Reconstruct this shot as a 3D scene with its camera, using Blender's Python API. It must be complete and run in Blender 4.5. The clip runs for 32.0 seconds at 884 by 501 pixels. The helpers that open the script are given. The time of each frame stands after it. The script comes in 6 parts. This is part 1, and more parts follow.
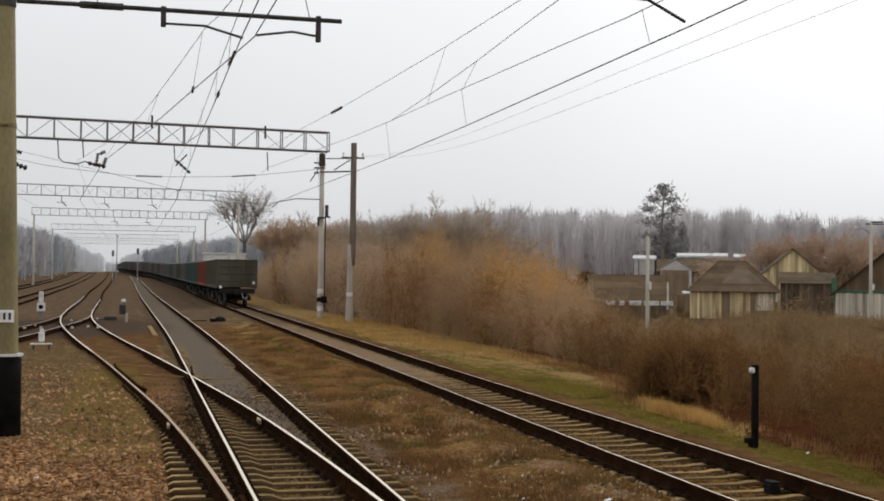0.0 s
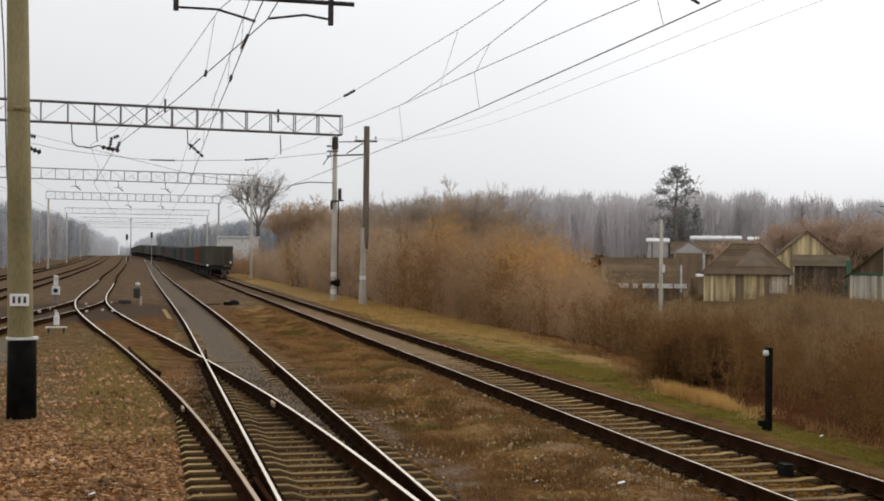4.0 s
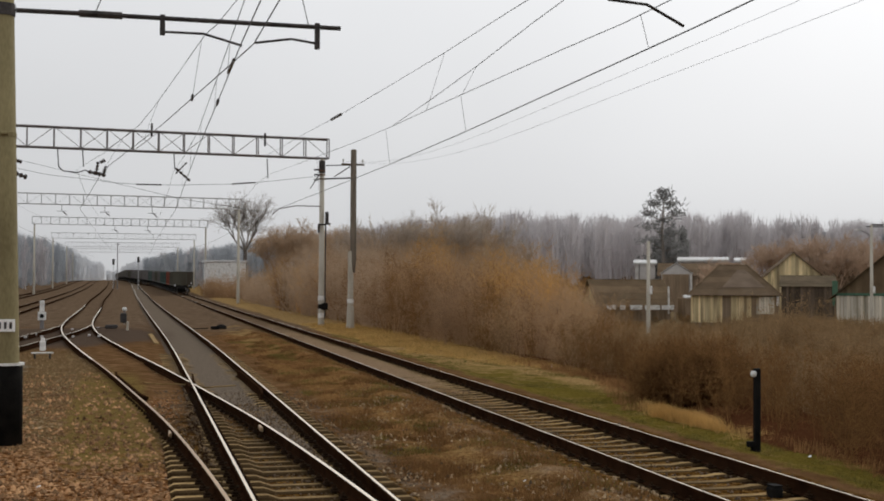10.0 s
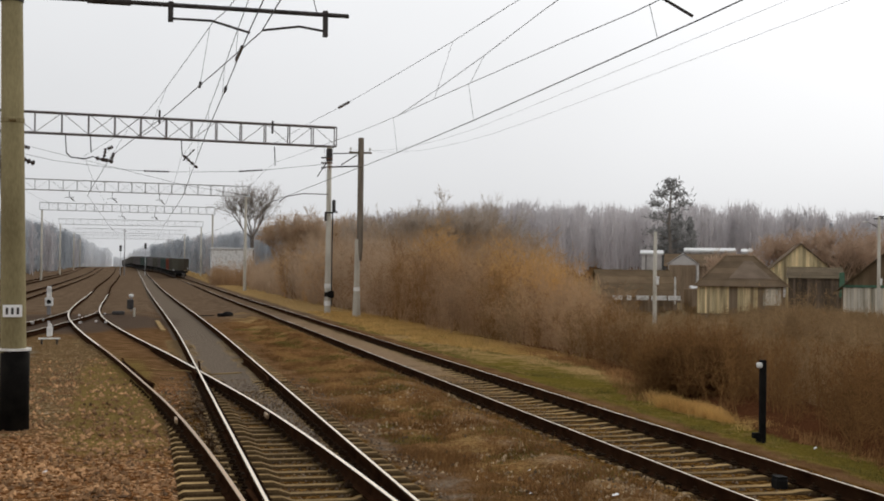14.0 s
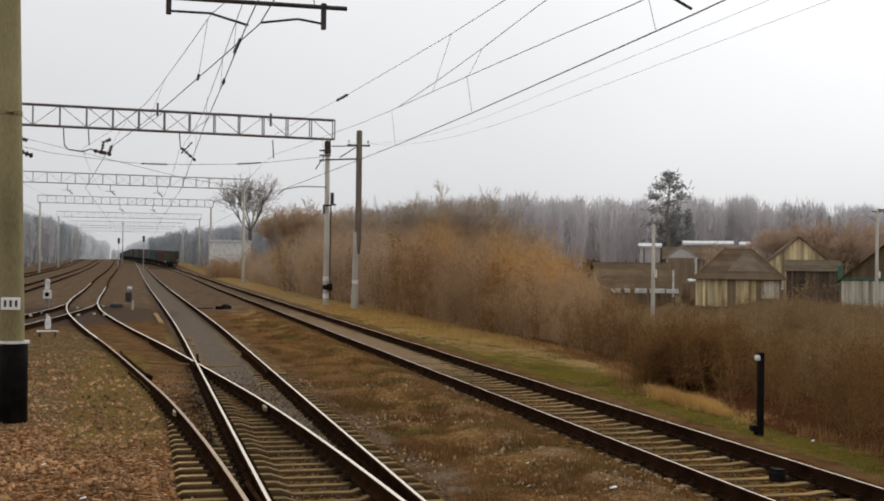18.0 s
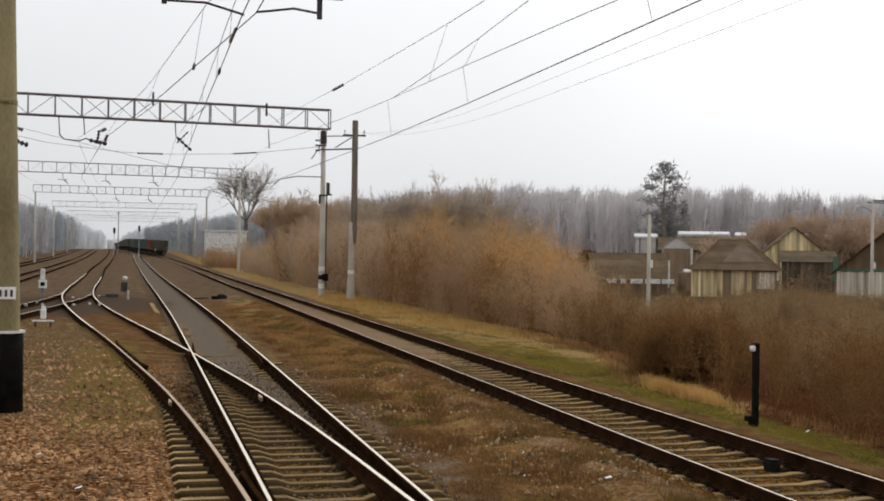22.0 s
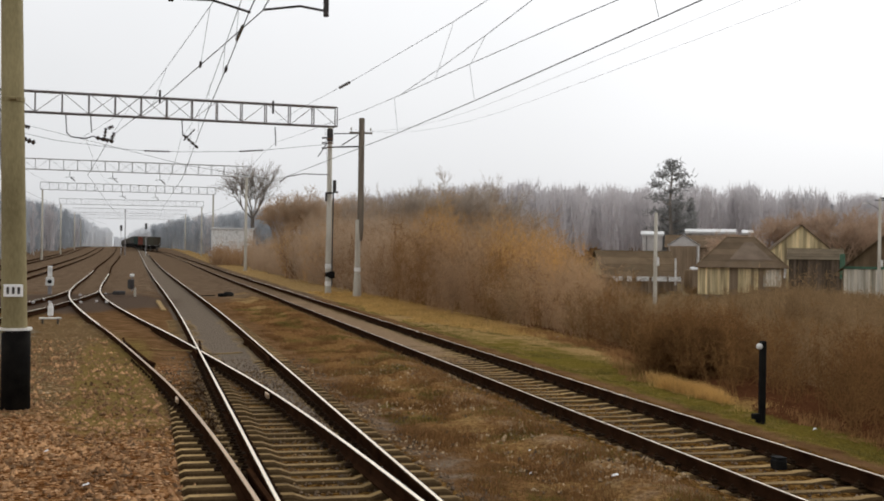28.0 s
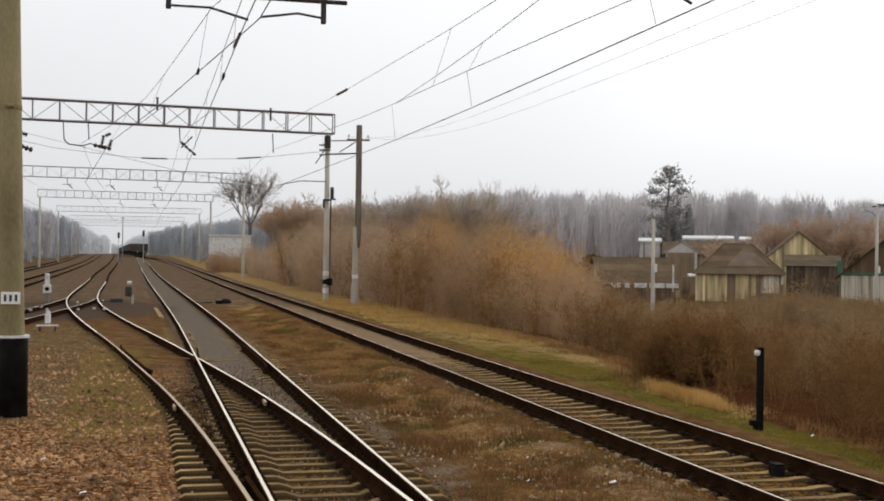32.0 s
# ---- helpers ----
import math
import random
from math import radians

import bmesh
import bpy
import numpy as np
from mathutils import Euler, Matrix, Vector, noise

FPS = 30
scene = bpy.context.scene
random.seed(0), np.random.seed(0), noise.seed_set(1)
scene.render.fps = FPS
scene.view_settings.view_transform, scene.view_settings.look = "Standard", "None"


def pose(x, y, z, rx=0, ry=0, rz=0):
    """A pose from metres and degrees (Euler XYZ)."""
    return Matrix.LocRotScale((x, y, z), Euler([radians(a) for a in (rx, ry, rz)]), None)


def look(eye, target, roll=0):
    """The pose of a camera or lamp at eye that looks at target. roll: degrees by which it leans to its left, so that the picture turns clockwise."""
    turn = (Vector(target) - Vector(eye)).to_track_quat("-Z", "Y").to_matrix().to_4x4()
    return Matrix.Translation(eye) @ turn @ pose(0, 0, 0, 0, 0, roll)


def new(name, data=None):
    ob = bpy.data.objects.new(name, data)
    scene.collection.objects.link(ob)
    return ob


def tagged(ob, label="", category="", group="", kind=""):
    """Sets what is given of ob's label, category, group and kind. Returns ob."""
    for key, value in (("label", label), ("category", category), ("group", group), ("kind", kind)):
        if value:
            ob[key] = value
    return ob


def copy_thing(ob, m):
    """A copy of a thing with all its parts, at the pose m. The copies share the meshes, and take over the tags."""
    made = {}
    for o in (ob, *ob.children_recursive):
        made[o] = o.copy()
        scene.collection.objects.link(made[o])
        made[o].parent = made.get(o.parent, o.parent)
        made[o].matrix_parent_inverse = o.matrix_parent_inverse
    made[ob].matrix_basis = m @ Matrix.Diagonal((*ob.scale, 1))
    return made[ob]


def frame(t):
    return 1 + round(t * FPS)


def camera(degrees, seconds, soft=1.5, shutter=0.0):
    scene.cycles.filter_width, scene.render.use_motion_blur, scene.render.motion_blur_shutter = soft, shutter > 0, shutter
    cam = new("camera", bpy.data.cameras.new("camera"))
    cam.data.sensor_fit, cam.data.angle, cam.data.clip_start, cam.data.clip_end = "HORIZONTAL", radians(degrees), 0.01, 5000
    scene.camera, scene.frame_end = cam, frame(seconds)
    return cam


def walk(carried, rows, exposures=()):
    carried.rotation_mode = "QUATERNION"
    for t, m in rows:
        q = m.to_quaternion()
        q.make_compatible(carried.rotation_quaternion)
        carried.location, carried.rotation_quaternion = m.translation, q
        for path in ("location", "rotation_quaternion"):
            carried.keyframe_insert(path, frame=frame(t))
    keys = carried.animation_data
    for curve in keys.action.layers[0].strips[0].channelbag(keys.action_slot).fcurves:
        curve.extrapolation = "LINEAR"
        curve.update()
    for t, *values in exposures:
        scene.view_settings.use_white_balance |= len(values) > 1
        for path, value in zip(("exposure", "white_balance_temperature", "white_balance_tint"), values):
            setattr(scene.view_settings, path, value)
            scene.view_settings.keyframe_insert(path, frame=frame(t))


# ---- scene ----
# The camera: carried by hand, turning a little on one spot.
cam = camera(39.73, 32.0, soft=1.85)
EYE = (0.0, 0.0, 2.5)
TURNS = [  # seconds, yaw, pitch, roll
    (0.0, -14.040, 1.154, -0.684), (0.5, -14.238, 1.044, -0.418), (1.0, -14.239, 1.046, -0.219),
    (1.5, -13.944, 0.958, -0.997), (2.0, -12.986, 0.623, -0.371), (2.5, -13.072, 0.756, -0.445),
    (3.0, -13.371, 0.993, -0.216), (3.5, -13.507, 0.398, -0.511), (5.5, -13.097, 0.295, -0.597),
    (6.0, -12.978, 0.018, -0.472), (6.5, -13.106, 0.380, -0.433), (7.0, -13.374, 0.213, -0.184),
    (7.5, -13.570, 0.509, -0.151), (8.0, -13.392, 0.903, -0.135), (8.5, -13.376, 1.231, 0.034),
    (9.0, -13.499, 1.178, 0.087), (9.5, -13.648, 1.277, -0.030), (10.0, -14.007, 1.431, -0.245),
    (10.5, -13.590, 1.564, -0.223), (11.0, -13.574, 1.340, -0.153), (11.5, -13.845, 0.700, -0.203),
    (12.0, -13.798, 0.704, -0.347), (12.5, -13.776, 0.817, -0.286), (13.0, -13.926, 0.896, -0.444),
    (13.5, -13.699, 0.902, -0.699), (14.0, -13.704, 0.908, -0.678), (14.5, -14.085, 0.902, -0.838),
    (16.5, -13.736, 0.453, -0.890), (17.0, -13.703, 0.567, -0.901), (17.5, -13.828, 0.538, -0.850),
    (18.0, -13.783, 0.572, -0.700), (18.5, -13.787, 0.527, -0.768), (19.0, -13.788, 0.535, -0.711),
    (19.5, -13.837, 0.471, -0.700), (20.0, -13.730, 0.483, -0.792), (20.5, -13.806, 0.102, -0.883),
    (21.0, -13.780, 0.038, -0.794), (21.5, -13.754, -0.014, -0.805), (22.0, -13.978, 0.116, -0.788),
    (22.5, -13.897, 0.395, -0.803), (23.0, -13.835, 0.394, -0.813), (23.5, -13.729, 0.369, -0.675),
    (24.0, -13.650, 0.025, -0.681), (24.5, -13.751, 0.048, -0.687), (25.0, -13.760, 0.158, -0.772),
    (25.5, -13.789, 0.303, -0.698), (27.5, -13.668, 0.114, -0.779), (28.0, -13.677, -0.003, -0.801),
    (28.5, -13.904, -0.200, -0.817), (29.0, -13.849, 0.005, -0.741), (29.5, -13.968, 0.168, -0.820),
    (30.0, -13.713, 0.254, -0.736), (30.5, -13.839, 0.375, -0.738), (31.0, -13.688, 0.352, -0.687),
    (31.5, -13.769, 0.331, -0.707), (32.0, -13.788, 0.321, -0.733),
]
walk(cam, [(t, pose(*EYE, 90 + p, r, a)) for t, a, p, r in TURNS], [(0.0, 0.0), (1.0, -0.1), (2.0, -0.02), (3.5, 0.05), (6.0, 0.16), (7.0, 0.16), (8.0, 0.06), (9.0, -0.12), (10.5, -0.16), (11.5, -0.06), (13.0, 0.0), (17.0, -0.02), (20.0, -0.05), (22.0, 0.11), (28.0, 0.13), (32.0, 0.14)])

# ---- light: an overcast spring sky ----
world = bpy.data.worlds.new("overcast_sky")
scene.world = world
world.use_nodes = True
wn, wl = world.node_tree.nodes, world.node_tree.links
sky = wn.new("ShaderNodeTexSky")
sky.sky_type, sky.sun_disc = "NISHITA", False
sky.sun_elevation, sky.sun_rotation = radians(34), radians(52)
sky.air_density, sky.dust_density = 1.0, 5.0
pale = wn.new("ShaderNodeHueSaturation")
pale.inputs["Saturation"].default_value = 0.12
pale.inputs["Value"].default_value = 0.15
cloud = wn.new("ShaderNodeMix")
cloud.data_type = "RGBA"
cloud.inputs[0].default_value = 0.88
cloud.inputs[7].default_value = (0.81, 0.82, 0.84, 1)
wl.new(sky.outputs[0], pale.inputs["Color"])
wl.new(pale.outputs[0], cloud.inputs[6])
way = wn.new("ShaderNodeTexCoord").outputs["Generated"]
up = wn.new("ShaderNodeSeparateXYZ")
wl.new(way, up.inputs[0])
low = wn.new("ShaderNodeMapRange")
low.inputs[1].default_value, low.inputs[2].default_value, low.inputs[3].default_value, low.inputs[4].default_value = 0.0, 0.24, 0.79, 1.0
wl.new(up.outputs["Z"], low.inputs[0])
sunward = wn.new("ShaderNodeVectorMath")
sunward.operation = "DOT_PRODUCT"
sunward.inputs[1].default_value = (0.66, 0.75, 0.0)
wl.new(way, sunward.inputs[0])
side = wn.new("ShaderNodeMapRange")
side.inputs[1].default_value, side.inputs[2].default_value, side.inputs[3].default_value, side.inputs[4].default_value = 0.5, 1.0, 0.99, 1.07
wl.new(sunward.outputs["Value"], side.inputs[0])
veil = wn.new("ShaderNodeTexNoise")
veil.inputs["Scale"].default_value, veil.inputs["Detail"].default_value = 3.0, 4
wl.new(way, veil.inputs["Vector"])
soft_veil = wn.new("ShaderNodeMapRange")
soft_veil.inputs[1].default_value, soft_veil.inputs[2].default_value, soft_veil.inputs[3].default_value, soft_veil.inputs[4].default_value = 0.3, 0.7, 0.97, 1.03
wl.new(veil.outputs["Fac"], soft_veil.inputs[0])
total = low.outputs[0]
for other in (side.outputs[0], soft_veil.outputs[0]):
    times = wn.new("ShaderNodeMath")
    times.operation = "MULTIPLY"
    wl.new(total, times.inputs[0])
    wl.new(other, times.inputs[1])
    total = times.outputs[0]
shade = wn.new("ShaderNodeVectorMath")
shade.operation = "SCALE"
wl.new(cloud.outputs[2], shade.inputs[0])
wl.new(total, shade.inputs["Scale"])
wl.new(shade.outputs[0], wn["Background"].inputs["Color"])
wn["Background"].inputs["Strength"].default_value = 1.05
sun_data = bpy.data.lights.new("sun", "SUN")
sun_data.energy, sun_data.angle, sun_data.color = 0.7, radians(25), (1.0, 0.95, 0.88)
sun = new("sun", sun_data)
sun.matrix_world = look((60, 45, 60), (0, 0, 0))


# ---- materials ----
def material(name, low, high, scale=4.0, rough=0.8, metal=0.0, bump=0.3, fine=40.0, stain=None, vary=0.0, island=0.0,
             coords="Object", stretch=(1, 1, 1), depth=0.01, shine=0.2, thin=False):
    """Two-scale noise between two colours, an optional stain colour, grain in the bump and the gloss."""
    m = bpy.data.materials.new(name)
    m.use_nodes = True
    n, l = m.node_tree.nodes, m.node_tree.links
    b = n["Principled BSDF"]
    at = n.new("ShaderNodeTexCoord").outputs[coords]
    mp = n.new("ShaderNodeMapping")
    mp.inputs["Scale"].default_value = stretch
    l.new(at, mp.inputs[0])
    big, small = n.new("ShaderNodeTexNoise"), n.new("ShaderNodeTexNoise")
    for node, s, d in ((big, scale, 5), (small, fine, 3)):
        node.inputs["Scale"].default_value, node.inputs["Detail"].default_value = s, d
        l.new(mp.outputs[0], node.inputs["Vector"])
    add = n.new("ShaderNodeMath")
    add.operation = "MULTIPLY_ADD"
    add.inputs[1].default_value = 0.45
    l.new(small.outputs["Fac"], add.inputs[0])
    l.new(big.outputs["Fac"], add.inputs[2])
    ramp = n.new("ShaderNodeValToRGB")
    ramp.color_ramp.elements[0].position, ramp.color_ramp.elements[1].position = 0.5, 0.95
    ramp.color_ramp.elements[0].color, ramp.color_ramp.elements[1].color = (*low, 1), (*high, 1)
    l.new(add.outputs[0], ramp.inputs[0])
    colour = ramp.outputs[0]
    if stain:
        spots = n.new("ShaderNodeTexNoise")
        spots.inputs["Scale"].default_value, spots.inputs["Detail"].default_value = scale * 0.43, 6
        l.new(mp.outputs[0], spots.inputs["Vector"])
        cut = n.new("ShaderNodeMapRange")
        cut.inputs[1].default_value, cut.inputs[2].default_value, cut.inputs[4].default_value = 0.5, 0.68, 0.85
        l.new(spots.outputs["Fac"], cut.inputs[0])
        mix = n.new("ShaderNodeMix")
        mix.data_type = "RGBA"
        mix.inputs[7].default_value = (*stain, 1)
        l.new(cut.outputs[0], mix.inputs[0])
        l.new(colour, mix.inputs[6])
        colour = mix.outputs[2]
    for amount, source in ((vary, n.new("ShaderNodeObjectInfo").outputs["Random"]), (island, n.new("ShaderNodeNewGeometry").outputs["Random Per Island"])):
        if amount:
            rng = n.new("ShaderNodeMapRange")
            rng.inputs[3].default_value, rng.inputs[4].default_value = 1 - amount, 1 + amount
            l.new(source, rng.inputs[0])
            hs = n.new("ShaderNodeHueSaturation")
            l.new(rng.outputs[0], hs.inputs["Value"])
            l.new(colour, hs.inputs["Color"])
            colour = hs.outputs[0]
    l.new(colour, b.inputs["Base Color"])
    b.inputs["Metallic"].default_value = metal
    b.inputs["Specular IOR Level"].default_value = 0.5 if metal > 0.5 or rough < 0.5 else (0.0 if "twig" in name or "branch" in name or "grass" in name or "needle" in name else shine)
    gloss = n.new("ShaderNodeMapRange")
    gloss.inputs[3].default_value, gloss.inputs[4].default_value = max(0.05, rough - 0.12), min(1, rough + 0.12)
    l.new(big.outputs["Fac"], gloss.inputs[0])
    l.new(gloss.outputs[0], b.inputs["Roughness"])
    if bump:
        bp = n.new("ShaderNodeBump")
        bp.inputs["Strength"].default_value, bp.inputs["Distance"].default_value = bump, depth
        l.new(add.outputs[0], bp.inputs["Height"])
        l.new(bp.outputs[0], b.inputs["Normal"])
    if thin:
        through_light, both = n.new("ShaderNodeBsdfTranslucent"), n.new("ShaderNodeMixShader")
        both.inputs[0].default_value = 0.5
        l.new(colour, through_light.inputs["Color"])
        l.new(b.outputs[0], both.inputs[1])
        l.new(through_light.outputs[0], both.inputs[2])
        l.new(both.outputs[0], n["Material Output"].inputs["Surface"])
    return m


M = {
    "concrete_pole": material("weathered_concrete", (0.16, 0.13, 0.063), (0.30, 0.25, 0.13), 1.2, 0.85, fine=30, stain=(0.15, 0.13, 0.07), stretch=(1, 1, 0.35)),
    "pale_concrete": material("pale_concrete", (0.36, 0.325, 0.265), (0.55, 0.51, 0.43), 1.5, 0.85, stain=(0.25, 0.215, 0.165), stretch=(1, 1, 0.3)),
    "black_paint": material("black_bitumen_paint", (0.004, 0.004, 0.004), (0.013, 0.012, 0.011), 5, 0.75, stain=(0.02, 0.018, 0.015), shine=0.06),
    "white_paint": material("white_lime_paint", (0.6, 0.59, 0.56), (0.85, 0.84, 0.81), 6, 0.7, stain=(0.42, 0.4, 0.36)),
    "enamel": material("white_enamel", (0.78, 0.78, 0.76), (0.9, 0.9, 0.88), 6, 0.4, bump=0.05),
    "steel_dark": material("dark_weathered_steel", (0.03, 0.028, 0.027), (0.09, 0.08, 0.075), 5, 0.6, 0.4),
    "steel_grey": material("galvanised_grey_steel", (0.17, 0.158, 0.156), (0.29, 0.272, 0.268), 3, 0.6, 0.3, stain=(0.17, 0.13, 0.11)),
    # Steel of far gantries and signal masts, lightened to stand for haze.
    "steel_pale": material("haze_pale_steel", (0.46, 0.465, 0.47), (0.6, 0.605, 0.61), 3, 0.7, 0.0),
    "wire": material("tarnished_copper_wire", (0.05, 0.05, 0.05), (0.1, 0.1, 0.1), 5, 0.6, 0.5, bump=0),
    "insulator": material("brown_glazed_insulator", (0.02, 0.013, 0.01), (0.05, 0.03, 0.02), 8, 0.25, bump=0),
    # Sleeper sides painted darker than the tops to deepen their shade.
    "sleeper_side": material("shaded_sleeper_side", (0.04, 0.025, 0.012), (0.10, 0.065, 0.032), 4, 0.95, shine=0.0),
    "rail_side": material("rusty_rail_side", (0.016, 0.0075, 0.004), (0.042, 0.020, 0.010), 3, 0.9, 0.0, fine=60, stain=(0.03, 0.015, 0.008), shine=0.0),
    "rail_top": material("polished_rail_head", (0.84, 0.75, 0.62), (0.95, 0.87, 0.74), 2, 0.5, 1.0, bump=0.05, stretch=(1, 0.05, 1)),
    "rail_dull": material("dull_rusty_rail_head", (0.34, 0.22, 0.12), (0.55, 0.40, 0.25), 2, 0.42, 0.7, bump=0.05, stretch=(1, 0.05, 1)),
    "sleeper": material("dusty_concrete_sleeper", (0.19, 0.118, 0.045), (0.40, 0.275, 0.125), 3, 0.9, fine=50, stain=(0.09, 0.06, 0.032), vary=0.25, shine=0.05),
    "fastening": material("oily_rail_fastening", (0.012, 0.007, 0.004), (0.038, 0.022, 0.012), 6, 0.9, 0.0, shine=0.02),
    "twig": material("bare_brown_twigs", (0.27, 0.178, 0.108), (0.52, 0.34, 0.188), 0.15, 0.9, bump=0, fine=1.2, island=0.2, thin=True),
    "twig_low": material("dull_brown_scrub_twigs", (0.205, 0.134, 0.068), (0.35, 0.235, 0.125), 0.35, 0.9, bump=0, fine=1.5, island=0.35, thin=True),
    "twig_tan": material("tan_willow_twigs", (0.37, 0.265, 0.175), (0.52, 0.385, 0.265), 0.12, 0.9, bump=0, fine=1.2, island=0.18, thin=True),
    "twig_orange": material("orange_willow_twigs", (0.48, 0.27, 0.09), (0.65, 0.39, 0.145), 0.2, 0.9, bump=0, fine=1.2, island=0.2, thin=True),
    "twig_dark": material("dark_bramble_twigs", (0.135, 0.07, 0.028), (0.245, 0.135, 0.054), 0.35, 0.9, bump=0, fine=1.5, island=0.4, thin=True),
    "twig_garden": material("brown_garden_branches", (0.39, 0.28, 0.2), (0.53, 0.39, 0.285), 0.2, 0.9, bump=0, fine=1.2, island=0.2, thin=True),
    "bark": material("grey_brown_bark", (0.05, 0.042, 0.035), (0.12, 0.10, 0.085), 3, 0.9, bump=0.5, stretch=(1, 1, 0.3)),
    "tree_twig": material("grey_bare_branches", (0.36, 0.3, 0.245), (0.5, 0.425, 0.35), 0.2, 0.9, bump=0, fine=1.0, island=0.3, thin=True),
    # Far woods: haze painted into the branch colours, paler with distance.
    "wood_far": material("hazed_bare_branches", (0.51, 0.485, 0.49), (0.64, 0.61, 0.615), 0.03, 0.95, bump=0, fine=0.3, island=0.08, thin=True),
    "wood_dark": material("hazed_blue_grey_branches", (0.38, 0.402, 0.43), (0.46, 0.484, 0.512), 0.03, 0.95, bump=0, fine=0.3, island=0.06, thin=True),
    "wood_haze": material("haze_pale_branches", (0.72, 0.735, 0.755), (0.80, 0.81, 0.83), 0.03, 0.95, bump=0, fine=0.3, island=0.06, thin=True),
    "limb_grey": material("grey_bare_limbs", (0.27, 0.238, 0.21), (0.4, 0.355, 0.315), 0.2, 0.9, bump=0, fine=1.0, island=0.25, thin=True),
    # Needle colour of the village conifers, lightened to carry the haze.
    "pine": material("hazed_pine_needles", (0.23, 0.228, 0.222), (0.33, 0.326, 0.318), 0.3, 0.9, bump=0, fine=2, island=0.3, thin=True),
    "grass": material("dry_yellow_grass", (0.38, 0.24, 0.082), (0.57, 0.38, 0.145), 0.5, 0.9, bump=0, fine=3, island=0.35, thin=True),
    "grass_green": material("mossy_green_grass", (0.12, 0.1, 0.028), (0.215, 0.178, 0.052), 0.5, 0.9, bump=0, fine=3, island=0.35, thin=True),
    "moss": material("olive_brown_moss", (0.115, 0.088, 0.026), (0.215, 0.165, 0.052), 0.5, 0.9, bump=0, fine=3, island=0.4, thin=True, shine=0.0),
    "road_dirt": material("dusty_dirt_road", (0.19, 0.14, 0.095), (0.30, 0.235, 0.165), 0.6, 0.95, fine=8, stain=(0.16, 0.12, 0.075)),
    "car_paint": material("dusty_beige_car_paint", (0.3, 0.265, 0.215), (0.4, 0.36, 0.3), 2, 0.35, 0.2, bump=0),
    "lamp_glass": material("clear_headlight_glass", (0.8, 0.8, 0.78), (0.95, 0.95, 0.92), 6, 0.15, bump=0),
    "weed": material("withered_brown_grass", (0.215, 0.112, 0.044), (0.36, 0.205, 0.088), 0.5, 0.9, bump=0, fine=3, island=0.4, thin=True),
    "straw": material("bleached_straw_grass", (0.48, 0.29, 0.095), (0.66, 0.42, 0.155), 0.5, 0.9, bump=0, fine=3, island=0.3, thin=True),
    "stone": material("reddish_gravel_stone", (0.12, 0.056, 0.021), (0.47, 0.275, 0.135), 0.8, 0.85, fine=25, island=0.6),
    "stone_pale": material("pale_beige_pebble", (0.28, 0.19, 0.10), (0.5, 0.38, 0.24), 0.8, 0.85, fine=25, island=0.35),
    "stone_crib": material("muddy_ballast_stone", (0.07, 0.042, 0.02), (0.25, 0.165, 0.085), 0.8, 0.9, fine=25, island=0.5),
    "stone_grey": material("grey_ballast_stone", (0.055, 0.034, 0.019), (0.19, 0.137, 0.09), 0.8, 0.85, fine=25, island=0.45),
    "plank": material("pale_weathered_planks", (0.54, 0.42, 0.22), (0.76, 0.62, 0.37), 1.0, 0.85, stretch=(4, 4, 0.4), stain=(0.2, 0.15, 0.09), vary=0.32),
    "plank_grey": material("grey_limed_boards", (0.46, 0.41, 0.32), (0.68, 0.62, 0.51), 1.0, 0.85, stretch=(4, 4, 0.4), stain=(0.2, 0.17, 0.11), vary=0.22),
    "plank_dark": material("dark_shed_boards", (0.16, 0.115, 0.075), (0.29, 0.215, 0.145), 1.0, 0.9, stretch=(4, 4, 0.4), vary=0.25),
    "roof": material("brown_asbestos_roof", (0.105, 0.074, 0.046), (0.175, 0.124, 0.08), 0.8, 0.95, stain=(0.15, 0.118, 0.085), shine=0.05, vary=0.15),
    "roof_dark": material("mossy_dark_roof", (0.115, 0.08, 0.048), (0.19, 0.134, 0.082), 0.8, 0.95, stain=(0.11, 0.085, 0.05), shine=0.05, vary=0.15),
    "roof_patch": material("grey_patched_roof_sheet", (0.13, 0.096, 0.068), (0.2, 0.15, 0.11), 0.9, 0.95, stain=(0.16, 0.12, 0.09), shine=0.05),
    "roof_shed": material("dark_felt_shed_roof", (0.085, 0.065, 0.042), (0.15, 0.115, 0.075), 0.8, 0.95, stain=(0.08, 0.07, 0.045), shine=0.05, vary=0.15),
    "shed_boards": material("blackened_shed_boards", (0.06, 0.045, 0.032), (0.14, 0.105, 0.075), 1.0, 0.9, stretch=(4, 4, 0.4), vary=0.3),
    "white_roof": material("white_sheet_roof", (0.52, 0.52, 0.51), (0.72, 0.72, 0.71), 1.0, 0.6, stain=(0.5, 0.49, 0.48)),
    "white_wall": material("whitewashed_wall", (0.42, 0.39, 0.37), (0.62, 0.6, 0.58), 0.5, 0.85, stain=(0.3, 0.26, 0.23)),
    "glass": material("dark_window_glass", (0.02, 0.022, 0.025), (0.04, 0.042, 0.045), 2, 0.1, bump=0),
    "green_paint": material("green_painted_metal", (0.05, 0.11, 0.07), (0.09, 0.17, 0.11), 3, 0.6),
    "wagon_olive": material("olive_wagon_paint", (0.065, 0.062, 0.047), (0.115, 0.108, 0.082), 0.7, 0.75, stain=(0.06, 0.042, 0.03), stretch=(1, 1, 0.4)),
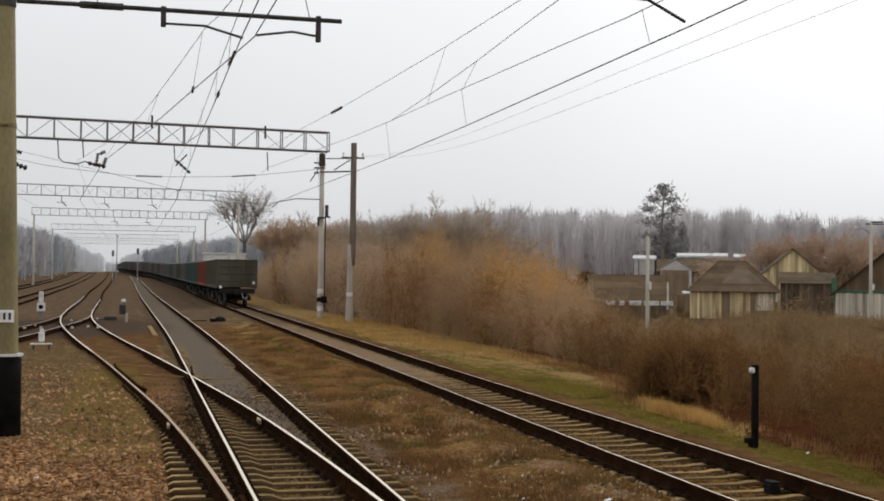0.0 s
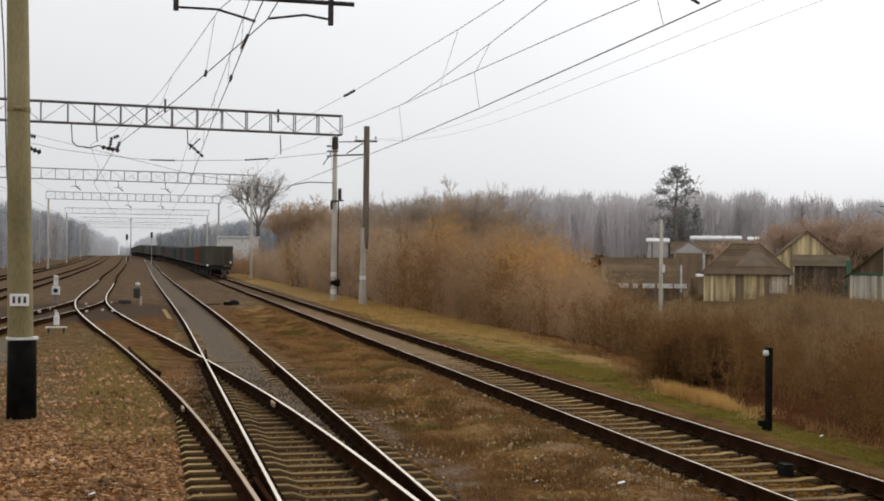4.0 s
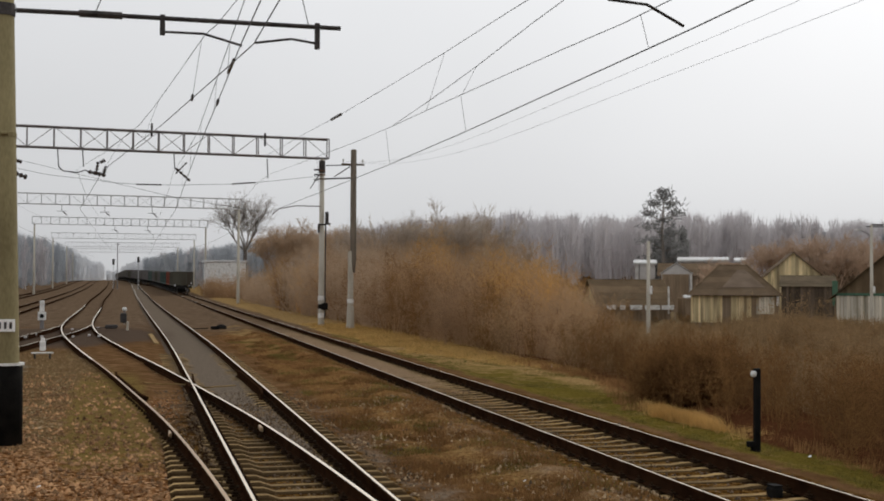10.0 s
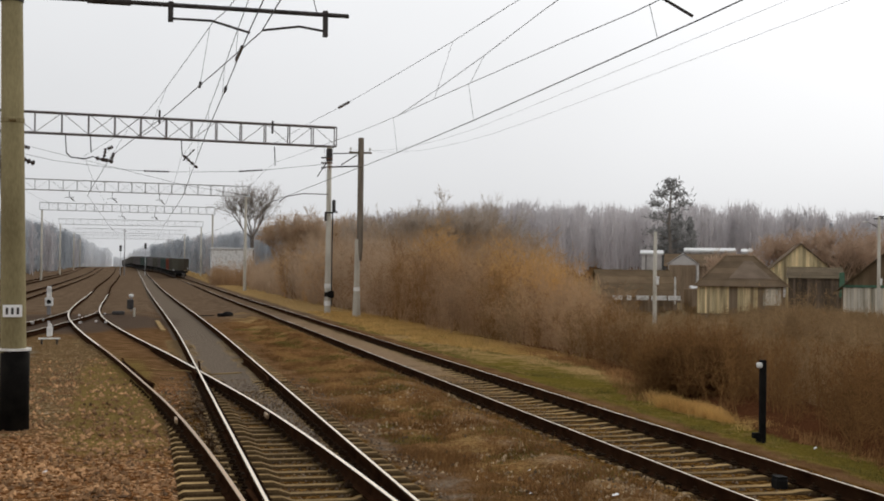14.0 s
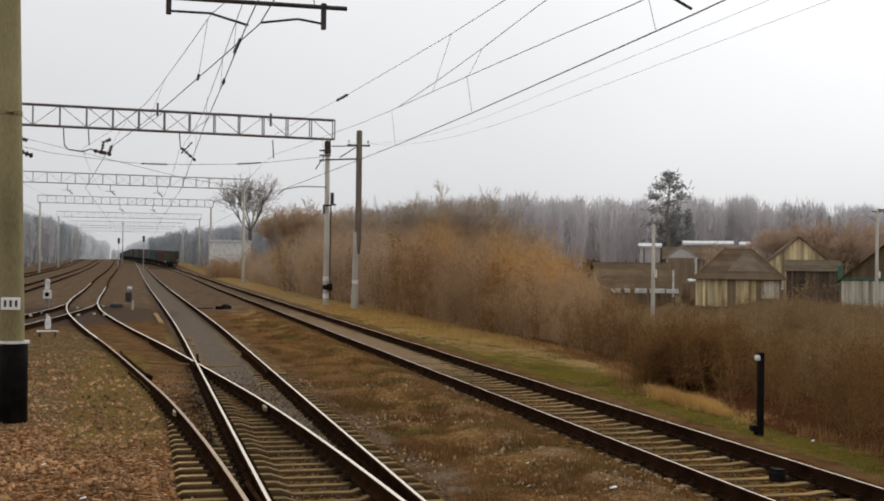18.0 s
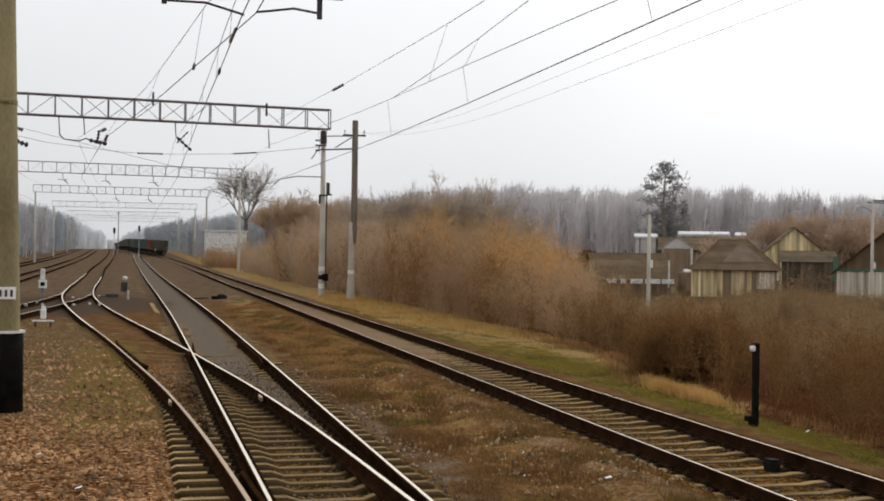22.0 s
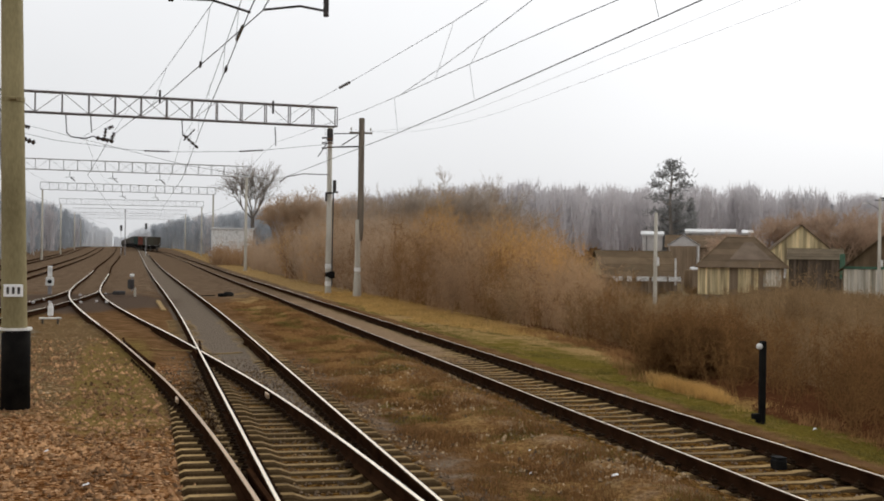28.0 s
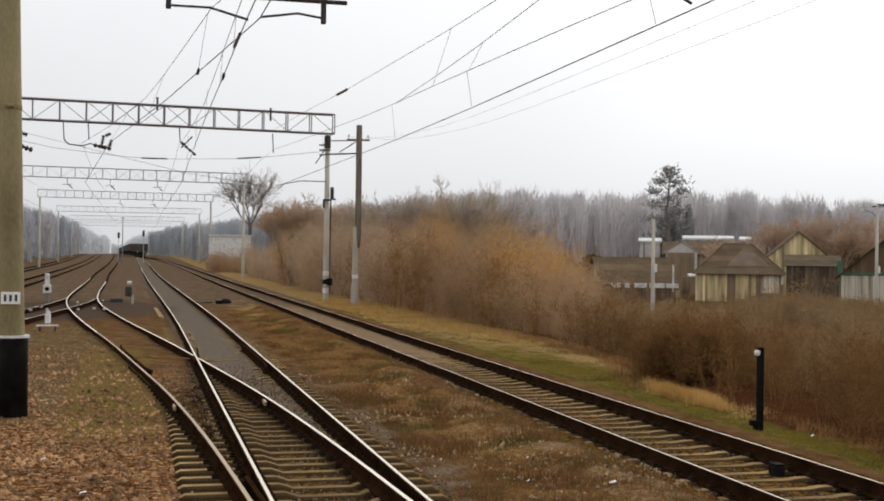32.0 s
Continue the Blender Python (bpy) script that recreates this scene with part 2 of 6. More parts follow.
    "wagon_red": material("faded_red_wagon_paint", (0.17, 0.05, 0.033), (0.26, 0.085, 0.055), 0.7, 0.75, stain=(0.13, 0.05, 0.035), stretch=(1, 1, 0.4)),
    "wagon_green": material("blue_green_wagon_paint", (0.05, 0.075, 0.068), (0.09, 0.125, 0.11), 0.7, 0.75, stain=(0.06, 0.06, 0.05), stretch=(1, 1, 0.4)),
    # Paint of the farther wagons, lightened to put haze into it.
    "wagon_brown": material("hazed_brown_wagon_paint", (0.10, 0.09, 0.085), (0.17, 0.155, 0.148), 0.7, 0.75, stain=(0.06, 0.05, 0.045), stretch=(1, 1, 0.4)),
    "undercarriage": material("black_running_gear", (0.008, 0.008, 0.008), (0.025, 0.023, 0.021), 3, 0.7),
    "wheel": material("worn_steel_wheel", (0.06, 0.055, 0.05), (0.14, 0.13, 0.12), 4, 0.45, 0.7),
    "rust": material("rusty_iron", (0.1, 0.045, 0.025), (0.2, 0.09, 0.05), 4, 0.85, 0.2),
    "old_wood": material("tarred_wooden_pole", (0.11, 0.09, 0.068), (0.22, 0.18, 0.138), 2, 0.9, stretch=(3, 3, 0.3), stain=(0.07, 0.055, 0.04)),
    "litter": material("white_litter_paper", (0.7, 0.7, 0.7), (0.85, 0.85, 0.85), 8, 0.6),
}


# ---- mesh building ----
class Mesh:
    """Collects points and faces of one part."""

    def __init__(self):
        self.v, self.f, self.mi = [], [], []

    def add(self, pts, faces, slot=0):
        k = len(self.v)
        self.v.extend([tuple(p) for p in pts])
        self.f.extend([tuple(i + k for i in f) for f in faces])
        self.mi.extend([slot] * len(faces))
        return self

    def box(self, centre, size, bevel=0.0, turn=0.0, slot=0):
        """A box with chamfered edges, turned about z by degrees."""
        h = [s / 2 for s in size]
        b = min(bevel, *(0.45 * s for s in h)) if bevel else 0
        c, s = math.cos(radians(turn)), math.sin(radians(turn))
        put = lambda p: (centre[0] + c * p[0] - s * p[1], centre[1] + s * p[0] + c * p[1], centre[2] + p[2])
        if not b:
            pts = [(x * h[0], y * h[1], z * h[2]) for z in (-1, 1) for x, y in ((-1, -1), (1, -1), (1, 1), (-1, 1))]
            return self.add([put(p) for p in pts], [(3, 2, 1, 0), (4, 5, 6, 7), (0, 1, 5, 4), (1, 2, 6, 5), (2, 3, 7, 6), (3, 0, 4, 7)], slot)
        pts, idx = [], {}
        for sx in (-1, 1):
            for sy in (-1, 1):
                for sz in (-1, 1):
                    for axis in range(3):
                        p = [sx * (h[0] - b), sy * (h[1] - b), sz * (h[2] - b)]
                        p[axis] += (sx, sy, sz)[axis] * b
                        idx[sx, sy, sz, axis] = len(pts)
                        pts.append(p)
        faces = []
        ring = ((-1, -1), (1, -1), (1, 1), (-1, 1))
        for axis in range(3):
            o = [a for a in range(3) if a != axis]
            for s1 in (-1, 1):
                f = []
                for u, v in ring:
                    key = [0, 0, 0]
                    key[axis], key[o[0]], key[o[1]] = s1, u, v
                    f.append(idx[(*key, axis)])
                faces.append(f if (s1 > 0) == (axis != 1) else f[::-1])
            for u, v in ring:
                key = [0, 0, 0]
                key[o[0]], key[o[1]] = u, v
                a, d = list(key), list(key)
                a[axis], d[axis] = -1, 1
                f = [idx[(*a, o[0])], idx[(*d, o[0])], idx[(*d, o[1])], idx[(*a, o[1])]]
                faces.append(f if (u * v > 0) == (axis != 1) else f[::-1])
        for sx in (-1, 1):
            for sy in (-1, 1):
                for sz in (-1, 1):
                    f = [idx[sx, sy, sz, a] for a in range(3)]
                    faces.append(f if sx * sy * sz > 0 else f[::-1])
        return self.add([put(p) for p in pts], faces, slot)

    def tube(self, path, radius, sides=8, close=True, slot=0):
        """A tube along a path of points; radius: one number or one for each point."""
        path = [Vector(p) for p in path]
        rs = [radius] * len(path) if isinstance(radius, (int, float)) else radius
        pts, faces, side = [], [], None
        for i, p in enumerate(path):
            way = (path[min(i + 1, len(path) - 1)] - path[max(i - 1, 0)]).normalized()
            ref = side if side is not None else (Vector((1, 0, 0)) if abs(way.x) < 0.8 else Vector((0, 1, 0)))
            u = (ref - way * ref.dot(way)).normalized()
            side, w = u, way.cross(u)
            for k in range(sides):
                a = 2 * math.pi * k / sides
                pts.append(p + (u * math.cos(a) + w * math.sin(a)) * rs[i])
        for i in range(len(path) - 1):
            for k in range(sides):
                a, b = i * sides + k, i * sides + (k + 1) % sides
                faces.append((a, b, b + sides, a + sides))
        if close:
            faces += [tuple(range(sides))[::-1], tuple(range((len(path) - 1) * sides, len(path) * sides))]
        return self.add(pts, faces, slot)

    def lathe(self, rings, at=(0, 0, 0), sides=16, axis="z", slot=0):
        """Rings of (height, radius) turned about an axis."""
        pts, faces = [], []
        for h, r in rings:
            for k in range(sides):
                a = 2 * math.pi * k / sides
                x, y = r * math.cos(a), r * math.sin(a)
                p = (x, y, h) if axis == "z" else ((h, x, y) if axis == "x" else (y, h, x))
                pts.append((at[0] + p[0], at[1] + p[1], at[2] + p[2]))
        for i in range(len(rings) - 1):
            for k in range(sides):
                a, b = i * sides + k, i * sides + (k + 1) % sides
                faces.append((a, b, b + sides, a + sides))
        faces += [tuple(range(sides))[::-1], tuple(range((len(rings) - 1) * sides, len(rings) * sides))]
        return self.add(pts, faces, slot)

    def sweep(self, profile, path, slots=None, cap=True):
        """A profile of (side, up) points swept along a level path of (x, y, z)."""
        n, pts, faces, mi = len(profile), [], [], []
        for i, p in enumerate(path):
            q, r = path[max(i - 1, 0)], path[min(i + 1, len(path) - 1)]
            d = Vector((r[0] - q[0], r[1] - q[1])).normalized()
            for s, u in profile:
                pts.append((p[0] + d.y * s, p[1] - d.x * s, p[2] + u))
        for i in range(len(path) - 1):
            for k in range(n):
                a, b = i * n + k, i * n + (k + 1) % n
                faces.append((a, a + n, b + n, b))
                mi.append(slots[k] if slots else 0)
        if cap:
            faces += [tuple(range(n)), tuple(range((len(path) - 1) * n, len(path) * n))[::-1]]
            mi += [0, 0]
        k = len(self.v)
        self.v.extend(pts)
        self.f.extend([tuple(i + k for i in f) for f in faces])
        self.mi.extend(mi)
        return self

    def data(self, name, mats, smooth=False):
        me = bpy.data.meshes.new(name)
        me.from_pydata(self.v, [], self.f)
        for m in mats if isinstance(mats, (list, tuple)) else [mats]:
            me.materials.append(M[m])
        me.polygons.foreach_set("material_index", self.mi)
        if smooth:
            me.polygons.foreach_set("use_smooth", [True] * len(self.f))
        me.update()
        return me


def part(name, mesh, mats, parent, label="", smooth=False, at=(0, 0, 0)):
    ob = new(name, mesh.data(name, mats, smooth) if isinstance(mesh, Mesh) else mesh)
    ob.parent, ob.location = parent, at
    return tagged(ob, label)


def thing(name, at, label, category, group="", kind="", turn=0.0):
    ob = new(name)
    ob.empty_display_size = 0.3
    ob.matrix_world = pose(*at, 0, 0, turn)
    return tagged(ob, label, category, group, kind)


def single(name, mesh, mats, label, category, group="", kind="", smooth=False, at=(0, 0, 0), turn=0.0):
    ob = new(name, mesh.data(name, mats, smooth) if isinstance(mesh, Mesh) else mesh)
    ob.matrix_world = pose(*at, 0, 0, turn)
    return tagged(ob, label, category, group, kind)


def soup(name, verts, per, mats):
    """A mesh of loose faces with per corners each, from an array of points."""
    me = bpy.data.meshes.new(name)
    n = len(verts)
    me.vertices.add(n)
    me.vertices.foreach_set("co", np.asarray(verts, np.float32).ravel())
    me.loops.add(n)
    me.loops.foreach_set("vertex_index", np.arange(n, dtype=np.int32))
    me.polygons.add(n // per)
    me.polygons.foreach_set("loop_start", np.arange(0, n, per, dtype=np.int32))
    me.update(calc_edges=True)
    me.materials.append(M[mats])
    return me


# ---- the lie of the land ----
def smooth(a, b, x):
    t = np.clip((np.asarray(x, float) - a) / (b - a), 0, 1)
    return t * t * (3 - 2 * t)


def bend(y):
    """How far the line bends to the left beyond 240 m."""
    y = np.asarray(y, float)
    u = np.clip(y - 240, 0, 160)
    return -1.0e-4 * u * u - 0.032 * np.clip(y - 400, 0, None)


def smoothed(knots, reach=25):
    """A smooth line through knots of (y, value), as a function of y."""
    grid = np.arange(-200, 1300)
    v = np.interp(grid, [k[0] for k in knots], [k[1] for k in knots])
    v = np.convolve(np.pad(v, reach // 2, mode="edge"), np.ones(reach) / reach, "valid")
    return lambda y: np.interp(y, grid, v)


rise = smoothed([(110, 0), (150, 0.09), (175, 0.19), (218, 0.42), (260, 0.70), (298, 1.1), (338, 1.6), (380, 2.0), (430, 2.2)], 41)
# the line drifts left all along, and the siding joins it beyond 340 m
main_line = smoothed([(46, 2.12), (65, 1.95), (80, 1.78), (115, 1.4), (152, 1.05), (204, 0.65), (260, 0.1), (300, -0.35), (340, -0.9), (400, -2.1), (500, -4.6), (700, -10.0), (900, -15.4), (1100, -21.0)], 15)
siding_line = smoothed([(74, 7.4), (100, 7.33), (150, 7.2), (190, 6.9), (221, 6.45), (260, 5.7), (300, 4.5), (338, 0.2), (362, -1.3), (400, -2.1), (500, -4.6), (700, -10.0), (900, -15.4), (1100, -21.0)])


def ground_z(x, y):
    x, y = np.asarray(x, float), np.asarray(y, float)
    s = x - bend(y)
    z = -0.27 + rise(y)
    m, d = abs(s - 2.12), abs(s - 7.4)
    edge = np.interp(y, [k[0] for k in TURNOUT], [k[1] for k in TURNOUT]) - 0.797
    z = z + 0.14 * smooth(edge + 0.1, edge + 0.24, s) * smooth(1.22, 1.08, s) * (smooth(28, 21, y) + 0.5 * smooth(21, 28, y) * smooth(35, 31, y))
    z = z + 0.13 * smooth(edge + 1.69, edge + 1.83, s) * smooth(2.82, 2.68, s) * smooth(13.5, 18, y) * smooth(27, 22, y)
    z = z + 0.06 * smooth(0.5, 0.2, s) - 0.004 * smooth(1.75, 1.5, m) * smooth(25, 21, y) + 0.065 * smooth(21, 26, y) * smooth(4.4, 3.6, m)
    z = z + 0.03 * smooth(3.7, 4.4, s) * smooth(6.2, 5.4, s) + 0.052 * smooth(1.25, 1.0, d) + 0.034 * smooth(24, 38, y) * smooth(0.74, 0.62, d) + 0.12 * smooth(0.98, 1.15, d) * smooth(2.4, 1.8, d)
    z = z + 0.06 * smooth(9.0, 10.5, s) - 0.9 * smooth(11.5, 21, s)
    z = z - 0.65 * smooth(25, 31, s) * smooth(49, 44, s) * smooth(122, 108, y) * smooth(46, 58, y)
    z = z + 4.2 * smooth(105, 230, y) * smooth(22, 60, s)
    z = z + 1.5 * smooth(-18, -40, s)
    return z


def gz(x, y):
    return float(ground_z(x, y))


# ---- ground: one sheet to the horizon ----
def spaced(knots):
    out = []
    for (a, s0), (b, s1) in zip(knots, knots[1:]):
        x = a
        while x < b - 1e-6:
            out.append(x)
            x += s0 + (s1 - s0) * (x - a) / (b - a)
    return np.array(out + [knots[-1][0]])


HEDGE_Y = [10, 15.3, 18.5, 20, 22.4, 24.6, 27, 30.5, 35.4, 41, 46, 53, 71, 100, 300]
HEDGE_X = [10.3, 10.35, 10.5, 10.75, 10.85, 11.0, 11.7, 12.5, 13.0, 12.9, 12.6, 12.6, 12.9, 12.5, 12.5]


def make_ground():
    xs = spaced([(-1600, 200), (-200, 12), (-30, 1.5), (-12, 0.3), (-1.5, 0.14), (9.5, 0.14), (15, 0.3), (30, 1.5), (200, 10), (1700, 200)])
    ys = spaced([(-80, 10), (-5, 2), (5, 0.2), (26, 0.25), (45, 0.5), (120, 3), (400, 20), (3500, 300)])
    X, Y = np.meshgrid(xs, ys)
    Z = ground_z(X, Y)
    rough = np.array([[noise.noise((x * 0.9, y * 0.9, 0.0)) + 0.5 * noise.noise((x * 2.7, y * 2.7, 3.0)) for x in xs] for y in ys])
    S = X - bend(Y)
    bed = np.maximum(smooth(1.9, 1.5, abs(S - 2.12)), smooth(1.9, 1.5, abs(S - 7.4)))
    tuft = smooth(3.6, 4.3, S) * smooth(6.5, 5.6, S)
    Z = Z + rough * (0.02 + 0.026 * (1 - bed) * smooth(1.5, 4.0, S) + 0.06 * tuft)
    nx, ny = len(xs), len(ys)
    i = np.arange(nx * ny).reshape(ny, nx)
    quads = np.stack([i[:-1, :-1], i[:-1, 1:], i[1:, 1:], i[1:, :-1]], -1).reshape(-1, 4)
    me = bpy.data.meshes.new("ground")
    me.from_pydata(np.stack([X, Y, Z], -1).reshape(-1, 3).tolist(), [], quads.tolist())
    me.polygons.foreach_set("use_smooth", np.ones(len(quads), bool))
    lead = np.interp(Y, [k[0] for k in TURNOUT], [k[1] for k in TURNOUT])
    left_gap = smooth(lead - 0.72, lead - 0.56, S) * smooth(1.25, 1.1, S) * smooth(32, 22, Y)
    right_gap = smooth(lead + 0.88, lead + 1.02, S) * smooth(2.84, 2.7, S) * smooth(13.5, 18, Y) * smooth(33, 26, Y)
    zones = {
        "red": smooth(1.3, 0.7, S) * smooth(34, 19, Y) * smooth(-12, -9, S),
        "grey": smooth(1.15, 0.85, abs(X - main_line(Y))) * smooth(20, 34, Y) * 0.95 + 0.38 * smooth(3.2, 3.6, S) * smooth(4.6, 4.0, S) * smooth(34, 20, Y) + 0.75 * right_gap,
        "sleeperbed": np.maximum(smooth(1.6, 1.2, abs(X - siding_line(Y))), smooth(1.7, 1.2, abs(S - 2.12)) * smooth(30, 18, Y)),
        "grass": np.clip(smooth(8.9, 9.6, S) * smooth(30, 14, S) + 0.55 * smooth(3.8, 4.8, S) * smooth(6.4, 5.4, S), 0, 1),
        "green": smooth(8.8, 9.4, S) * smooth(12.0, 10.8, S) * (1 - 0.85 * smooth(28, 48, Y)) * 0.68,
        # Oily ballast, with the shadow beside the rails painted in.
        "oil_shade": np.max([smooth(0.38, 0.14, abs(S - r)) for r in (1.32, 2.92, 6.6, 8.2)], 0) * smooth(70, 30, Y) * 0.8 * (1 - right_gap) + 0.45 * left_gap,
        "moss": smooth(1.2, 0.6, abs(S + 0.6 - 0.02 * (30 - Y))) * smooth(15, 20, Y) * smooth(42, 32, Y) * 0.6,
        # Ground greyed with distance: haze painted into its colour.
        "ground_haze": smooth(38, 95, Y) * smooth(10.5, 9.0, S) * smooth(-60, -30, S),
        "dirt": smooth(0.9, 0.2, S - lead + 1.0) * smooth(17.5, 22, Y) * smooth(60, 44, Y) * smooth(-14, -9, S) * 0.62,
        "ash": smooth(1.5, 0.6, abs(X + 4.2)) * smooth(27.5, 30.5, Y) * smooth(43, 40, Y) * 0.68,
        "soot": smooth(7, 2, np.hypot(S + 3.2, (Y - 61) * 0.45)),
    }
    # Darker red-brown ground from the thicket's foot inwards.
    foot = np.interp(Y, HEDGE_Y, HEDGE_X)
    zones["hedge_foot"] = smooth(-0.75, 0.1, S - foot - 0.35 * smooth(20, 16, Y)) * smooth(60, 46, Y) * smooth(40, 30, S)
    zones["field"] = smooth(24, 29, S) * smooth(48, 60, Y) * smooth(190, 150, Y) * smooth(140, 90, S)
    zones["tufts"] = tuft * (0.5 + 0.25 * smooth(18, 30, Y)) * smooth(70, 40, Y)
    zones["sand"] = np.maximum(smooth(0.85, 0.6, abs(X - siding_line(Y))) * smooth(20, 40, Y), 0.62 * smooth(4.9, 5.5, S) * smooth(6.3, 5.9, S) * smooth(60, 35, Y))
    for key, w in zones.items():
        a = me.attributes.new(key, "FLOAT", "POINT")
        a.data.foreach_set("value", w.astype(np.float32).ravel())
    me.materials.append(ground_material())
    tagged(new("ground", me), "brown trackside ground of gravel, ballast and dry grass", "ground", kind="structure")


def ground_material():
    m = bpy.data.materials.new("trackside_ground")
    m.use_nodes = True
    n, l = m.node_tree.nodes, m.node_tree.links
    b = n["Principled BSDF"]
    pos = n.new("ShaderNodeNewGeometry").outputs["Position"]

    def noise_at(scale, detail=6.0):
        t = n.new("ShaderNodeTexNoise")
        t.inputs["Scale"].default_value, t.inputs["Detail"].default_value = scale, detail
        l.new(pos, t.inputs["Vector"])
        return t.outputs["Fac"]

    def ramp(fac, stops):
        r = n.new("ShaderNodeValToRGB")
        e = r.color_ramp.elements
        while len(e) < len(stops):
            e.new(0.5)
        for k, (p, c) in enumerate(stops):
            e[k].position, e[k].color = p, (*c, 1)
        l.new(fac, r.inputs[0])
        return r.outputs[0]

    big, mid, fine = noise_at(0.35), noise_at(2.2), noise_at(14.0)
    stones = n.new("ShaderNodeTexVoronoi")
    stones.inputs["Scale"].default_value = 17
    l.new(pos, stones.inputs["Vector"])
    grain = n.new("ShaderNodeSeparateColor")
    l.new(stones.outputs["Color"], grain.inputs[0])

    def mixed(key, edge, under, over):
        a = n.new("ShaderNodeAttribute")
        a.attribute_name = key
        s = n.new("ShaderNodeMath")
        s.operation = "MULTIPLY_ADD"
        l.new(edge, s.inputs[0])
        s.inputs[1].default_value = 1.1
        l.new(a.outputs["Fac"], s.inputs[2])
        r = n.new("ShaderNodeMapRange")
        r.inputs[1].default_value, r.inputs[2].default_value = 0.85, 1.2
        l.new(s.outputs[0], r.inputs[0])
        x = n.new("ShaderNodeMix")
        x.data_type = "RGBA"
        l.new(r.outputs[0], x.inputs[0])
        l.new(under, x.inputs[6])
        l.new(over, x.inputs[7])
        return x.outputs[2]

    c = ramp(mid, [(0.3, (0.102, 0.058, 0.027)), (0.52, (0.158, 0.094, 0.046)), (0.75, (0.235, 0.15, 0.078))])
    c = mixed("red", big, c, ramp(grain.outputs[0], [(0.1, (0.075, 0.033, 0.013)), (0.5, (0.19, 0.095, 0.04)), (0.85, (0.34, 0.195, 0.095)), (0.96, (0.54, 0.37, 0.22))]))
    c = mixed("dirt", mid, c, ramp(grain.outputs[2], [(0.1, (0.09, 0.058, 0.027)), (0.5, (0.156, 0.106, 0.051)), (0.88, (0.215, 0.152, 0.08)), (0.97, (0.45, 0.35, 0.23))]))
    c = mixed("ash", mid, c, ramp(fine, [(0.3, (0.12, 0.104, 0.074)), (0.7, (0.215, 0.19, 0.142))]))
    c = mixed("sleeperbed", mid, c, ramp(grain.outputs[1], [(0.1, (0.052, 0.026, 0.009)), (0.6, (0.125, 0.07, 0.023)), (0.95, (0.215, 0.132, 0.049))]))
    c = mixed("grass", mid, c, ramp(fine, [(0.3, (0.19, 0.122, 0.053)), (0.55, (0.34, 0.235, 0.106)), (0.75, (0.5, 0.365, 0.178))]))
    c = mixed("green", mid, c, ramp(fine, [(0.3, (0.1, 0.078, 0.019)), (0.7, (0.175, 0.14, 0.037))]))
    c = mixed("field", mid, c, ramp(mid, [(0.3, (0.15, 0.108, 0.06)), (0.7, (0.26, 0.2, 0.118))]))
    c = mixed("sand", mid, c, ramp(fine, [(0.3, (0.19, 0.13, 0.078)), (0.7, (0.32, 0.235, 0.15))]))
    c = mixed("tufts", noise_at(3.1), c, ramp(fine, [(0.3, (0.115, 0.062, 0.024)), (0.5, (0.19, 0.11, 0.045)), (0.7, (0.33, 0.205, 0.092))]))
    c = mixed("hedge_foot", mid, c, ramp(fine, [(0.3, (0.055, 0.024, 0.012)), (0.7, (0.13, 0.062, 0.03))]))
    c = mixed("oil_shade", mid, c, ramp(fine, [(0.3, (0.016, 0.009, 0.005)), (0.7, (0.042, 0.026, 0.014))]))
    # Greyer browns that stand for haze over the far ground.
    c = mixed("ground_haze", big, c, ramp(mid, [(0.3, (0.10, 0.068, 0.043)), (0.5, (0.15, 0.108, 0.071)), (0.7, (0.215, 0.16, 0.108))]))
    c = mixed("grey", mid, c, ramp(fine, [(0.3, (0.125, 0.1, 0.075)), (0.7, (0.23, 0.19, 0.147))]))
    c = mixed("moss", mid, c, ramp(fine, [(0.3, (0.135, 0.095, 0.034)), (0.7, (0.235, 0.172, 0.066))]))
    c = mixed("soot", mid, c, ramp(fine, [(0.3, (0.075, 0.055, 0.04)), (0.7, (0.13, 0.098, 0.073))]))
    warm = n.new("ShaderNodeHueSaturation")
    warm.inputs["Hue"].default_value, warm.inputs["Saturation"].default_value, warm.inputs["Value"].default_value = 0.495, 1.06, 0.98
    l.new(c, warm.inputs["Color"])
    l.new(warm.outputs[0], b.inputs["Base Color"])
    b.inputs["Roughness"].default_value = 0.95
    b.inputs["Specular IOR Level"].default_value = 0.0
    h = n.new("ShaderNodeMath")
    h.operation = "MULTIPLY_ADD"
    h.inputs[1].default_value = 0.6
    l.new(fine, h.inputs[0])
    l.new(stones.outputs["Distance"], h.inputs[2])
    bp = n.new("ShaderNodeBump")
    bp.inputs["Strength"].default_value, bp.inputs["Distance"].default_value = 1.0, 0.06
    l.new(h.outputs[0], bp.inputs["Height"])
    l.new(bp.outputs[0], b.inputs["Normal"])
    return m


# ---- tracks ----
GAUGE = 0.797  # half the distance between the rails' middles
def rail_profile(band):
    """A rail's outline; band: width of the shining strip worn on its head."""
    h = band / 2
    left = [(-0.075, -0.18), (-0.075, -0.168), (-0.012, -0.15), (-0.010, -0.045), (-0.036, -0.034), (-0.036, -0.007), (-0.03, -0.002), (-h, 0.0)]
    return left + [(-x, z) for x, z in left[::-1]]


RAIL = rail_profile(0.044)
RAIL_SLOTS = [0] * 7 + [1] + [0] * 8


def ease(knots, y):
    """A smooth line through knots of (y, x)."""
    ky, kx = np.array([k[0] for k in knots]), np.array([k[1] for k in knots])
    d = np.gradient(kx, ky)
    i = int(np.clip(np.searchsorted(ky, y) - 1, 0, len(ky) - 2))
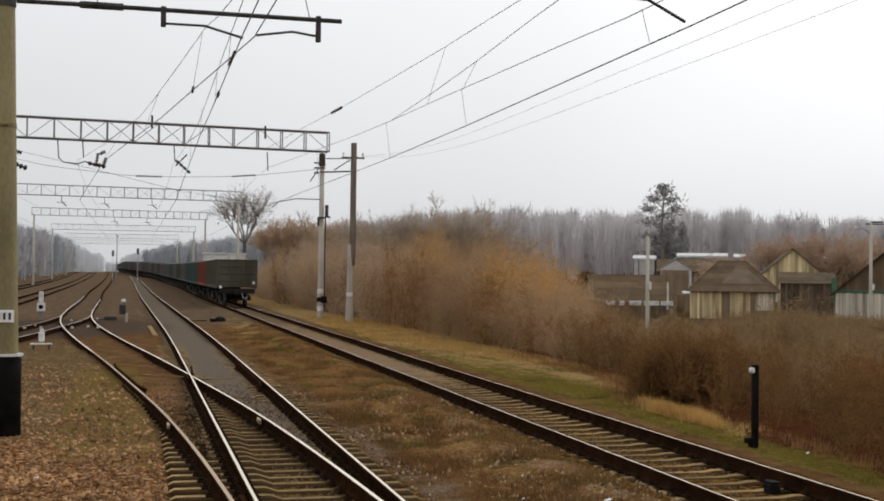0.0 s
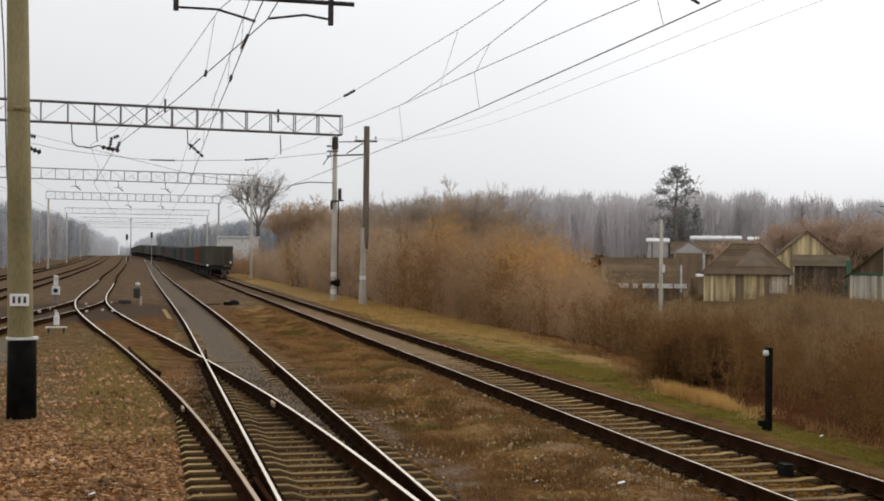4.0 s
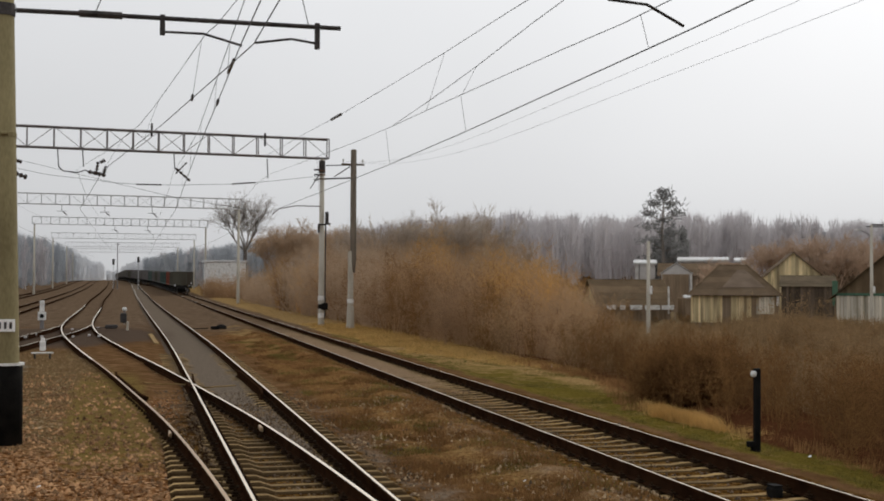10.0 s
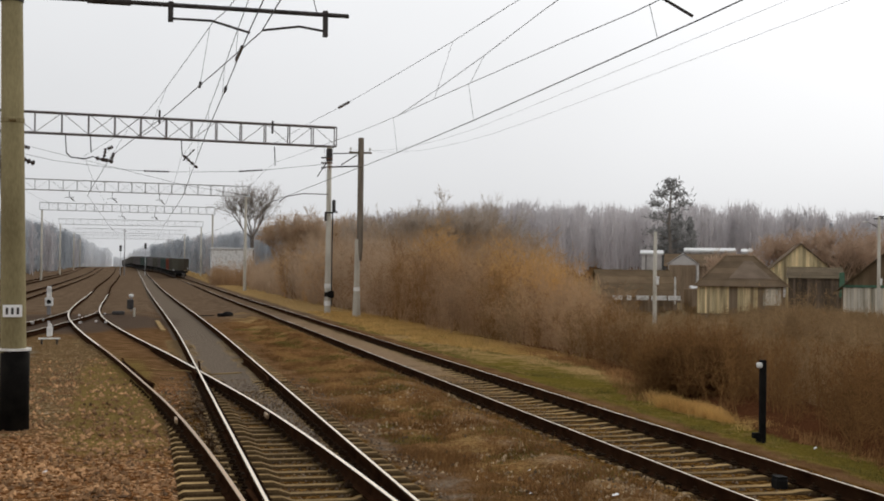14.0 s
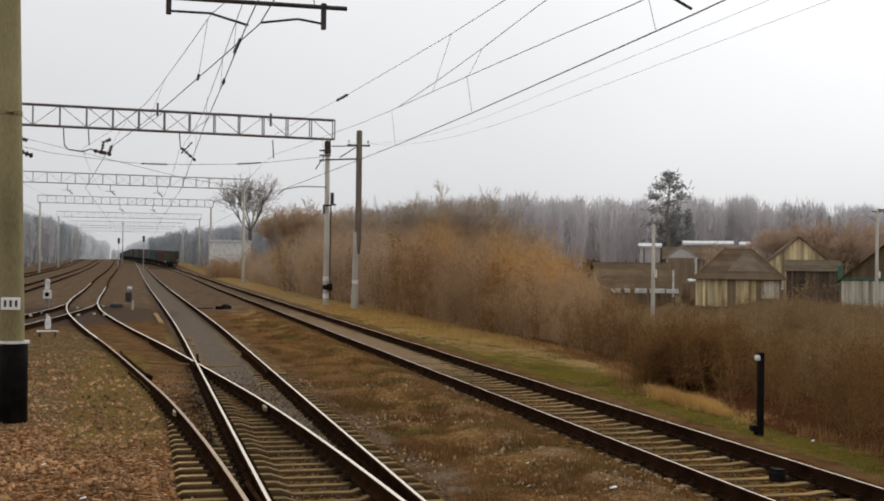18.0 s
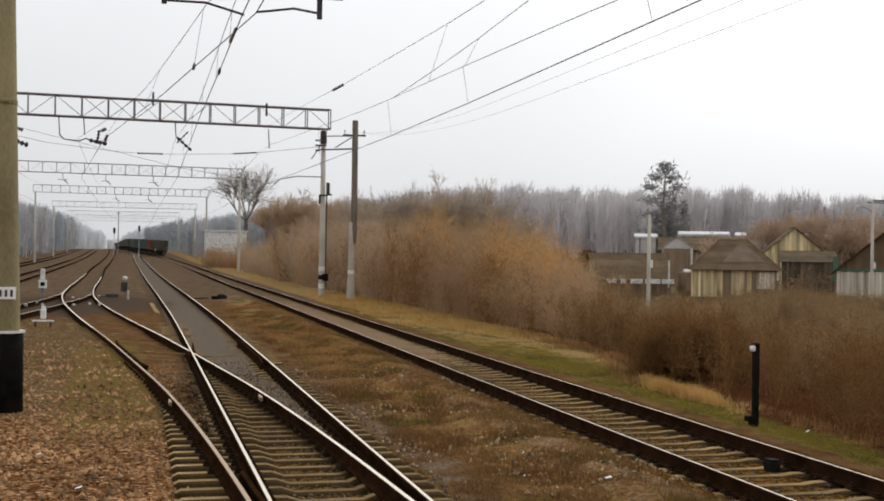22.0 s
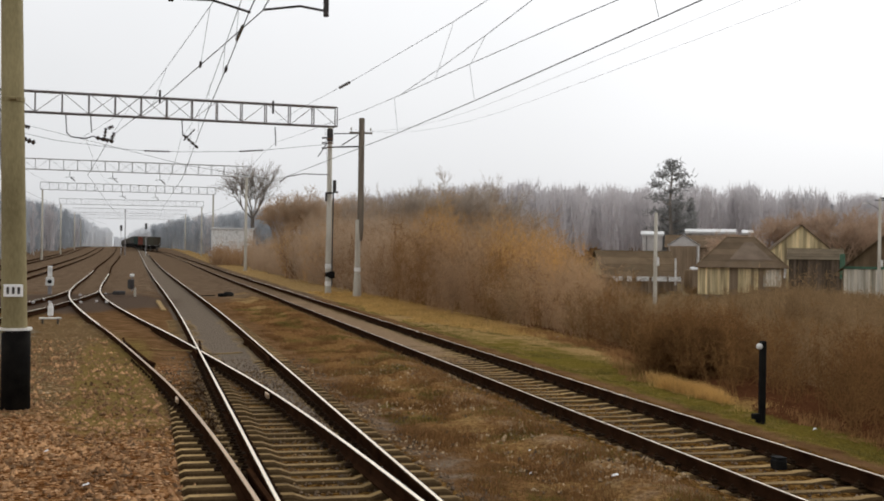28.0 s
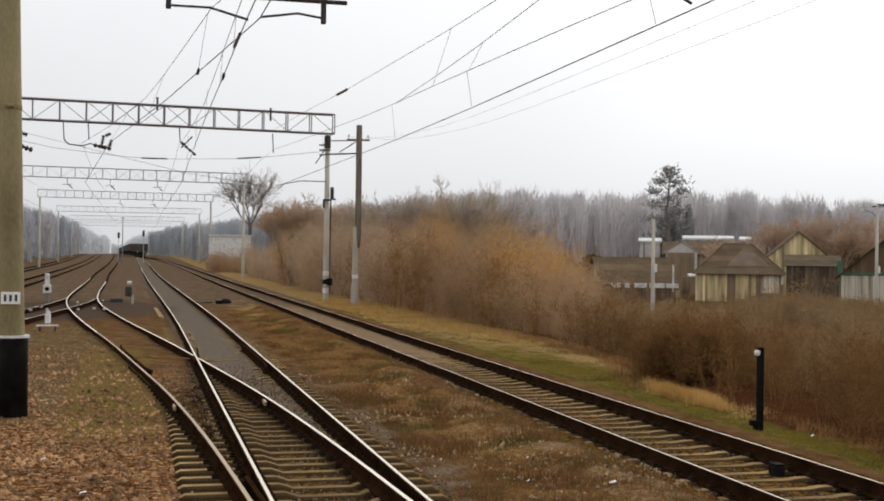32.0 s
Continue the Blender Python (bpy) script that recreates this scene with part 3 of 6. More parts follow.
    h = ky[i + 1] - ky[i]
    t = min(max((y - ky[i]) / h, 0), 1)
    a, b = 2 * t ** 3 - 3 * t ** 2 + 1, t ** 3 - 2 * t ** 2 + t
    return float(a * kx[i] + b * h * d[i] + (1 - a) * kx[i + 1] + (t ** 3 - t ** 2) * h * d[i + 1])


def straight(axis):
    return lambda y: axis - 2.12 + float(main_line(y))


def main_axis(y):
    return float(main_line(y))


def siding_axis(y):
    """The siding runs beside the main line and joins it far off."""
    return float(siding_line(y))


TURNOUT = [(-5, 2.12), (2, 2.12), (8, 2.05), (12.15, 1.92), (17.5, 1.66), (22, 1.34), (28.2, 0.74), (35, 0.04), (45, -1.1), (53.7, -2.0),
           (60, -2.56), (68, -3.04), (80, -3.4), (95, -3.6), (115, -3.88), (150, -4.55)]
LEFT_ARM = [(-5, -11.2), (20, -8.4), (34, -6.75), (42, -5.75), (48, -5.0), (55, -4.25), (62, -3.6), (70, -3.2), (80, -3.32)]


def turnout_axis(y):
    return ease(TURNOUT, y) if y < 150 else -5.62 + float(main_line(y))


def left_arm_axis(y):
    return ease(LEFT_ARM, y)


def rail(name, axis, side, y0, y1, parent, top, label="", step=2.0, band=0.05):
    ys = np.arange(y0, y1 + 0.01, step)
    path = []
    for y in ys:
        a, b = axis(y - 0.5), axis(y + 0.5)
        k = math.hypot(1, b - a)
        path.append((axis(y) + side * GAUGE / k, float(y - side * GAUGE * (b - a) / k), float(rise(y))))
    return part(name, Mesh().sweep(rail_profile(band), path, RAIL_SLOTS), ["rail_side", top], parent, label)


def sleeper_mesh(left=1.35, right=1.35, seats=(-0.797, 0.797), middle=-0.198):
    """A concrete sleeper: high at the rail seats, low between them, bevelled along its top."""
    m = middle
    st = [(-left, -0.2), (-left + 0.06, -0.168), (seats[0] - 0.2, -0.168), (seats[0] + 0.3, -0.178), (seats[0] + 0.45, m),
          (seats[1] - 0.45, m), (seats[1] - 0.3, -0.178), (seats[1] + 0.2, -0.168), (right - 0.06, -0.168), (right, -0.2)]
    out = Mesh()
    pts, top, sides = [], [], []
    for x, z in st:
        pts += [(x, -0.15, -0.4), (x, -0.1, z - 0.025), (x, -0.07, z), (x, 0.07, z), (x, 0.1, z - 0.025), (x, 0.15, -0.4)]
    for i in range(len(st) - 1):
        for k in range(5):
            a = i * 6 + k
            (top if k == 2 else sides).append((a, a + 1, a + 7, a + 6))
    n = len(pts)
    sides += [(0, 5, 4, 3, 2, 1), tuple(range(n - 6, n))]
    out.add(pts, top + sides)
    # Slot 1, the shade-darkened colour, goes on every face but the top.
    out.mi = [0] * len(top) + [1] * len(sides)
    return out


def clip_mesh():
    """A rail chair with its two bolts."""
    c = Mesh().box((0, 0, -0.172), (0.3, 0.17, 0.03), 0.008)
    for s in (-1, 1):
        c.box((s * 0.1, 0, -0.145), (0.07, 0.11, 0.03), 0.008)
        c.lathe([(-0.15, 0.02), (-0.10, 0.02), (-0.095, 0.012)], (s * 0.105, 0, 0), 6)
    return c


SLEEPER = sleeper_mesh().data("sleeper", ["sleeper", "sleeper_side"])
CLIP = clip_mesh().data("rail_chair", "fastening")


def merged(data, poses):
    """One soup-like mesh of many copies of a small mesh."""
    co = np.empty(len(data.vertices) * 3, np.float32)
    data.vertices.foreach_get("co", co)
    co = co.reshape(-1, 3)
    faces = [tuple(p.vertices) for p in data.polygons]
    out, slots = Mesh(), [p.material_index for p in data.polygons]
    for m in poses:
        a = np.array(m)
        out.add(co @ a[:3, :3].T + a[:3, 3], faces)
    out.mi = slots * len(poses)
    return out


def turned(axis, y):
    return -math.degrees(math.atan(axis(y + 0.5) - axis(y - 0.5)))


def track(name, axis, y0, y1, near, label, top, sleepers_to, rail_names=("rail", "rail")):
    """A track: two rails, single sleepers and chairs where near, the far ones joined."""
    t = thing(name, (0, 0, 0), label, "railway track")
    for side in (-1, 1):
        rail("rail", axis, side, y0, y1, t, top, band=0.022)
    y, far, jit = near[0], [], random.Random(5)
    while y < sleepers_to:
        at = pose(axis(y) + jit.uniform(-0.03, 0.03), y, float(rise(y)) + jit.uniform(-0.012, 0.006), 0, 0, turned(axis, y) + jit.uniform(-0.8, 0.8))
        if near[0] <= y < near[1]:
            s = part("sleeper", SLEEPER, "sleeper", t)
            s.matrix_basis = at
            for side in (-1, 1):
                c = part("rail_chair", CLIP, "fastening", s)
                c.location = (side * GAUGE, 0, 0.006)
        else:
            far.append(at)
        y += 0.52
    far += [pose(axis(b), b, -0.01) for b in np.arange(-70, near[0] - 0.3, 0.52)]
    if far:
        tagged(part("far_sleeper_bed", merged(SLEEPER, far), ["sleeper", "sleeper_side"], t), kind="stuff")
    return t


def make_tracks():
    siding = track("siding_track", siding_axis, -70, 372, (8.5, 45), "siding of dark rusty rails on dusty concrete sleepers", "rail_top", 95)
    main = thing("main_track", (0, 0, 0), "main line with bright polished rails on concrete sleepers", "railway track")
    for side in (-1, 1):
        rail("rail", main_axis, side, -70, 600, main, "rail_top", band=0.04)
    turn = thing("turnout_track", (0, 0, 0), "diverging turnout rails with tan worn heads crossing the main line", "railway track")
    rail("rail", turnout_axis, -1, -4, 40, turn, "rail_dull", "tan rusty outer rail", 1.0)
    rail("rail", turnout_axis, -1, 40, 126, turn, "rail_top", "worn rail towards the points", 1.0, band=0.056)
    for side, start in ((-1, 126), (1, 112)):
        rail("rail", turnout_axis, side, start, 480, turn, "rail_side", "dark rusty rail past the points", 2.0)
    rail("rail", turnout_axis, 1, -4, 30.0, turn, "rail_top", "bright inner rail", 1.0)
    rail("rail", turnout_axis, 1, 30.7, 112, turn, "rail_top", "worn rail past the crossing", 1.0, band=0.056)
    # crossing nose and wing rails where the inner rail meets the main line
    frog = Mesh()
    for s in (-1, 1):
        frog.sweep([(x * 0.7, z - 0.01) for x, z in RAIL], [(1.32 + s * 0.075 - 0.0, 29.6, 0), (1.32 + s * 0.085, 31.2, 0), (1.32 + s * (0.15 if s > 0 else 0.24), 33.4, 0)], RAIL_SLOTS)
    frog.box((1.31, 31.6, -0.09), (0.08, 1.6, 0.14), 0.01)
    part("crossing_nose", frog, ["rail_side", "rail_side"], turn, "worn steel crossing nose with wing rails")
    for name, x0, bx in (("check_rail", 2.92 - 0.11, 0.05), ("check_rail", None, 0.05)):
        g = Mesh()
        if x0:
            path = [(x0 - 0.07, 27.5, -0.005), (x0, 28.5, -0.005), (x0, 33.5, -0.005), (x0 - 0.07, 34.5, -0.005)]
        else:
            path = [(turnout_axis(y) - GAUGE + 0.11 + e, y, -0.005) for y, e in ((27, 0.07), (28, 0), (30, 0), (32, 0), (33.5, 0), (34.5, 0.07))]
        part(name, g.sweep([(x * 0.8, z) for x, z in RAIL], path), "rail_side", turn)
    # the dark blade lying beside the main line's left rail
    part("switch_blade", Mesh().sweep([(x * 0.8, z - 0.004) for x, z in RAIL], [(turnout_axis(y) - GAUGE + 0.14, y, 0) for y in np.arange(-4, 16, 2.0)]), "rail_side", turn)
    # long sleepers under both routes
    jit, k, y, far = random.Random(9), 0, 8.2, [pose(2.12, -70 + 0.52 * i, -0.01) for i in range(150)]
    shapes = {}
    while y < 46:
        if y < 29:
            key = 1.68 if y < 22.5 else 1.4
            if key not in shapes:
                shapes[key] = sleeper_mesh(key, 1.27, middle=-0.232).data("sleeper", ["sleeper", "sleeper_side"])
            s = part("sleeper", shapes[key], "sleeper", main)
            s.matrix_basis = pose(2.12, y + jit.uniform(-0.02, 0.02), jit.uniform(-0.01, 0.008), 0, 0, jit.uniform(-0.7, 0.7))
            for x in (-GAUGE, GAUGE):
                c = part("rail_chair", CLIP, "fastening", s)
                c.location = (x, 0, 0.006)
            for x in (turnout_axis(y) - 2.12 - GAUGE, turnout_axis(y) - 2.12 + GAUGE):
                if abs(abs(x) - GAUGE) > 0.3:
                    c = part("rail_chair", CLIP, "fastening", s)
                    c.location = (x, 0, 0.006)
        else:
            far.append(pose(2.12, y, -0.02))
            far.append(pose(turnout_axis(y), y, -0.03, 0, 0, turned(turnout_axis, y)))
        y += 0.52
    tagged(part("far_sleeper_bed", merged(SLEEPER, far), ["sleeper", "sleeper_side"], main), kind="stuff")
    left = thing("left_branch_track", (0, 0, 0), "dark rusty branch rails of a second turnout", "railway track")
    for side in (-1, 1):
        rail("rail", left_arm_axis, side, 20, 72, left, "rail_top", step=1.0, band=0.04)
    for k, ax in enumerate((-8.9, -14.2)):
        t = thing("loop_track", (0, 0, 0), "far loop line of dark rails in brown ballast", "railway track", "loop lines")
        for side in (-1, 1):
            rail("rail", straight(ax), side, 30, 480, t, "rail_dull", step=4.0, band=0.016)


# ---- overhead line ----
def mast_mesh(height, r0=0.19, r1=0.13):
    return Mesh().lathe([(-0.6, r0), (0, r0), (height, r1), (height + 0.01, r1 * 0.8)], (0, 0, 0), 16)


def truss(p0, p1, depth, width, bays):
    """The members of a lattice beam: its chords and its braces, each as two points and a radius."""
    a, b = Vector(p0), Vector(p1)
    d = (b - a).normalized()
    side, up = Vector((-d.y, d.x, 0)) * (width / 2), Vector((0, 0, depth / 2))
    chords = [(a + side * s + up * u, b + side * s + up * u, 0.05) for s in (-1, 1) for u in (-1, 1)]
    braces = []
    for i in range(bays + 1):
        c = a + (b - a) * (i / bays)
        for s in (-1, 1):
            braces.append((c + side * s - up, c + side * s + up, 0.035))
        for u in (-1, 1):
            braces.append((c - side + up * u, c + side + up * u, 0.02))
        if i < bays:
            e = a + (b - a) * ((i + 1) / bays)
            mid = bays * 0.48 < i < bays * 0.7
            if i % 2 == 0 or mid:
                braces.append((c - side - up, e - side + up, 0.018))
            if i % 2 == 1 or mid:
                braces.append((c - side + up, e - side - up, 0.018))
    return chords, braces


def insulator_mesh(p, q, sheds=5, r=0.07):
    p, q = Vector(p), Vector(q)
    path, rs = [], []
    for i in range(sheds):
        for t, k in ((0.0, 0.35), (0.4, 1.0), (0.6, 1.0), (0.95, 0.35)):
            path.append(p + (q - p) * ((i + t) / sheds))
            rs.append(r * k)
    return Mesh().tube(path, rs, 8)


def gantry(y, xl, xr, top, depth, skew, bays, label, hang=(), detail=True):
    """A portal: two concrete masts and a lattice beam, with hangers and insulators under it."""
    b = float(bend(y))
    zl, zr = gz(xl + b, y), gz(xr + b, y)
    g = thing("catenary_gantry", (b, y, float(rise(y))), label, "gantry", "gantries over the tracks")
    base = float(rise(y))
    left, right = Vector((xl, -skew / 2, 0)), Vector((xr, skew / 2, 0))
    for p, z in ((left, zl), (right, zr)):
        h = top - depth - (z - base) - 0.02
        part("mast", mast_mesh(h), "pale_concrete", g, "pale concrete mast", True, (p.x, p.y, z - base))
    u = Vector((0, 0, top - depth / 2))
    # Beyond 120 m haze is put into the steel's colour.
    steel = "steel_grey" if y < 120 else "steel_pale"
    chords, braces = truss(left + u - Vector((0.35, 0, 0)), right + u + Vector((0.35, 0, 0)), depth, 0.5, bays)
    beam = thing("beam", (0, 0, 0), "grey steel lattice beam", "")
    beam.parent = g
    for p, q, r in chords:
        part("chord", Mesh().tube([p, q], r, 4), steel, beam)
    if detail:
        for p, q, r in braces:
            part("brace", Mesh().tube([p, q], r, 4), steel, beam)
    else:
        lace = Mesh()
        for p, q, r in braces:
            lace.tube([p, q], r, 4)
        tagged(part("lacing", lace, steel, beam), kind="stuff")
    for x in hang:
        t = (x - xl) / (xr - xl)
        yy = -skew / 2 + t * skew
        part("hanger", Mesh().tube([(x, yy, top - depth), (x, yy, top - depth - 0.75)], 0.03, 6).tube([(x - 0.5, yy, top - depth - 0.75), (x + 0.5, yy, top - depth - 0.72)], 0.025, 6), "steel_dark", g)
        part("insulator", insulator_mesh((x + 0.1, yy, top - depth - 0.75), (x + 0.55, yy, top - depth - 1.15)), "insulator", g, smooth=True)
    return g


def wire(name, pts, r, label, group="overhead wires"):
    return single(name, Mesh().tube(pts, r, 5), "wire", label, "wire", group)


def sag(p, q, drop, n=12):
    p, q = Vector(p), Vector(q)
    return [p + (q - p) * (i / n) - Vector((0, 0, 4 * drop * (i / n) * (1 - i / n))) for i in range(n + 1)]


def messenger_z(y):
    """The height of the siding's messenger wire."""
    return float(np.interp(y, [-24, 10, 18, 20.9, 31.7, 36.1, 41.9, 50.6, 60, 74], [7.9, 6.5, 6.6, 6.71, 7.05, 7.17, 7.37, 7.75, 8.15, 8.8]))


def gantry_fittings():
    """Hangers, insulators and the cross-span under the nearest gantry."""
    g = thing("line_hangers", (0, 72.0, 0), "dark hangers and insulators under a lattice gantry", "line fittings")
    for x, z0, z1 in ((-6.9, 9.9, 9.2), (-4.4, 9.85, 8.85), (-3.05, 9.85, 8.9), (2.0, 9.85, 8.9), (7.35, 9.6, 8.5)):
        part("hanger", Mesh().tube([(x, 0, z0), (x + 0.06, 0, z1)], 0.03, 6), "steel_dark", g)
    part("yoke", Mesh().tube([(-4.34, 0, 8.87), (-4.1, 0, 8.62), (-3.3, 0, 8.55), (-2.9, 0, 8.7), (-2.3, 0, 8.45), (-1.9, 0, 8.5)], 0.035, 6), "steel_dark", g)
    for p, q, r in (((-2.75, 0, 8.62), (-1.75, 0, 8.42), 0.13), ((-2.3, 0, 8.5), (-2.2, 0, 9.2), 0.1), ((-2.1, 0, 9.15), (-1.8, 0, 9.3), 0.12), ((-1.9, 0, 8.45), (-1.75, 0, 8.95), 0.11),
                    ((2.1, 0, 8.95), (2.95, 0, 8.2), 0.09), ((2.75, 0, 9.3), (2.1, 0, 8.6), 0.05), ((-6.8, 0, 9.2), (-6.3, 0, 9.05), 0.13), ((-6.9, 0, 8.5), (-6.0, 0, 8.2), 0.16)):
        part("insulator", insulator_mesh(p, q, 4, r), "insulator", g, smooth=True)
    for x, z in ((0.75, 11.45), (7.2, 11.1)):
        part("top_stub", Mesh().tube([(x, -0.2, z - 0.75), (x, -0.2, z)], 0.06, 6), "steel_dark", g)
    span = thing("cross_span", (0, 72.0, 0), "thin cross-span wire with long insulators", "wire")
    pts = [(-7.5, 0, 8.9), (-5, 0, 8.4), (-1, 0, 8.0), (0.4, 0, 7.95), (2, 0, 7.97), (5.0, 0, 8.08), (7.0, 0, 8.25), (10.6, 0.6, 8.75)]
    part("strand", Mesh().tube(pts, 0.012, 5), "wire", span)
    for p, q in (((-0.1, 0, 7.96), (1.35, 0, 7.96)), ((5.3, 0, 8.1), (6.7, 0, 8.22))):
        part("insulator", insulator_mesh(p, q, 8, 0.055), "insulator", span, smooth=True)
    part("strand", Mesh().tube([(-7, 0, 9.3), (-3, 0, 8.4), (2.3, 0, 7.2), (7.2, 0, 6.5)], 0.01, 5), "wire", span)


def make_overhead():
    # the mast beside the turnout
    m = thing("catenary_mast", (-2.03, 21.2, -0.22), "olive-grey concrete mast with a black painted foot and a number plate", "mast")
    part("shaft", mast_mesh(9.6, 0.212, 0.155), "concrete_pole", m, "weathered olive-grey concrete shaft", True).rotation_euler = (0, radians(-1.15), 0)
    part("foot", Mesh().lathe([(-0.1, 0.24), (1.27, 0.23), (1.31, 0.22)], sides=20), "black_paint", m, "black bitumen foot", True)
    part("collar", Mesh().lathe([(1.315, 0.255), (1.355, 0.255)], sides=20), "white_paint", m, "white painted ring")
    plate = part("number_plate", Mesh().box((-0.03, -0.225, 1.97), (0.3, 0.02, 0.2), 0.004), "enamel", m, "white enamel number plate")
    for k, x in enumerate((-0.085, 0.0, 0.085)):
        part("bar", Mesh().box((x - 0.03, -0.2385, 1.97), (0.04, 0.004, 0.11)), "steel_dark", plate)
    part("strap", Mesh().lathe([(5.05, 0.178), (5.06, 0.189), (5.13, 0.189), (5.14, 0.178)], (-0.1, 0, 0), 16).box((-0.08, -0.2, 5.1), (0.12, 0.07, 0.05), 0.015), "concrete_pole", m, "ochre strap with a small lug")
    part("clamp", Mesh().lathe([(7.05, 0.165), (7.05, 0.19), (7.25, 0.19), (7.25, 0.165)], (-0.145, 0, 0), 16), "steel_dark", m)
    tube = part("registration_tube", Mesh().tube([(0.05, 0, 7.16), (0.9, 0, 7.165), (5.46, 0, 7.15)], 0.04, 8).tube([(1.05, 0, 7.165), (1.75, 0, 7.163)], 0.062, 8), "steel_dark", m, "dark steel registration tube")
    for x, z0, arm in ((2.41, 6.93, [(2.41, 0, 6.93), (3.1, 0, 6.93), (3.75, 0.0, 6.76)]), (5.05, 6.82, [(5.05, 0, 6.86), (4.6, 0, 6.92), (3.97, 0, 6.82)])):
        br = part("bracket", Mesh().box((x, 0, (7.2 + z0) / 2 - 0.02), (0.09, 0.07, 7.2 - z0 + 0.08), 0.01), "steel_dark", tube)
        part("registration_arm", Mesh().tube(arm, 0.022, 6), "steel_dark", tube)
    part("bracket_arm", Mesh().tube([(0.15, 0, 8.9), (4.6, 0, 9.5)], 0.05, 8).tube([(0.12, 0, 9.55), (3.0, 0, 9.4)], 0.02, 6), "steel_dark", m)
    part("down_lead", Mesh().tube([(-0.16, 0, 9.5), (-0.45, 0, 8.6), (-0.4, 0, 7.0), (-0.34, 0, 6.06), (-0.31, 0, 5.2), (-0.28, 0, 4.2), (-0.2, 0, 3.0)], 0.012, 6), "steel_grey", m, "thin grey down-lead cable")
    for x, x2 in ((1.3, 2.1), (4.9, 4.4)):
        part("stay_wire", Mesh().tube([(x, 0, 7.16), (x2, 0, 9.2)], 0.008, 4), "wire", m)
    # the mast outside the picture that carries the siding's arm
    s = thing("catenary_mast", (11.4, 16.2, gz(11.4, 16.2)), "concrete mast carrying the siding's registration arm", "mast")
    part("shaft", mast_mesh(9.4, 0.21, 0.17), "concrete_pole", s, "", True)
    part("bracket_arm", Mesh().tube([(-0.1, 0, 8.6), (-4.9, 0, 9.1)], 0.05, 8), "steel_dark", s)
    part("drop_bracket", Mesh().tube([(-4.9, 0, 9.1), (-4.9, 0, 6.72)], 0.03, 6), "steel_dark", s)
    part("registration_arm", Mesh().tube([(-4.95, 0, 6.72), (-4.35, 0, 6.68), (-3.78, 0, 6.40)], 0.022, 6), "steel_dark", s)
    gantry(71.35, -17.0, 10.75, 10.98, 1.15, 3.3, 20, "tall grey lattice gantry on pale concrete masts")
    gantry_fittings()
    gantry(140.0, -17.0, 11.3, 11.75, 1.15, 4.0, 20, "grey lattice gantry over the curve approach", (-8.0, -3.5, 1.6))
    gantry(203.0, -15.6, 10.95, 12.0, 1.15, 4.0, 20, "distant grey lattice gantry", (-3.5, 1.6), detail=False)
    gantry(268.0, -17.0, 12.0, 11.5, 1.15, 0.0, 20, "distant grey lattice gantry", detail=False)
    gantry(335.0, -17.0, 11.5, 10.8, 1.15, 0.0, 20, "distant grey lattice gantry", detail=False)
    gantry(405.0, -17.0, 11.5, 10.3, 1.15, 0.0, 20, "distant grey lattice gantry", detail=False)
    # fittings on the mast beside the siding
    f = thing("mast_fittings", (10.75, 73, 0), "dark line fittings clamped to a gantry mast", "fittings")
    part("clamp", Mesh().lathe([(8.95, 0.16), (8.95, 0.2), (9.7, 0.19), (9.7, 0.16)], sides=12), "steel_dark", f)
    for z in (8.6, 8.85, 9.1):
        part("ring", Mesh().lathe([(z - 0.03, 0.2), (z + 0.03, 0.2)], sides=12), "rust", f, "rusty clamp ring")
    for z in (8.55, 8.85, 9.15):
        part("insulator", insulator_mesh((-0.2, 0, z), (-0.5, 0, z), 3), "insulator", f, smooth=True)
    part("strut", Mesh().tube([(-0.15, -0.1, 8.9), (-0.75, -0.3, 8.0)], 0.03, 6), "steel_dark", f)
    # Registration arm reaching over the siding; it holds no lamp.
    part("lamp_arm", Mesh().tube([(-0.1, -0.15, 6.95), (-1.6, -0.2, 6.95), (-2.6, -0.25, 6.75), (-3.0, -0.3, 6.4)], 0.035, 6), "steel_grey", f)
    part("switch_box", Mesh().box((-0.02, -0.22, 5.85), (0.5, 0.1, 0.1), 0.02).box((-0.22, -0.24, 5.6), (0.12, 0.12, 0.5), 0.02), "steel_dark", f)
    part("loudspeaker", Mesh().box((0.28, -0.2, 6.25), (0.2, 0.2, 0.75), 0.05).box((0.36, -0.22, 5.9), (0.28, 0.16, 0.1), 0.02), "steel_dark", f)
    part("cable", Mesh().tube([(0.22, -0.16, 5.9), (0.2, -0.18, 3), (0.2, -0.19, 0.3)], 0.04, 6), "steel_dark", f)
    for z, w in ((0.42, "white_paint"), (1.45, "white_paint"), (0.95, "black_paint")):
        part("painted_band", Mesh().lathe([(z - 0.14, 0.2), (z + 0.14, 0.2)], sides=14), w, f)
    part("drive_box", Mesh().box((0.18, -0.2, 0.95), (0.36, 0.24, 0.42), 0.03), "black_paint", f)
    # the timber pole on its concrete stub
    p = thing("power_pole", (11.66, 68.0, -0.25), "tarred wooden power pole lashed to a pale concrete stub", "power pole")
    part("stub", Mesh().lathe([(-0.5, 0.25), (0.0, 0.24), (1.1, 0.2), (1.5, 0.165), (4.4, 0.15), (4.42, 0.12)], sides=8), "pale_concrete", p, "pale concrete stub")
    part("pole", Mesh().lathe([(3.2, 0.12), (3.9, 0.18), (10.1, 0.165), (10.14, 0.13)], (0.14, 0, 0), 12), "old_wood", p, "dark wooden pole", True)
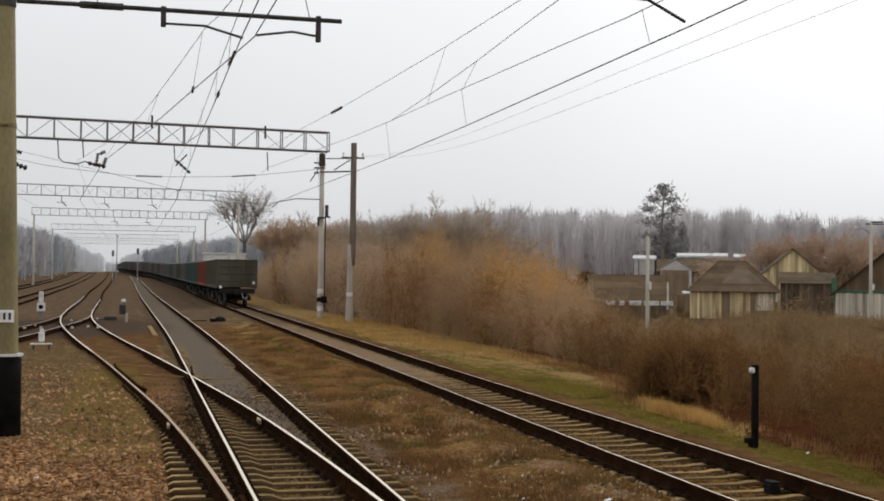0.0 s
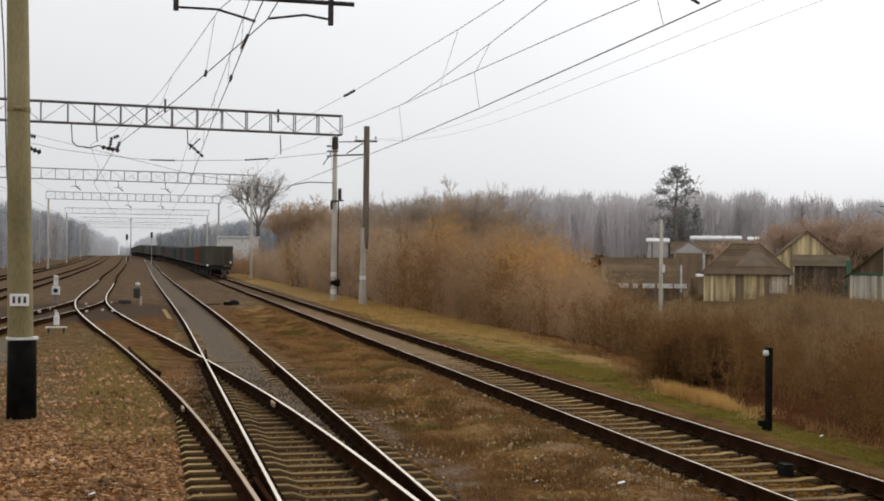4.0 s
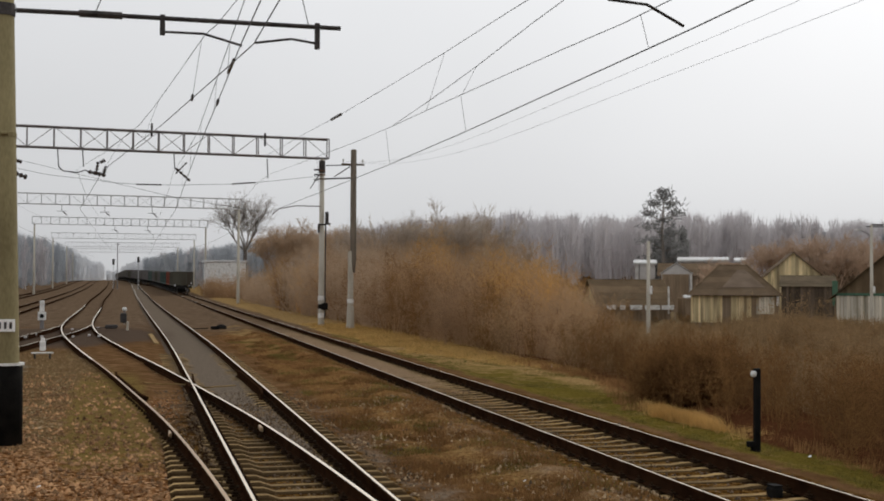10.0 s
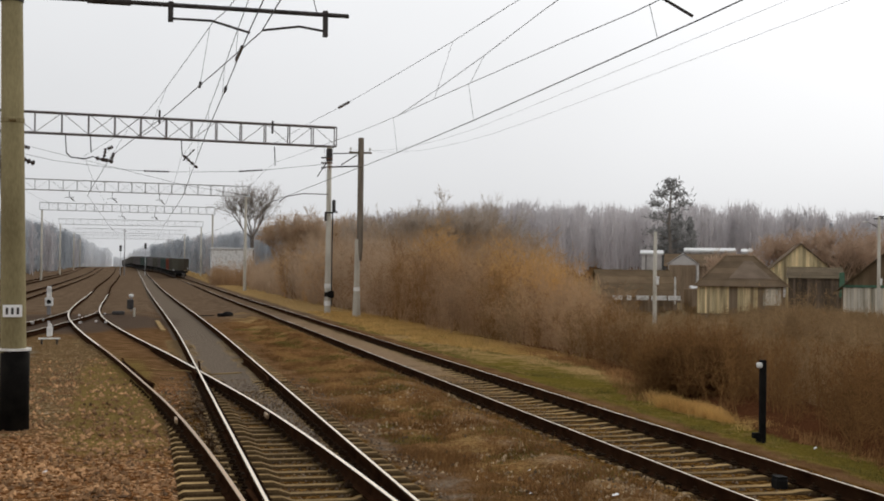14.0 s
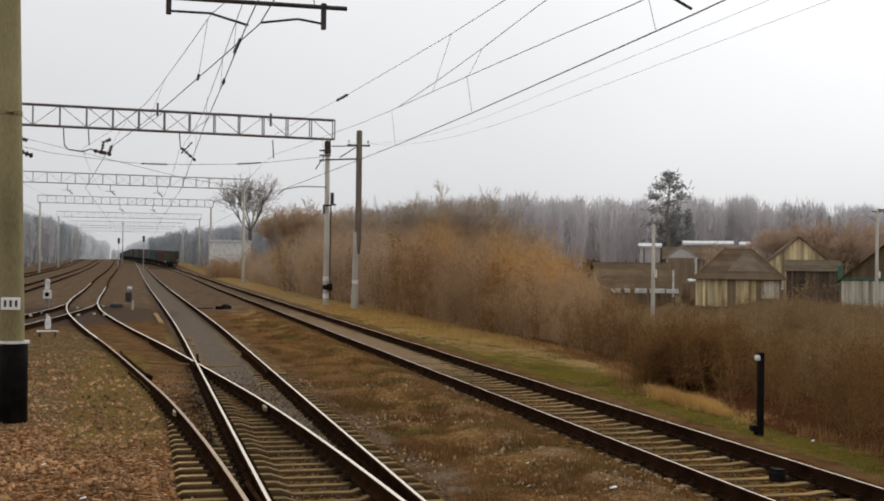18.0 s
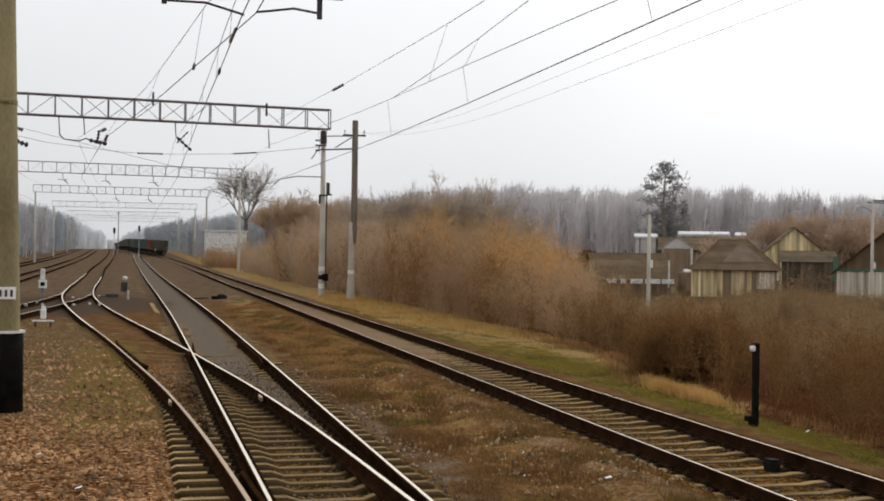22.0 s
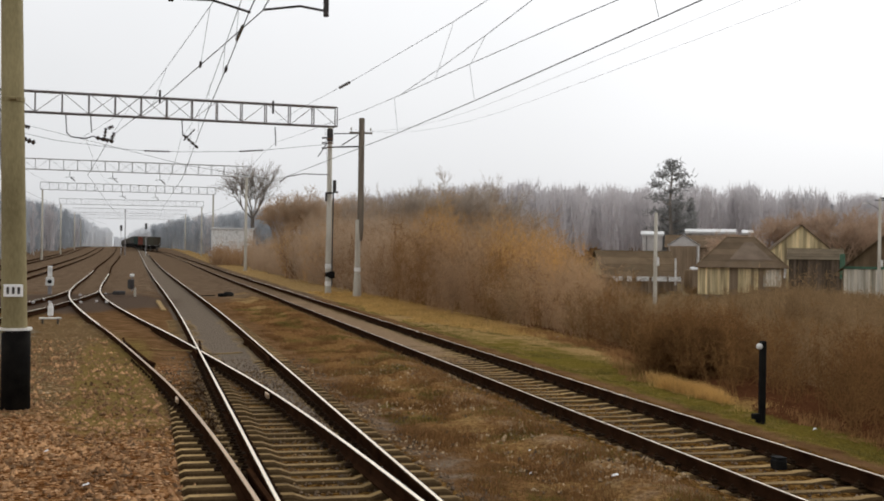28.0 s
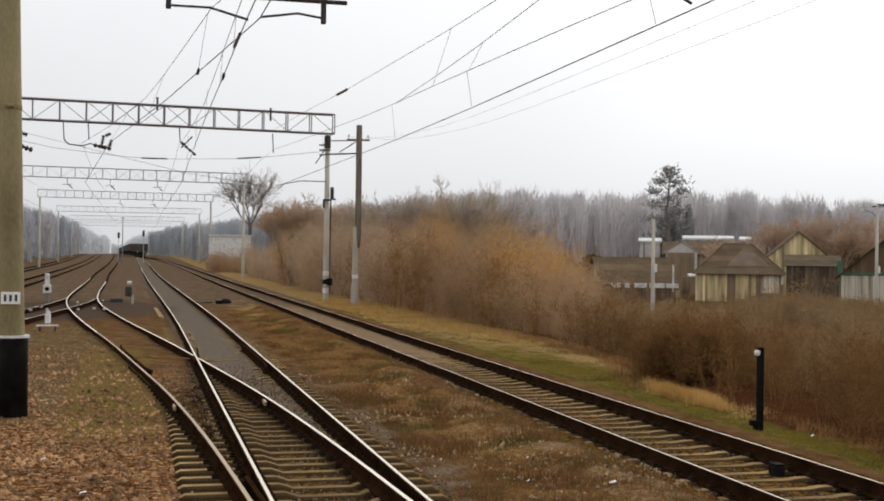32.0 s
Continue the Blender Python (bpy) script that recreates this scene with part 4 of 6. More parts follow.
    part("lashing", Mesh().lathe([(1.5, 0.19), (1.72, 0.19)], sides=10), "white_paint", p)
    arm = part("crossarm", Mesh().box((0.1, 0, 9.3), (1.3, 0.1, 0.1), 0.01), "old_wood", p)
    for x in (-0.45, 0.65):
        part("insulator", Mesh().lathe([(9.35, 0.02), (9.45, 0.02), (9.46, 0.055), (9.56, 0.05), (9.6, 0.03)], (x, 0, 0), 10), "white_paint", arm, smooth=True)
    part("tie_bar", Mesh().tube([(0, 0.1, 8.54), (-0.81, 4.6, 8.83)], 0.05, 6).tube([(-0.49, 3.0, 8.84), (-0.06, 0.05, 9.18)], 0.03, 6), "steel_dark", p)
    part("tie_bar", Mesh().tube([(0, 0.1, 9.27), (-0.72, 4.6, 9.64)], 0.035, 6), "steel_dark", p)
    # wires
    R, r = 0.011, 0.008
    wire("contact_wire", [(1.75, -15, 6.55), (1.69, 21.2, 6.54), (1.74, 28, 6.54), (1.78, 38, 6.54), (2.15, 73, 6.6), (1.9 , 129, 6.65)] + [(2.12 + float(bend(y)), y, 6.65 + float(rise(y))) for y in (190, 250, 320, 400)], R, "dark contact wire over the main line")
    wire("contact_wire", [(2.6, -15, 6.7), (1.9, 21.0, 6.54), (1.43, 25.05, 6.52), (1.15, 27.5, 6.52), (0.58, 32.6, 6.52), (-1.2, 46, 6.5), (-3.2, 73, 6.55), (-3.5, 129, 6.6), (-3.6 + float(bend(190)), 190, 6.9)], R, "dark contact wire following the crossover")
    wire("messenger_wire", sag((1.75, -25, 9.2), (1.7, 16, 7.3), 0.5) + [(1.72, 22.6, 7.19), (1.75, 26.2, 7.22), (1.8, 30.2, 7.27), (1.85, 35, 7.33), (1.95, 42, 7.5), (2.0, 55, 8.0), (2.0, 73, 8.8)] + sag((2.0, 73, 8.8), (1.9, 140, 9.2), 0.7)[1:], r, "stranded messenger wire over the main line")
    wire("messenger_wire", sag((2.6, -25, 9.0), (1.9, 20.5, 7.6), 0.5) + [(1.48, 24.5, 7.55), (1.33, 25.5, 7.57), (0.95, 31, 7.64), (0.42, 38, 7.69), (0.05, 42.5, 7.75), (-1.4, 56, 8.15), (-3.4, 73, 8.8)] + sag((-3.4, 73, 8.7), (-3.5, 140, 9.2), 0.7)[1:], r, "stranded messenger wire over the crossover")
    wire("contact_wire", [(7.3, -12, 6.2), (7.6, 16, 6.09), (7.56, 28, 6.06), (7.55, 37, 6.1), (7.55, 43.5, 6.17), (7.4, 73, 6.45), (7.6, 129, 6.5)] + [(siding_axis(y), y, 6.5 + float(rise(y))) for y in (190, 250, 320)], R, "dark contact wire over the siding")
    mess = [(7.45, y, messenger_z(y)) for y in np.arange(-24, 73, 3.0)]
    wire("messenger_wire", mess + sag((7.3, 73, 8.8), (7.5, 140, 9.2), 0.8)[1:], r, "stranded messenger wire over the siding")
    for y in (11.5, 17.3, 28.0, 37.0, 52):
        wire("dropper", [(7.55, y, 6.09), (7.42, y, messenger_z(y))], 0.005, "thin dropper between messenger and contact wire", "droppers")
    wire("feeder_wire", [(7.3, -10, 7.5), (7.45, 15, 7.85), (7.5, 25.8, 8.18), (7.5, 30, 8.28), (7.5, 37.3, 8.53), (7.5, 47, 8.88), (7.5, 55.4, 9.27), (7.4, 73, 9.9)], r, "feeder wire with a strain insulator")
    single("strain_insulator", insulator_mesh((7.5, 46.0, 8.845), (7.5, 48.6, 8.955), 6, 0.06), "insulator", "brown strain insulator in the feeder wire", "insulator", smooth=True)
    wire("feeder_wire", [(7.6, 8, 8.05), (7.5, 22.8, 7.58), (7.5, 26.9, 7.42), (7.5, 31.3, 7.3), (7.47, 36.5, 7.19)], r, "second feeder wire joining the messenger")
    for y, y2, z in ((29.9, 31.7, 8.27), (26.9, 28.0, 7.42)):
        wire("dropper", [(7.5, y, z), (7.46, y2, messenger_z(y2))], 0.005, "thin dropper between messenger and contact wire", "droppers")
    for x, low in ((11.35, 7.5), (12.3, 7.45)):
        wire("power_line", [(x, y, low + max(0.0, y - 38) ** 2 * 0.0019 + max(0.0, 20 - y) ** 2 * 0.001) for y in np.arange(-18, 68.1, 4.3)], 0.004, "thin power line to the wooden pole", "power lines")
    for y, x, z in ((24.5, 1.7, 7.2), (29.5, 1.75, 7.26), (37, 1.78, 7.38), (47, 1.9, 7.7), (60, 2.05, 8.2)):
        wire("dropper", [(x, y, 6.55), (x + 0.05, y, z)], 0.005, "thin dropper between messenger and contact wire", "droppers")
    for y, x, y2, x2, z in ((27.5, 1.15, 26.2, 1.28, 7.58), (36, 0.15, 36, 0.57, 7.68), (48, -1.35, 48, -0.55, 7.9)):
        wire("dropper", [(x, y, 6.52), (x2, y2, z)], 0.005, "thin dropper between messenger and contact wire", "droppers")
    single("section_insulator", insulator_mesh((1.69, 22.5, 6.54), (1.69, 24.1, 6.54), 6, 0.035), "insulator", "dark section insulator in the crossover wire", "insulator", smooth=True)
    single("wire_clip", Mesh().box((1.74, 28.1, 6.54), (0.05, 0.5, 0.1), 0.015), "steel_dark", "dark clip on the main line's contact wire", "clip", "wire clips")
    single("wire_clip", Mesh().box((1.15, 27.5, 6.53), (0.05, 0.5, 0.09), 0.015), "steel_dark", "dark clip on the crossover's contact wire", "clip", "wire clips")
    for x in (-8.9, -14.2):
        wire("contact_wire", [(x, 30, 6.6), (x, 129, 6.6)] + [(x + float(bend(y)), y, 6.6 + float(rise(y))) for y in (190, 250, 320)], R, "dark contact wire over a loop line")
        wire("messenger_wire", sag((x, 20, 8.8), (x, 73, 8.7), 0.7) + sag((x, 73, 8.7), (x, 140, 9.2), 0.7)[1:], r, "stranded messenger wire over a loop line")


# ---- the freight train ----
WAGON = 13.92
COLOURS = ["wagon_olive", "wagon_red", "wagon_green", "wagon_green", "wagon_brown", "wagon_olive", "wagon_brown", "wagon_green", "wagon_brown", "wagon_brown"]
PAINT = {"wagon_olive": "dull olive-green", "wagon_red": "faded red", "wagon_green": "dull blue-green", "wagon_brown": "haze-paled grey-brown"}


def make_wagon(colour):
    """A four-axle open wagon, its middle over the origin, rail tops at zero."""
    w = thing("open_wagon", (0, 0, 0), PAINT[colour] + " steel open freight wagon rolling on the siding", "freight wagon", "wagons of the train")
    body = Mesh()
    for s in (-1, 1):
        body.box((s * 1.44, 0, 2.45), (0.06, 12.7, 2.06), 0.01)
        body.box((s * 1.46, 0, 3.44), (0.13, 12.8, 0.12), 0.02)
        body.box((s * 1.46, 0, 1.42), (0.12, 12.8, 0.2), 0.02)
    for s in (-1, 1):
        body.box((0, s * 6.36, 2.45), (2.9, 0.06, 2.06), 0.01)
        body.box((0, s * 6.38, 3.44), (3.0, 0.13, 0.12), 0.02)
        for z in (1.9, 2.45, 3.0):
            body.box((0, s * 6.42, z), (2.9, 0.06, 0.09), 0.02)
    body.box((0, 0, 1.44), (2.8, 12.7, 0.06))
    body = part("body", body, colour, w, PAINT[colour] + " ribbed steel body")
    rib = Mesh().box((0, 0, 2.44), (0.1, 0.14, 1.95), 0.02).data("rib", colour)
    for s in (-1, 1):
        for k in range(8):
            part("rib", rib, colour, body, at=(s * 1.5, -6.2 + k * 12.4 / 7, 0))
        for e in (-1, 1):
            part("rib", rib, colour, body, at=(s * 0.5, e * 6.43, 0))
    part("underframe", Mesh().box((0, 0, 1.15), (0.5, 12.4, 0.34), 0.02).box((0, 6.3, 1.12), (2.7, 0.25, 0.36), 0.02).box((0, -6.3, 1.12), (2.7, 0.25, 0.36), 0.02)
         .box((0.4, 0, 0.8), (1.2, 1.6, 0.5), 0.05), "undercarriage", w)
    for e in (-1, 1):
        part("coupler", Mesh().box((0, e * 6.7, 1.04), (0.24, 0.5, 0.26), 0.03).box((0, e * 6.86, 1.04), (0.42, 0.2, 0.38), 0.04), "undercarriage", w)
        bogie = part("bogie", Mesh().box((1.05, e * 4.33, 0.55), (0.22, 2.3, 0.34), 0.05).box((-1.05, e * 4.33, 0.55), (0.22, 2.3, 0.34), 0.05).box((0, e * 4.33, 0.66), (2.3, 0.5, 0.35), 0.05), "undercarriage", w)
        for a in (-0.925, 0.925):
            for s in (-1, 1):
                part("wheel", Mesh().lathe([(-0.065, 0.2), (-0.065, 0.47), (0.05, 0.475), (0.06, 0.5), (0.075, 0.5), (0.075, 0.2)], (s * 0.79, e * 4.33 + a, 0.475), 20, "x"), "wheel", bogie, smooth=False)
            part("axle", Mesh().tube([(-0.78, e * 4.33 + a, 0.475), (0.78, e * 4.33 + a, 0.475)], 0.08, 8), "undercarriage", bogie)
    return w


def tail_at(t):
    """Distance of the train's tail along the line."""
    knots = [(0.0, 92.3), (2.5, 119.0), (6.0, 154.0), (9.0, 182.0), (13.0, 216.0), (16.0, 239.0), (19.0, 260.0), (22.0, 280.0), (25.0, 299.0), (28.0, 317.0), (32.0, 340.0)]
    return float(np.interp(t, [k[0] for k in knots], [k[1] for k in knots]))


def wagon_pose(y):
    a, b = siding_axis(y - 4.3), siding_axis(y + 4.3)
    return pose((a + b) / 2, y, float(rise(y)), math.degrees(math.atan2(float(rise(y + 4.3) - rise(y - 4.3)), 8.6)), 0, -math.degrees(math.atan2(b - a, 8.6)))


TRAIN = []


def make_train():
    kinds = {}
    for k in range(36):
        c = COLOURS[k] if k < len(COLOURS) else ("wagon_brown", "wagon_olive")[k % 2]
        at = wagon_pose(tail_at(0) + WAGON * (k + 0.5))
        if c not in kinds:
            kinds[c] = w = make_wagon(c)
            w.matrix_world = at
        else:
            w = copy_thing(kinds[c], at)
        TRAIN.append(w)
    part("tail_lamp", Mesh().lathe([(-0.02, 0.12), (0.03, 0.12)], (-1.2, -6.48, 1.42), 12, "y"), "litter", TRAIN[0], "white tail disc")
    part("tail_plate", Mesh().box((1.25, -6.46, 1.75), (0.16, 0.02, 0.2)), "litter", TRAIN[0], "small pale plate")
    part("hose", Mesh().tube([(0.35, -6.75, 1.0), (0.45, -6.9, 0.6), (0.6, -6.85, 0.5), (0.8, -6.6, 0.75)], 0.04, 6), "steel_grey", TRAIN[0], "grey brake hose")


# ---- plants ----
rng = np.random.default_rng(7)


def unit(v):
    return v / np.maximum(np.linalg.norm(v, axis=1, keepdims=True), 1e-9)


def blades(base, way, length, width):
    """Slim tapering triangles: one for each base, direction, length and width."""
    side = unit(np.cross(way, unit(rng.normal(size=way.shape)))) * (np.asarray(width) / 2).reshape(-1, 1)
    tip = base + way * np.asarray(length).reshape(-1, 1)
    return np.stack([base - side, base + side, tip], 1).reshape(-1, 3)


def shrub(x, y, z, h, spread, stems, twigs, w):
    """Points of one bare shrub: stems that fan out of the ground, each with side twigs."""
    ang, lean = rng.uniform(0, 2 * np.pi, stems), np.abs(rng.normal(0, spread, stems))
    way = unit(np.stack([np.cos(ang) * lean, np.sin(ang) * lean, np.ones(stems)], 1))
    length = h * rng.uniform(0.6, 1.05, stems) * (1.0 - 0.22 * np.minimum(lean / max(spread, 0.1), 1.6))
    base = np.stack([x + rng.normal(0, 0.22, stems), y + rng.normal(0, 0.22, stems), np.full(stems, z - 0.05)], 1)
    out = [blades(base, way, length, np.full(stems, w * 1.5))]
    t = rng.uniform(0.04, 1.0, (stems, twigs)) ** 0.6
    b2 = (base[:, None] + way[:, None] * (length[:, None] * t)[..., None]).reshape(-1, 3) + rng.normal(0, 0.035 * h, (stems * twigs, 3))
    w2 = unit(np.repeat(way, twigs, 0) * 0.3 + rng.normal(0, 0.75, (stems * twigs, 3)) + np.array([0, 0, 0.28]))
    l2 = (0.12 + 0.10 * h) * rng.uniform(0.5, 1.35, stems * twigs)
    out.append(blades(b2, w2, l2, np.full(len(l2), w)))
    return np.concatenate(out)


def scatter(n, x0, x1, y0, y1, keep):
    p = np.stack([rng.uniform(x0, x1, n), rng.uniform(y0, y1, n)], 1)
    return p[[bool(keep(a, b)) for a, b in p]]


def hedge_edge(y):
    """The foot of the thicket beside the siding."""
    return float(np.interp(y, HEDGE_Y, HEDGE_X) + float(bend(y)))


def road_x(y):
    """The middle of the dirt road that runs beside the railway below the houses."""
    return 37.4 + 0.05 * (83.5 - y)


def make_road():
    m = Mesh()
    ys = np.arange(40, 121, 3.0)
    pts = [(road_x(y) + e, float(y), gz(road_x(y) + e, y) + 0.05) for y in ys for e in (-1.7, -0.6, 0.6, 1.7)]
    m.add(pts, [(4 * i + k, 4 * i + k + 1, 4 * i + k + 5, 4 * i + k + 4) for i in range(len(ys) - 1) for k in range(3)])
    tagged(single("road", m, "road_dirt", "pale dusty dirt road below the houses", "road"), kind="structure")


def thicket_height(x, y):
    """Tall scrub close to the line and far along it, low scrub towards the village gardens."""
    n = 0.6 * noise.noise((x * 0.13, y * 0.13, 4.0)) + 0.8 * noise.noise((x * 0.42, y * 0.36, 8.0))
    tall = float(np.interp(y, [10, 20, 30, 40, 52, 66, 80, 100, 140], [1.75, 1.85, 2.1, 2.6, 4.0, 5.6, 6.2, 6.8, 6.4]))
    low = float(np.interp(y, [10, 20, 30, 40, 50, 60, 80, 100], [1.6, 1.6, 1.5, 1.45, 1.35, 1.25, 0.9, 0.7]))
    rim = float(np.interp(y, [10, 30, 45, 60, 80, 100, 130], [14, 15, 17.5, 21.5, 26.5, 29.5, 38]))
    k = float(smooth(rim + 2.5, rim - 2.0, x))
    h = (low + (tall - low) * k) * float(np.interp(x - hedge_edge(y), [0, 3], [0.75, 1.0]))
    return max(0.4, h * (1 + (0.18 + 0.22 * k) * n))


def make_thicket():
    brown, orange, dark, tan, low = [], [], [], [], []
    for x, y in scatter(5200, 10.5, 60, 11, 118, lambda a, b: a > hedge_edge(b) and abs(a - road_x(b)) > 1.9 and (b < 58 or a < 16 + 0.12 * b or rng.uniform() < 0.6) and a < 16 + b * 0.64 and rng.uniform() < np.interp(b, [11, 40, 118], [1.0, 0.8, 0.45])):
        h = thicket_height(x, y)
        k = noise.noise((x * 0.09, y * 0.07, 9.0))
        w = 0.009 + 0.00022 * y
        near = (y < 40 and noise.noise((x * 0.3, y * 0.3, 1.0)) > -0.2 - 0.01 * (40 - y)) or (x < hedge_edge(y) + 2.5 and noise.noise((x * 0.3, y * 0.2, 1.0)) > -0.05 + 0.004 * (y - 40))
        pts = shrub(x, y, gz(x, y), h, 0.5, 10, 44 if y < 60 else 34, w * 0.8)
        if near:
            dark.append(pts)
        elif h < 2.6:
            low.append(pts)
        else:
            (tan if (x / y < 0.2 and y > 60) or (k < -0.3 and y > 85) else brown).append(pts)
    for x, y, h in ((17.0, 54.5, 5.0), (17.9, 56, 5.5), (18.8, 57.5, 5.7), (19.5, 59, 5.4), (18.4, 60, 5.8), (20.3, 60.5, 5.0), (21.0, 62, 4.3), (17.3, 58, 5.3), (16.6, 52.5, 4.9), (18.2, 54.5, 5.3), (19.2, 56.5, 5.2), (20.0, 58, 4.9), (18.0, 75, 7.4), (18.4, 77, 7.4), (18.9, 78.5, 7.6), (18.6, 80, 7.4), (14.5, 96, 5.6), (13.6, 104, 5.6), (12.9, 112, 5.5), (16, 110, 6)):
        for k in range(2):
            orange.append(shrub(x + rng.normal(0, 0.5), y + rng.normal(0, 0.5), gz(x, y), h * rng.uniform(0.85, 1.0), 0.32, 16, 34, 0.022))
    for x, y, h in ((25.9, 47, 2.2), (26.5, 48, 3.0), (27.2, 47, 3.3), (28.0, 48.5, 3.6), (28.6, 47.5, 3.3), (29.3, 49, 2.9), (30.2, 48, 2.3), (27.6, 50, 3.2), (31.5, 48.5, 1.9), (26.8, 46, 2.6), (28.2, 46, 2.6), (29.4, 46.5, 2.3)):
        for k in range(2):
            low.append(shrub(x + rng.normal(0, 0.4), y + rng.normal(0, 0.5), gz(x, y), h, 0.42, 10, 38, 0.016))
    for x, y in scatter(620, 24, 44, 50, 80, lambda a, b: 0.42 * b < a < 0.62 * b + 3 and abs(a - road_x(b)) > 2.2):
        low.append(shrub(x, y, gz(x, y), rng.uniform(1.2, 1.9) * rng.uniform(0.8, 1.1), 0.5, 9, 34, 0.018))
    for x, y in scatter(300, 41, 60, 74, 94, lambda a, b: a > road_x(b) + 2.5 and (b < 84 or a < 53.5)):
        low.append(shrub(x, y, gz(x, y), rng.uniform(0.9, 1.4), 0.5, 9, 26, 0.02))
    for x, y in scatter(110, 12.5, 34, 22, 50, lambda a, b: hedge_edge(b) + 1 < a and 0.38 * b < a < 0.66 * b):
        (dark if rng.uniform() < 0.6 else low).append(shrub(x, y, gz(x, y), thicket_height(x, y) * rng.uniform(1.15, 1.55), 0.28, 4, 22, 0.013))
    # Dense dark shrubs set here to paint a shaded hollow in the thicket.
    for x, y in scatter(60, 10.95, 12.4, 24.8, 27.4, lambda a, b: a > hedge_edge(b)):
        dark.append(shrub(x, y, gz(x, y), rng.uniform(1.0, 1.6), 0.5, 12, 44, 0.014))
    for x, y in scatter(420, 12, 40, 112, 190, lambda a, b: a > hedge_edge(b) + 1.5):
        tan.append(shrub(x, y, gz(x, y), rng.uniform(4, 6.5), 0.42, 10, 16, 0.045))
    for x, y in scatter(90, 9.4, 19, 172, 188, lambda a, b: True):
        brown.append(shrub(x, y, gz(x, y), rng.uniform(2.4, 3.9), 0.5, 10, 16, 0.05))
    for x, y in scatter(60, 11.6, 17, 118, 147, lambda a, b: a > 12.3 + bend(b)):
        tan.append(shrub(x, y, gz(x, y), rng.uniform(3.0, 4.6), 0.45, 10, 18, 0.04))
    for name, pts, m, label in (("thicket", brown, "twig", "dense leafless brown thicket below the embankment"),
                                ("low_scrub", low, "twig_low", "low dull brown leafless scrub before the gardens"),
                                ("tan_scrub", tan, "twig_tan", "pale tan leafless willow scrub"),
                                ("willow_scrub", orange, "twig_orange", "orange-brown leafless willow scrub"),
                                ("bramble_scrub", dark, "twig_dark", "dark reddish brambles at the thicket's foot, some painting a hollow's shade")):
        tagged(new(name, soup(name, np.concatenate(pts), 3, m)), label, "shrubs", kind="stuff")


def make_grass():
    """Dry tufts on the verges and between the tracks."""
    for name, n, m, label, box, test, tall in (
            ("dry_grass", 6500, "grass", "dry yellow grass along the embankment's edge", (8.9, 14.0, 11, 75), lambda a, b: hedge_edge(b) - 0.7 - 2.2 * min(1, max(0, (b - 30) / 20)) + 1.2 * noise.noise((a * 0.5, b * 0.3, 0)) < a < hedge_edge(b) + 0.9 and b > 37 + 5 * noise.noise((a, b, 3)), (0.07, 0.22)),
            ("tall_dry_grass", 2200, "grass", "tall dry yellow grass clumps at the thicket's foot", (9.8, 13.2, 17, 50), lambda a, b: hedge_edge(b) - 0.75 < a < hedge_edge(b) + 0.15 and (19.3 < b < 24.5 or (b > 30 and noise.noise((a * 0.4, b * 0.2, 5)) > 0.25)), (0.05, 0.2)),
            ("straw_bank", 2600, "straw", "bleached straw bank hanging over the verge", (9.8, 11.6, 20.2, 24.6), lambda a, b: abs(a - hedge_edge(b) + 0.4 - 0.3 * noise.noise((b * 0.9, 2, 0))) < 0.22 - 0.085 * abs(b - 22.3), (0.1, 0.3)),
            ("green_grass", 4200, "grass_green", "short mossy green grass beside the siding", (8.8, 12.4, 10, 60), lambda a, b: 9.1 < a < hedge_edge(b) - 0.2 and noise.noise((a * 0.7, b * 0.3, 4)) > -0.15, (0.03, 0.09)),
            ("withered_grass", 2600, "weed", "withered reddish grass at the thicket's foot", (9.6, 13.6, 11, 42), lambda a, b: hedge_edge(b) - 0.75 + 0.8 * noise.noise((a * 0.5, b * 0.3, 0)) < a < hedge_edge(b) + 0.4 and (b > 24 or (b < 19 and a > hedge_edge(b) - 0.2)), (0.08, 0.24)),
            ("weeds", 3800, "weed", "sparse dry weeds between the tracks", (3.8, 6.2, 10, 60), lambda a, b: noise.noise((a * 1.5, b * 0.22, 2)) > -0.05, (0.03, 0.12)),
            ("dead_weeds", 9500, "twig_dark", "low dark dead weeds between the tracks", (3.7, 6.2, 10, 60), lambda a, b: noise.noise((a * 1.5, b * 0.7, 6)) < 0.05 - 0.012 * (b - 20), (0.03, 0.15)),
            ("moss_tufts", 7000, "moss", "low olive moss tufts between the tracks", (3.9, 6.1, 10, 55), lambda a, b: noise.noise((a * 1.1, b * 0.55, 12)) > 0.05, (0.03, 0.09)),
            ("weeds", 900, "grass_green", "sparse green weeds between the tracks", (-1.2, 1.0, 18, 46), lambda a, b: a < turnout_axis(b) - 1.3 and noise.noise((a * 0.8, b * 0.5, 7)) > 0.0, (0.02, 0.06))):
        out = []
        for x, y in scatter(n, box[0], box[1], box[2], box[3], test):
            k = 14
            ang = rng.uniform(0, 2 * np.pi, k)
            lean = np.abs(rng.normal(0, 0.6, k))
            way = unit(np.stack([np.cos(ang) * lean, np.sin(ang) * lean, np.ones(k)], 1))
            base = np.stack([x + rng.normal(0, 0.07, k), y + rng.normal(0, 0.07, k), np.full(k, gz(x, y) - 0.02)], 1)
            out.append(blades(base, way, rng.uniform(tall[0], tall[1], k), np.full(k, 0.008 + 0.0002 * y)))
        tagged(new(name, soup(name, np.concatenate(out), 3, m)), label, "grass", kind="stuff")


def make_stones():
    """Loose stones on the ground, each a small uneven lump."""
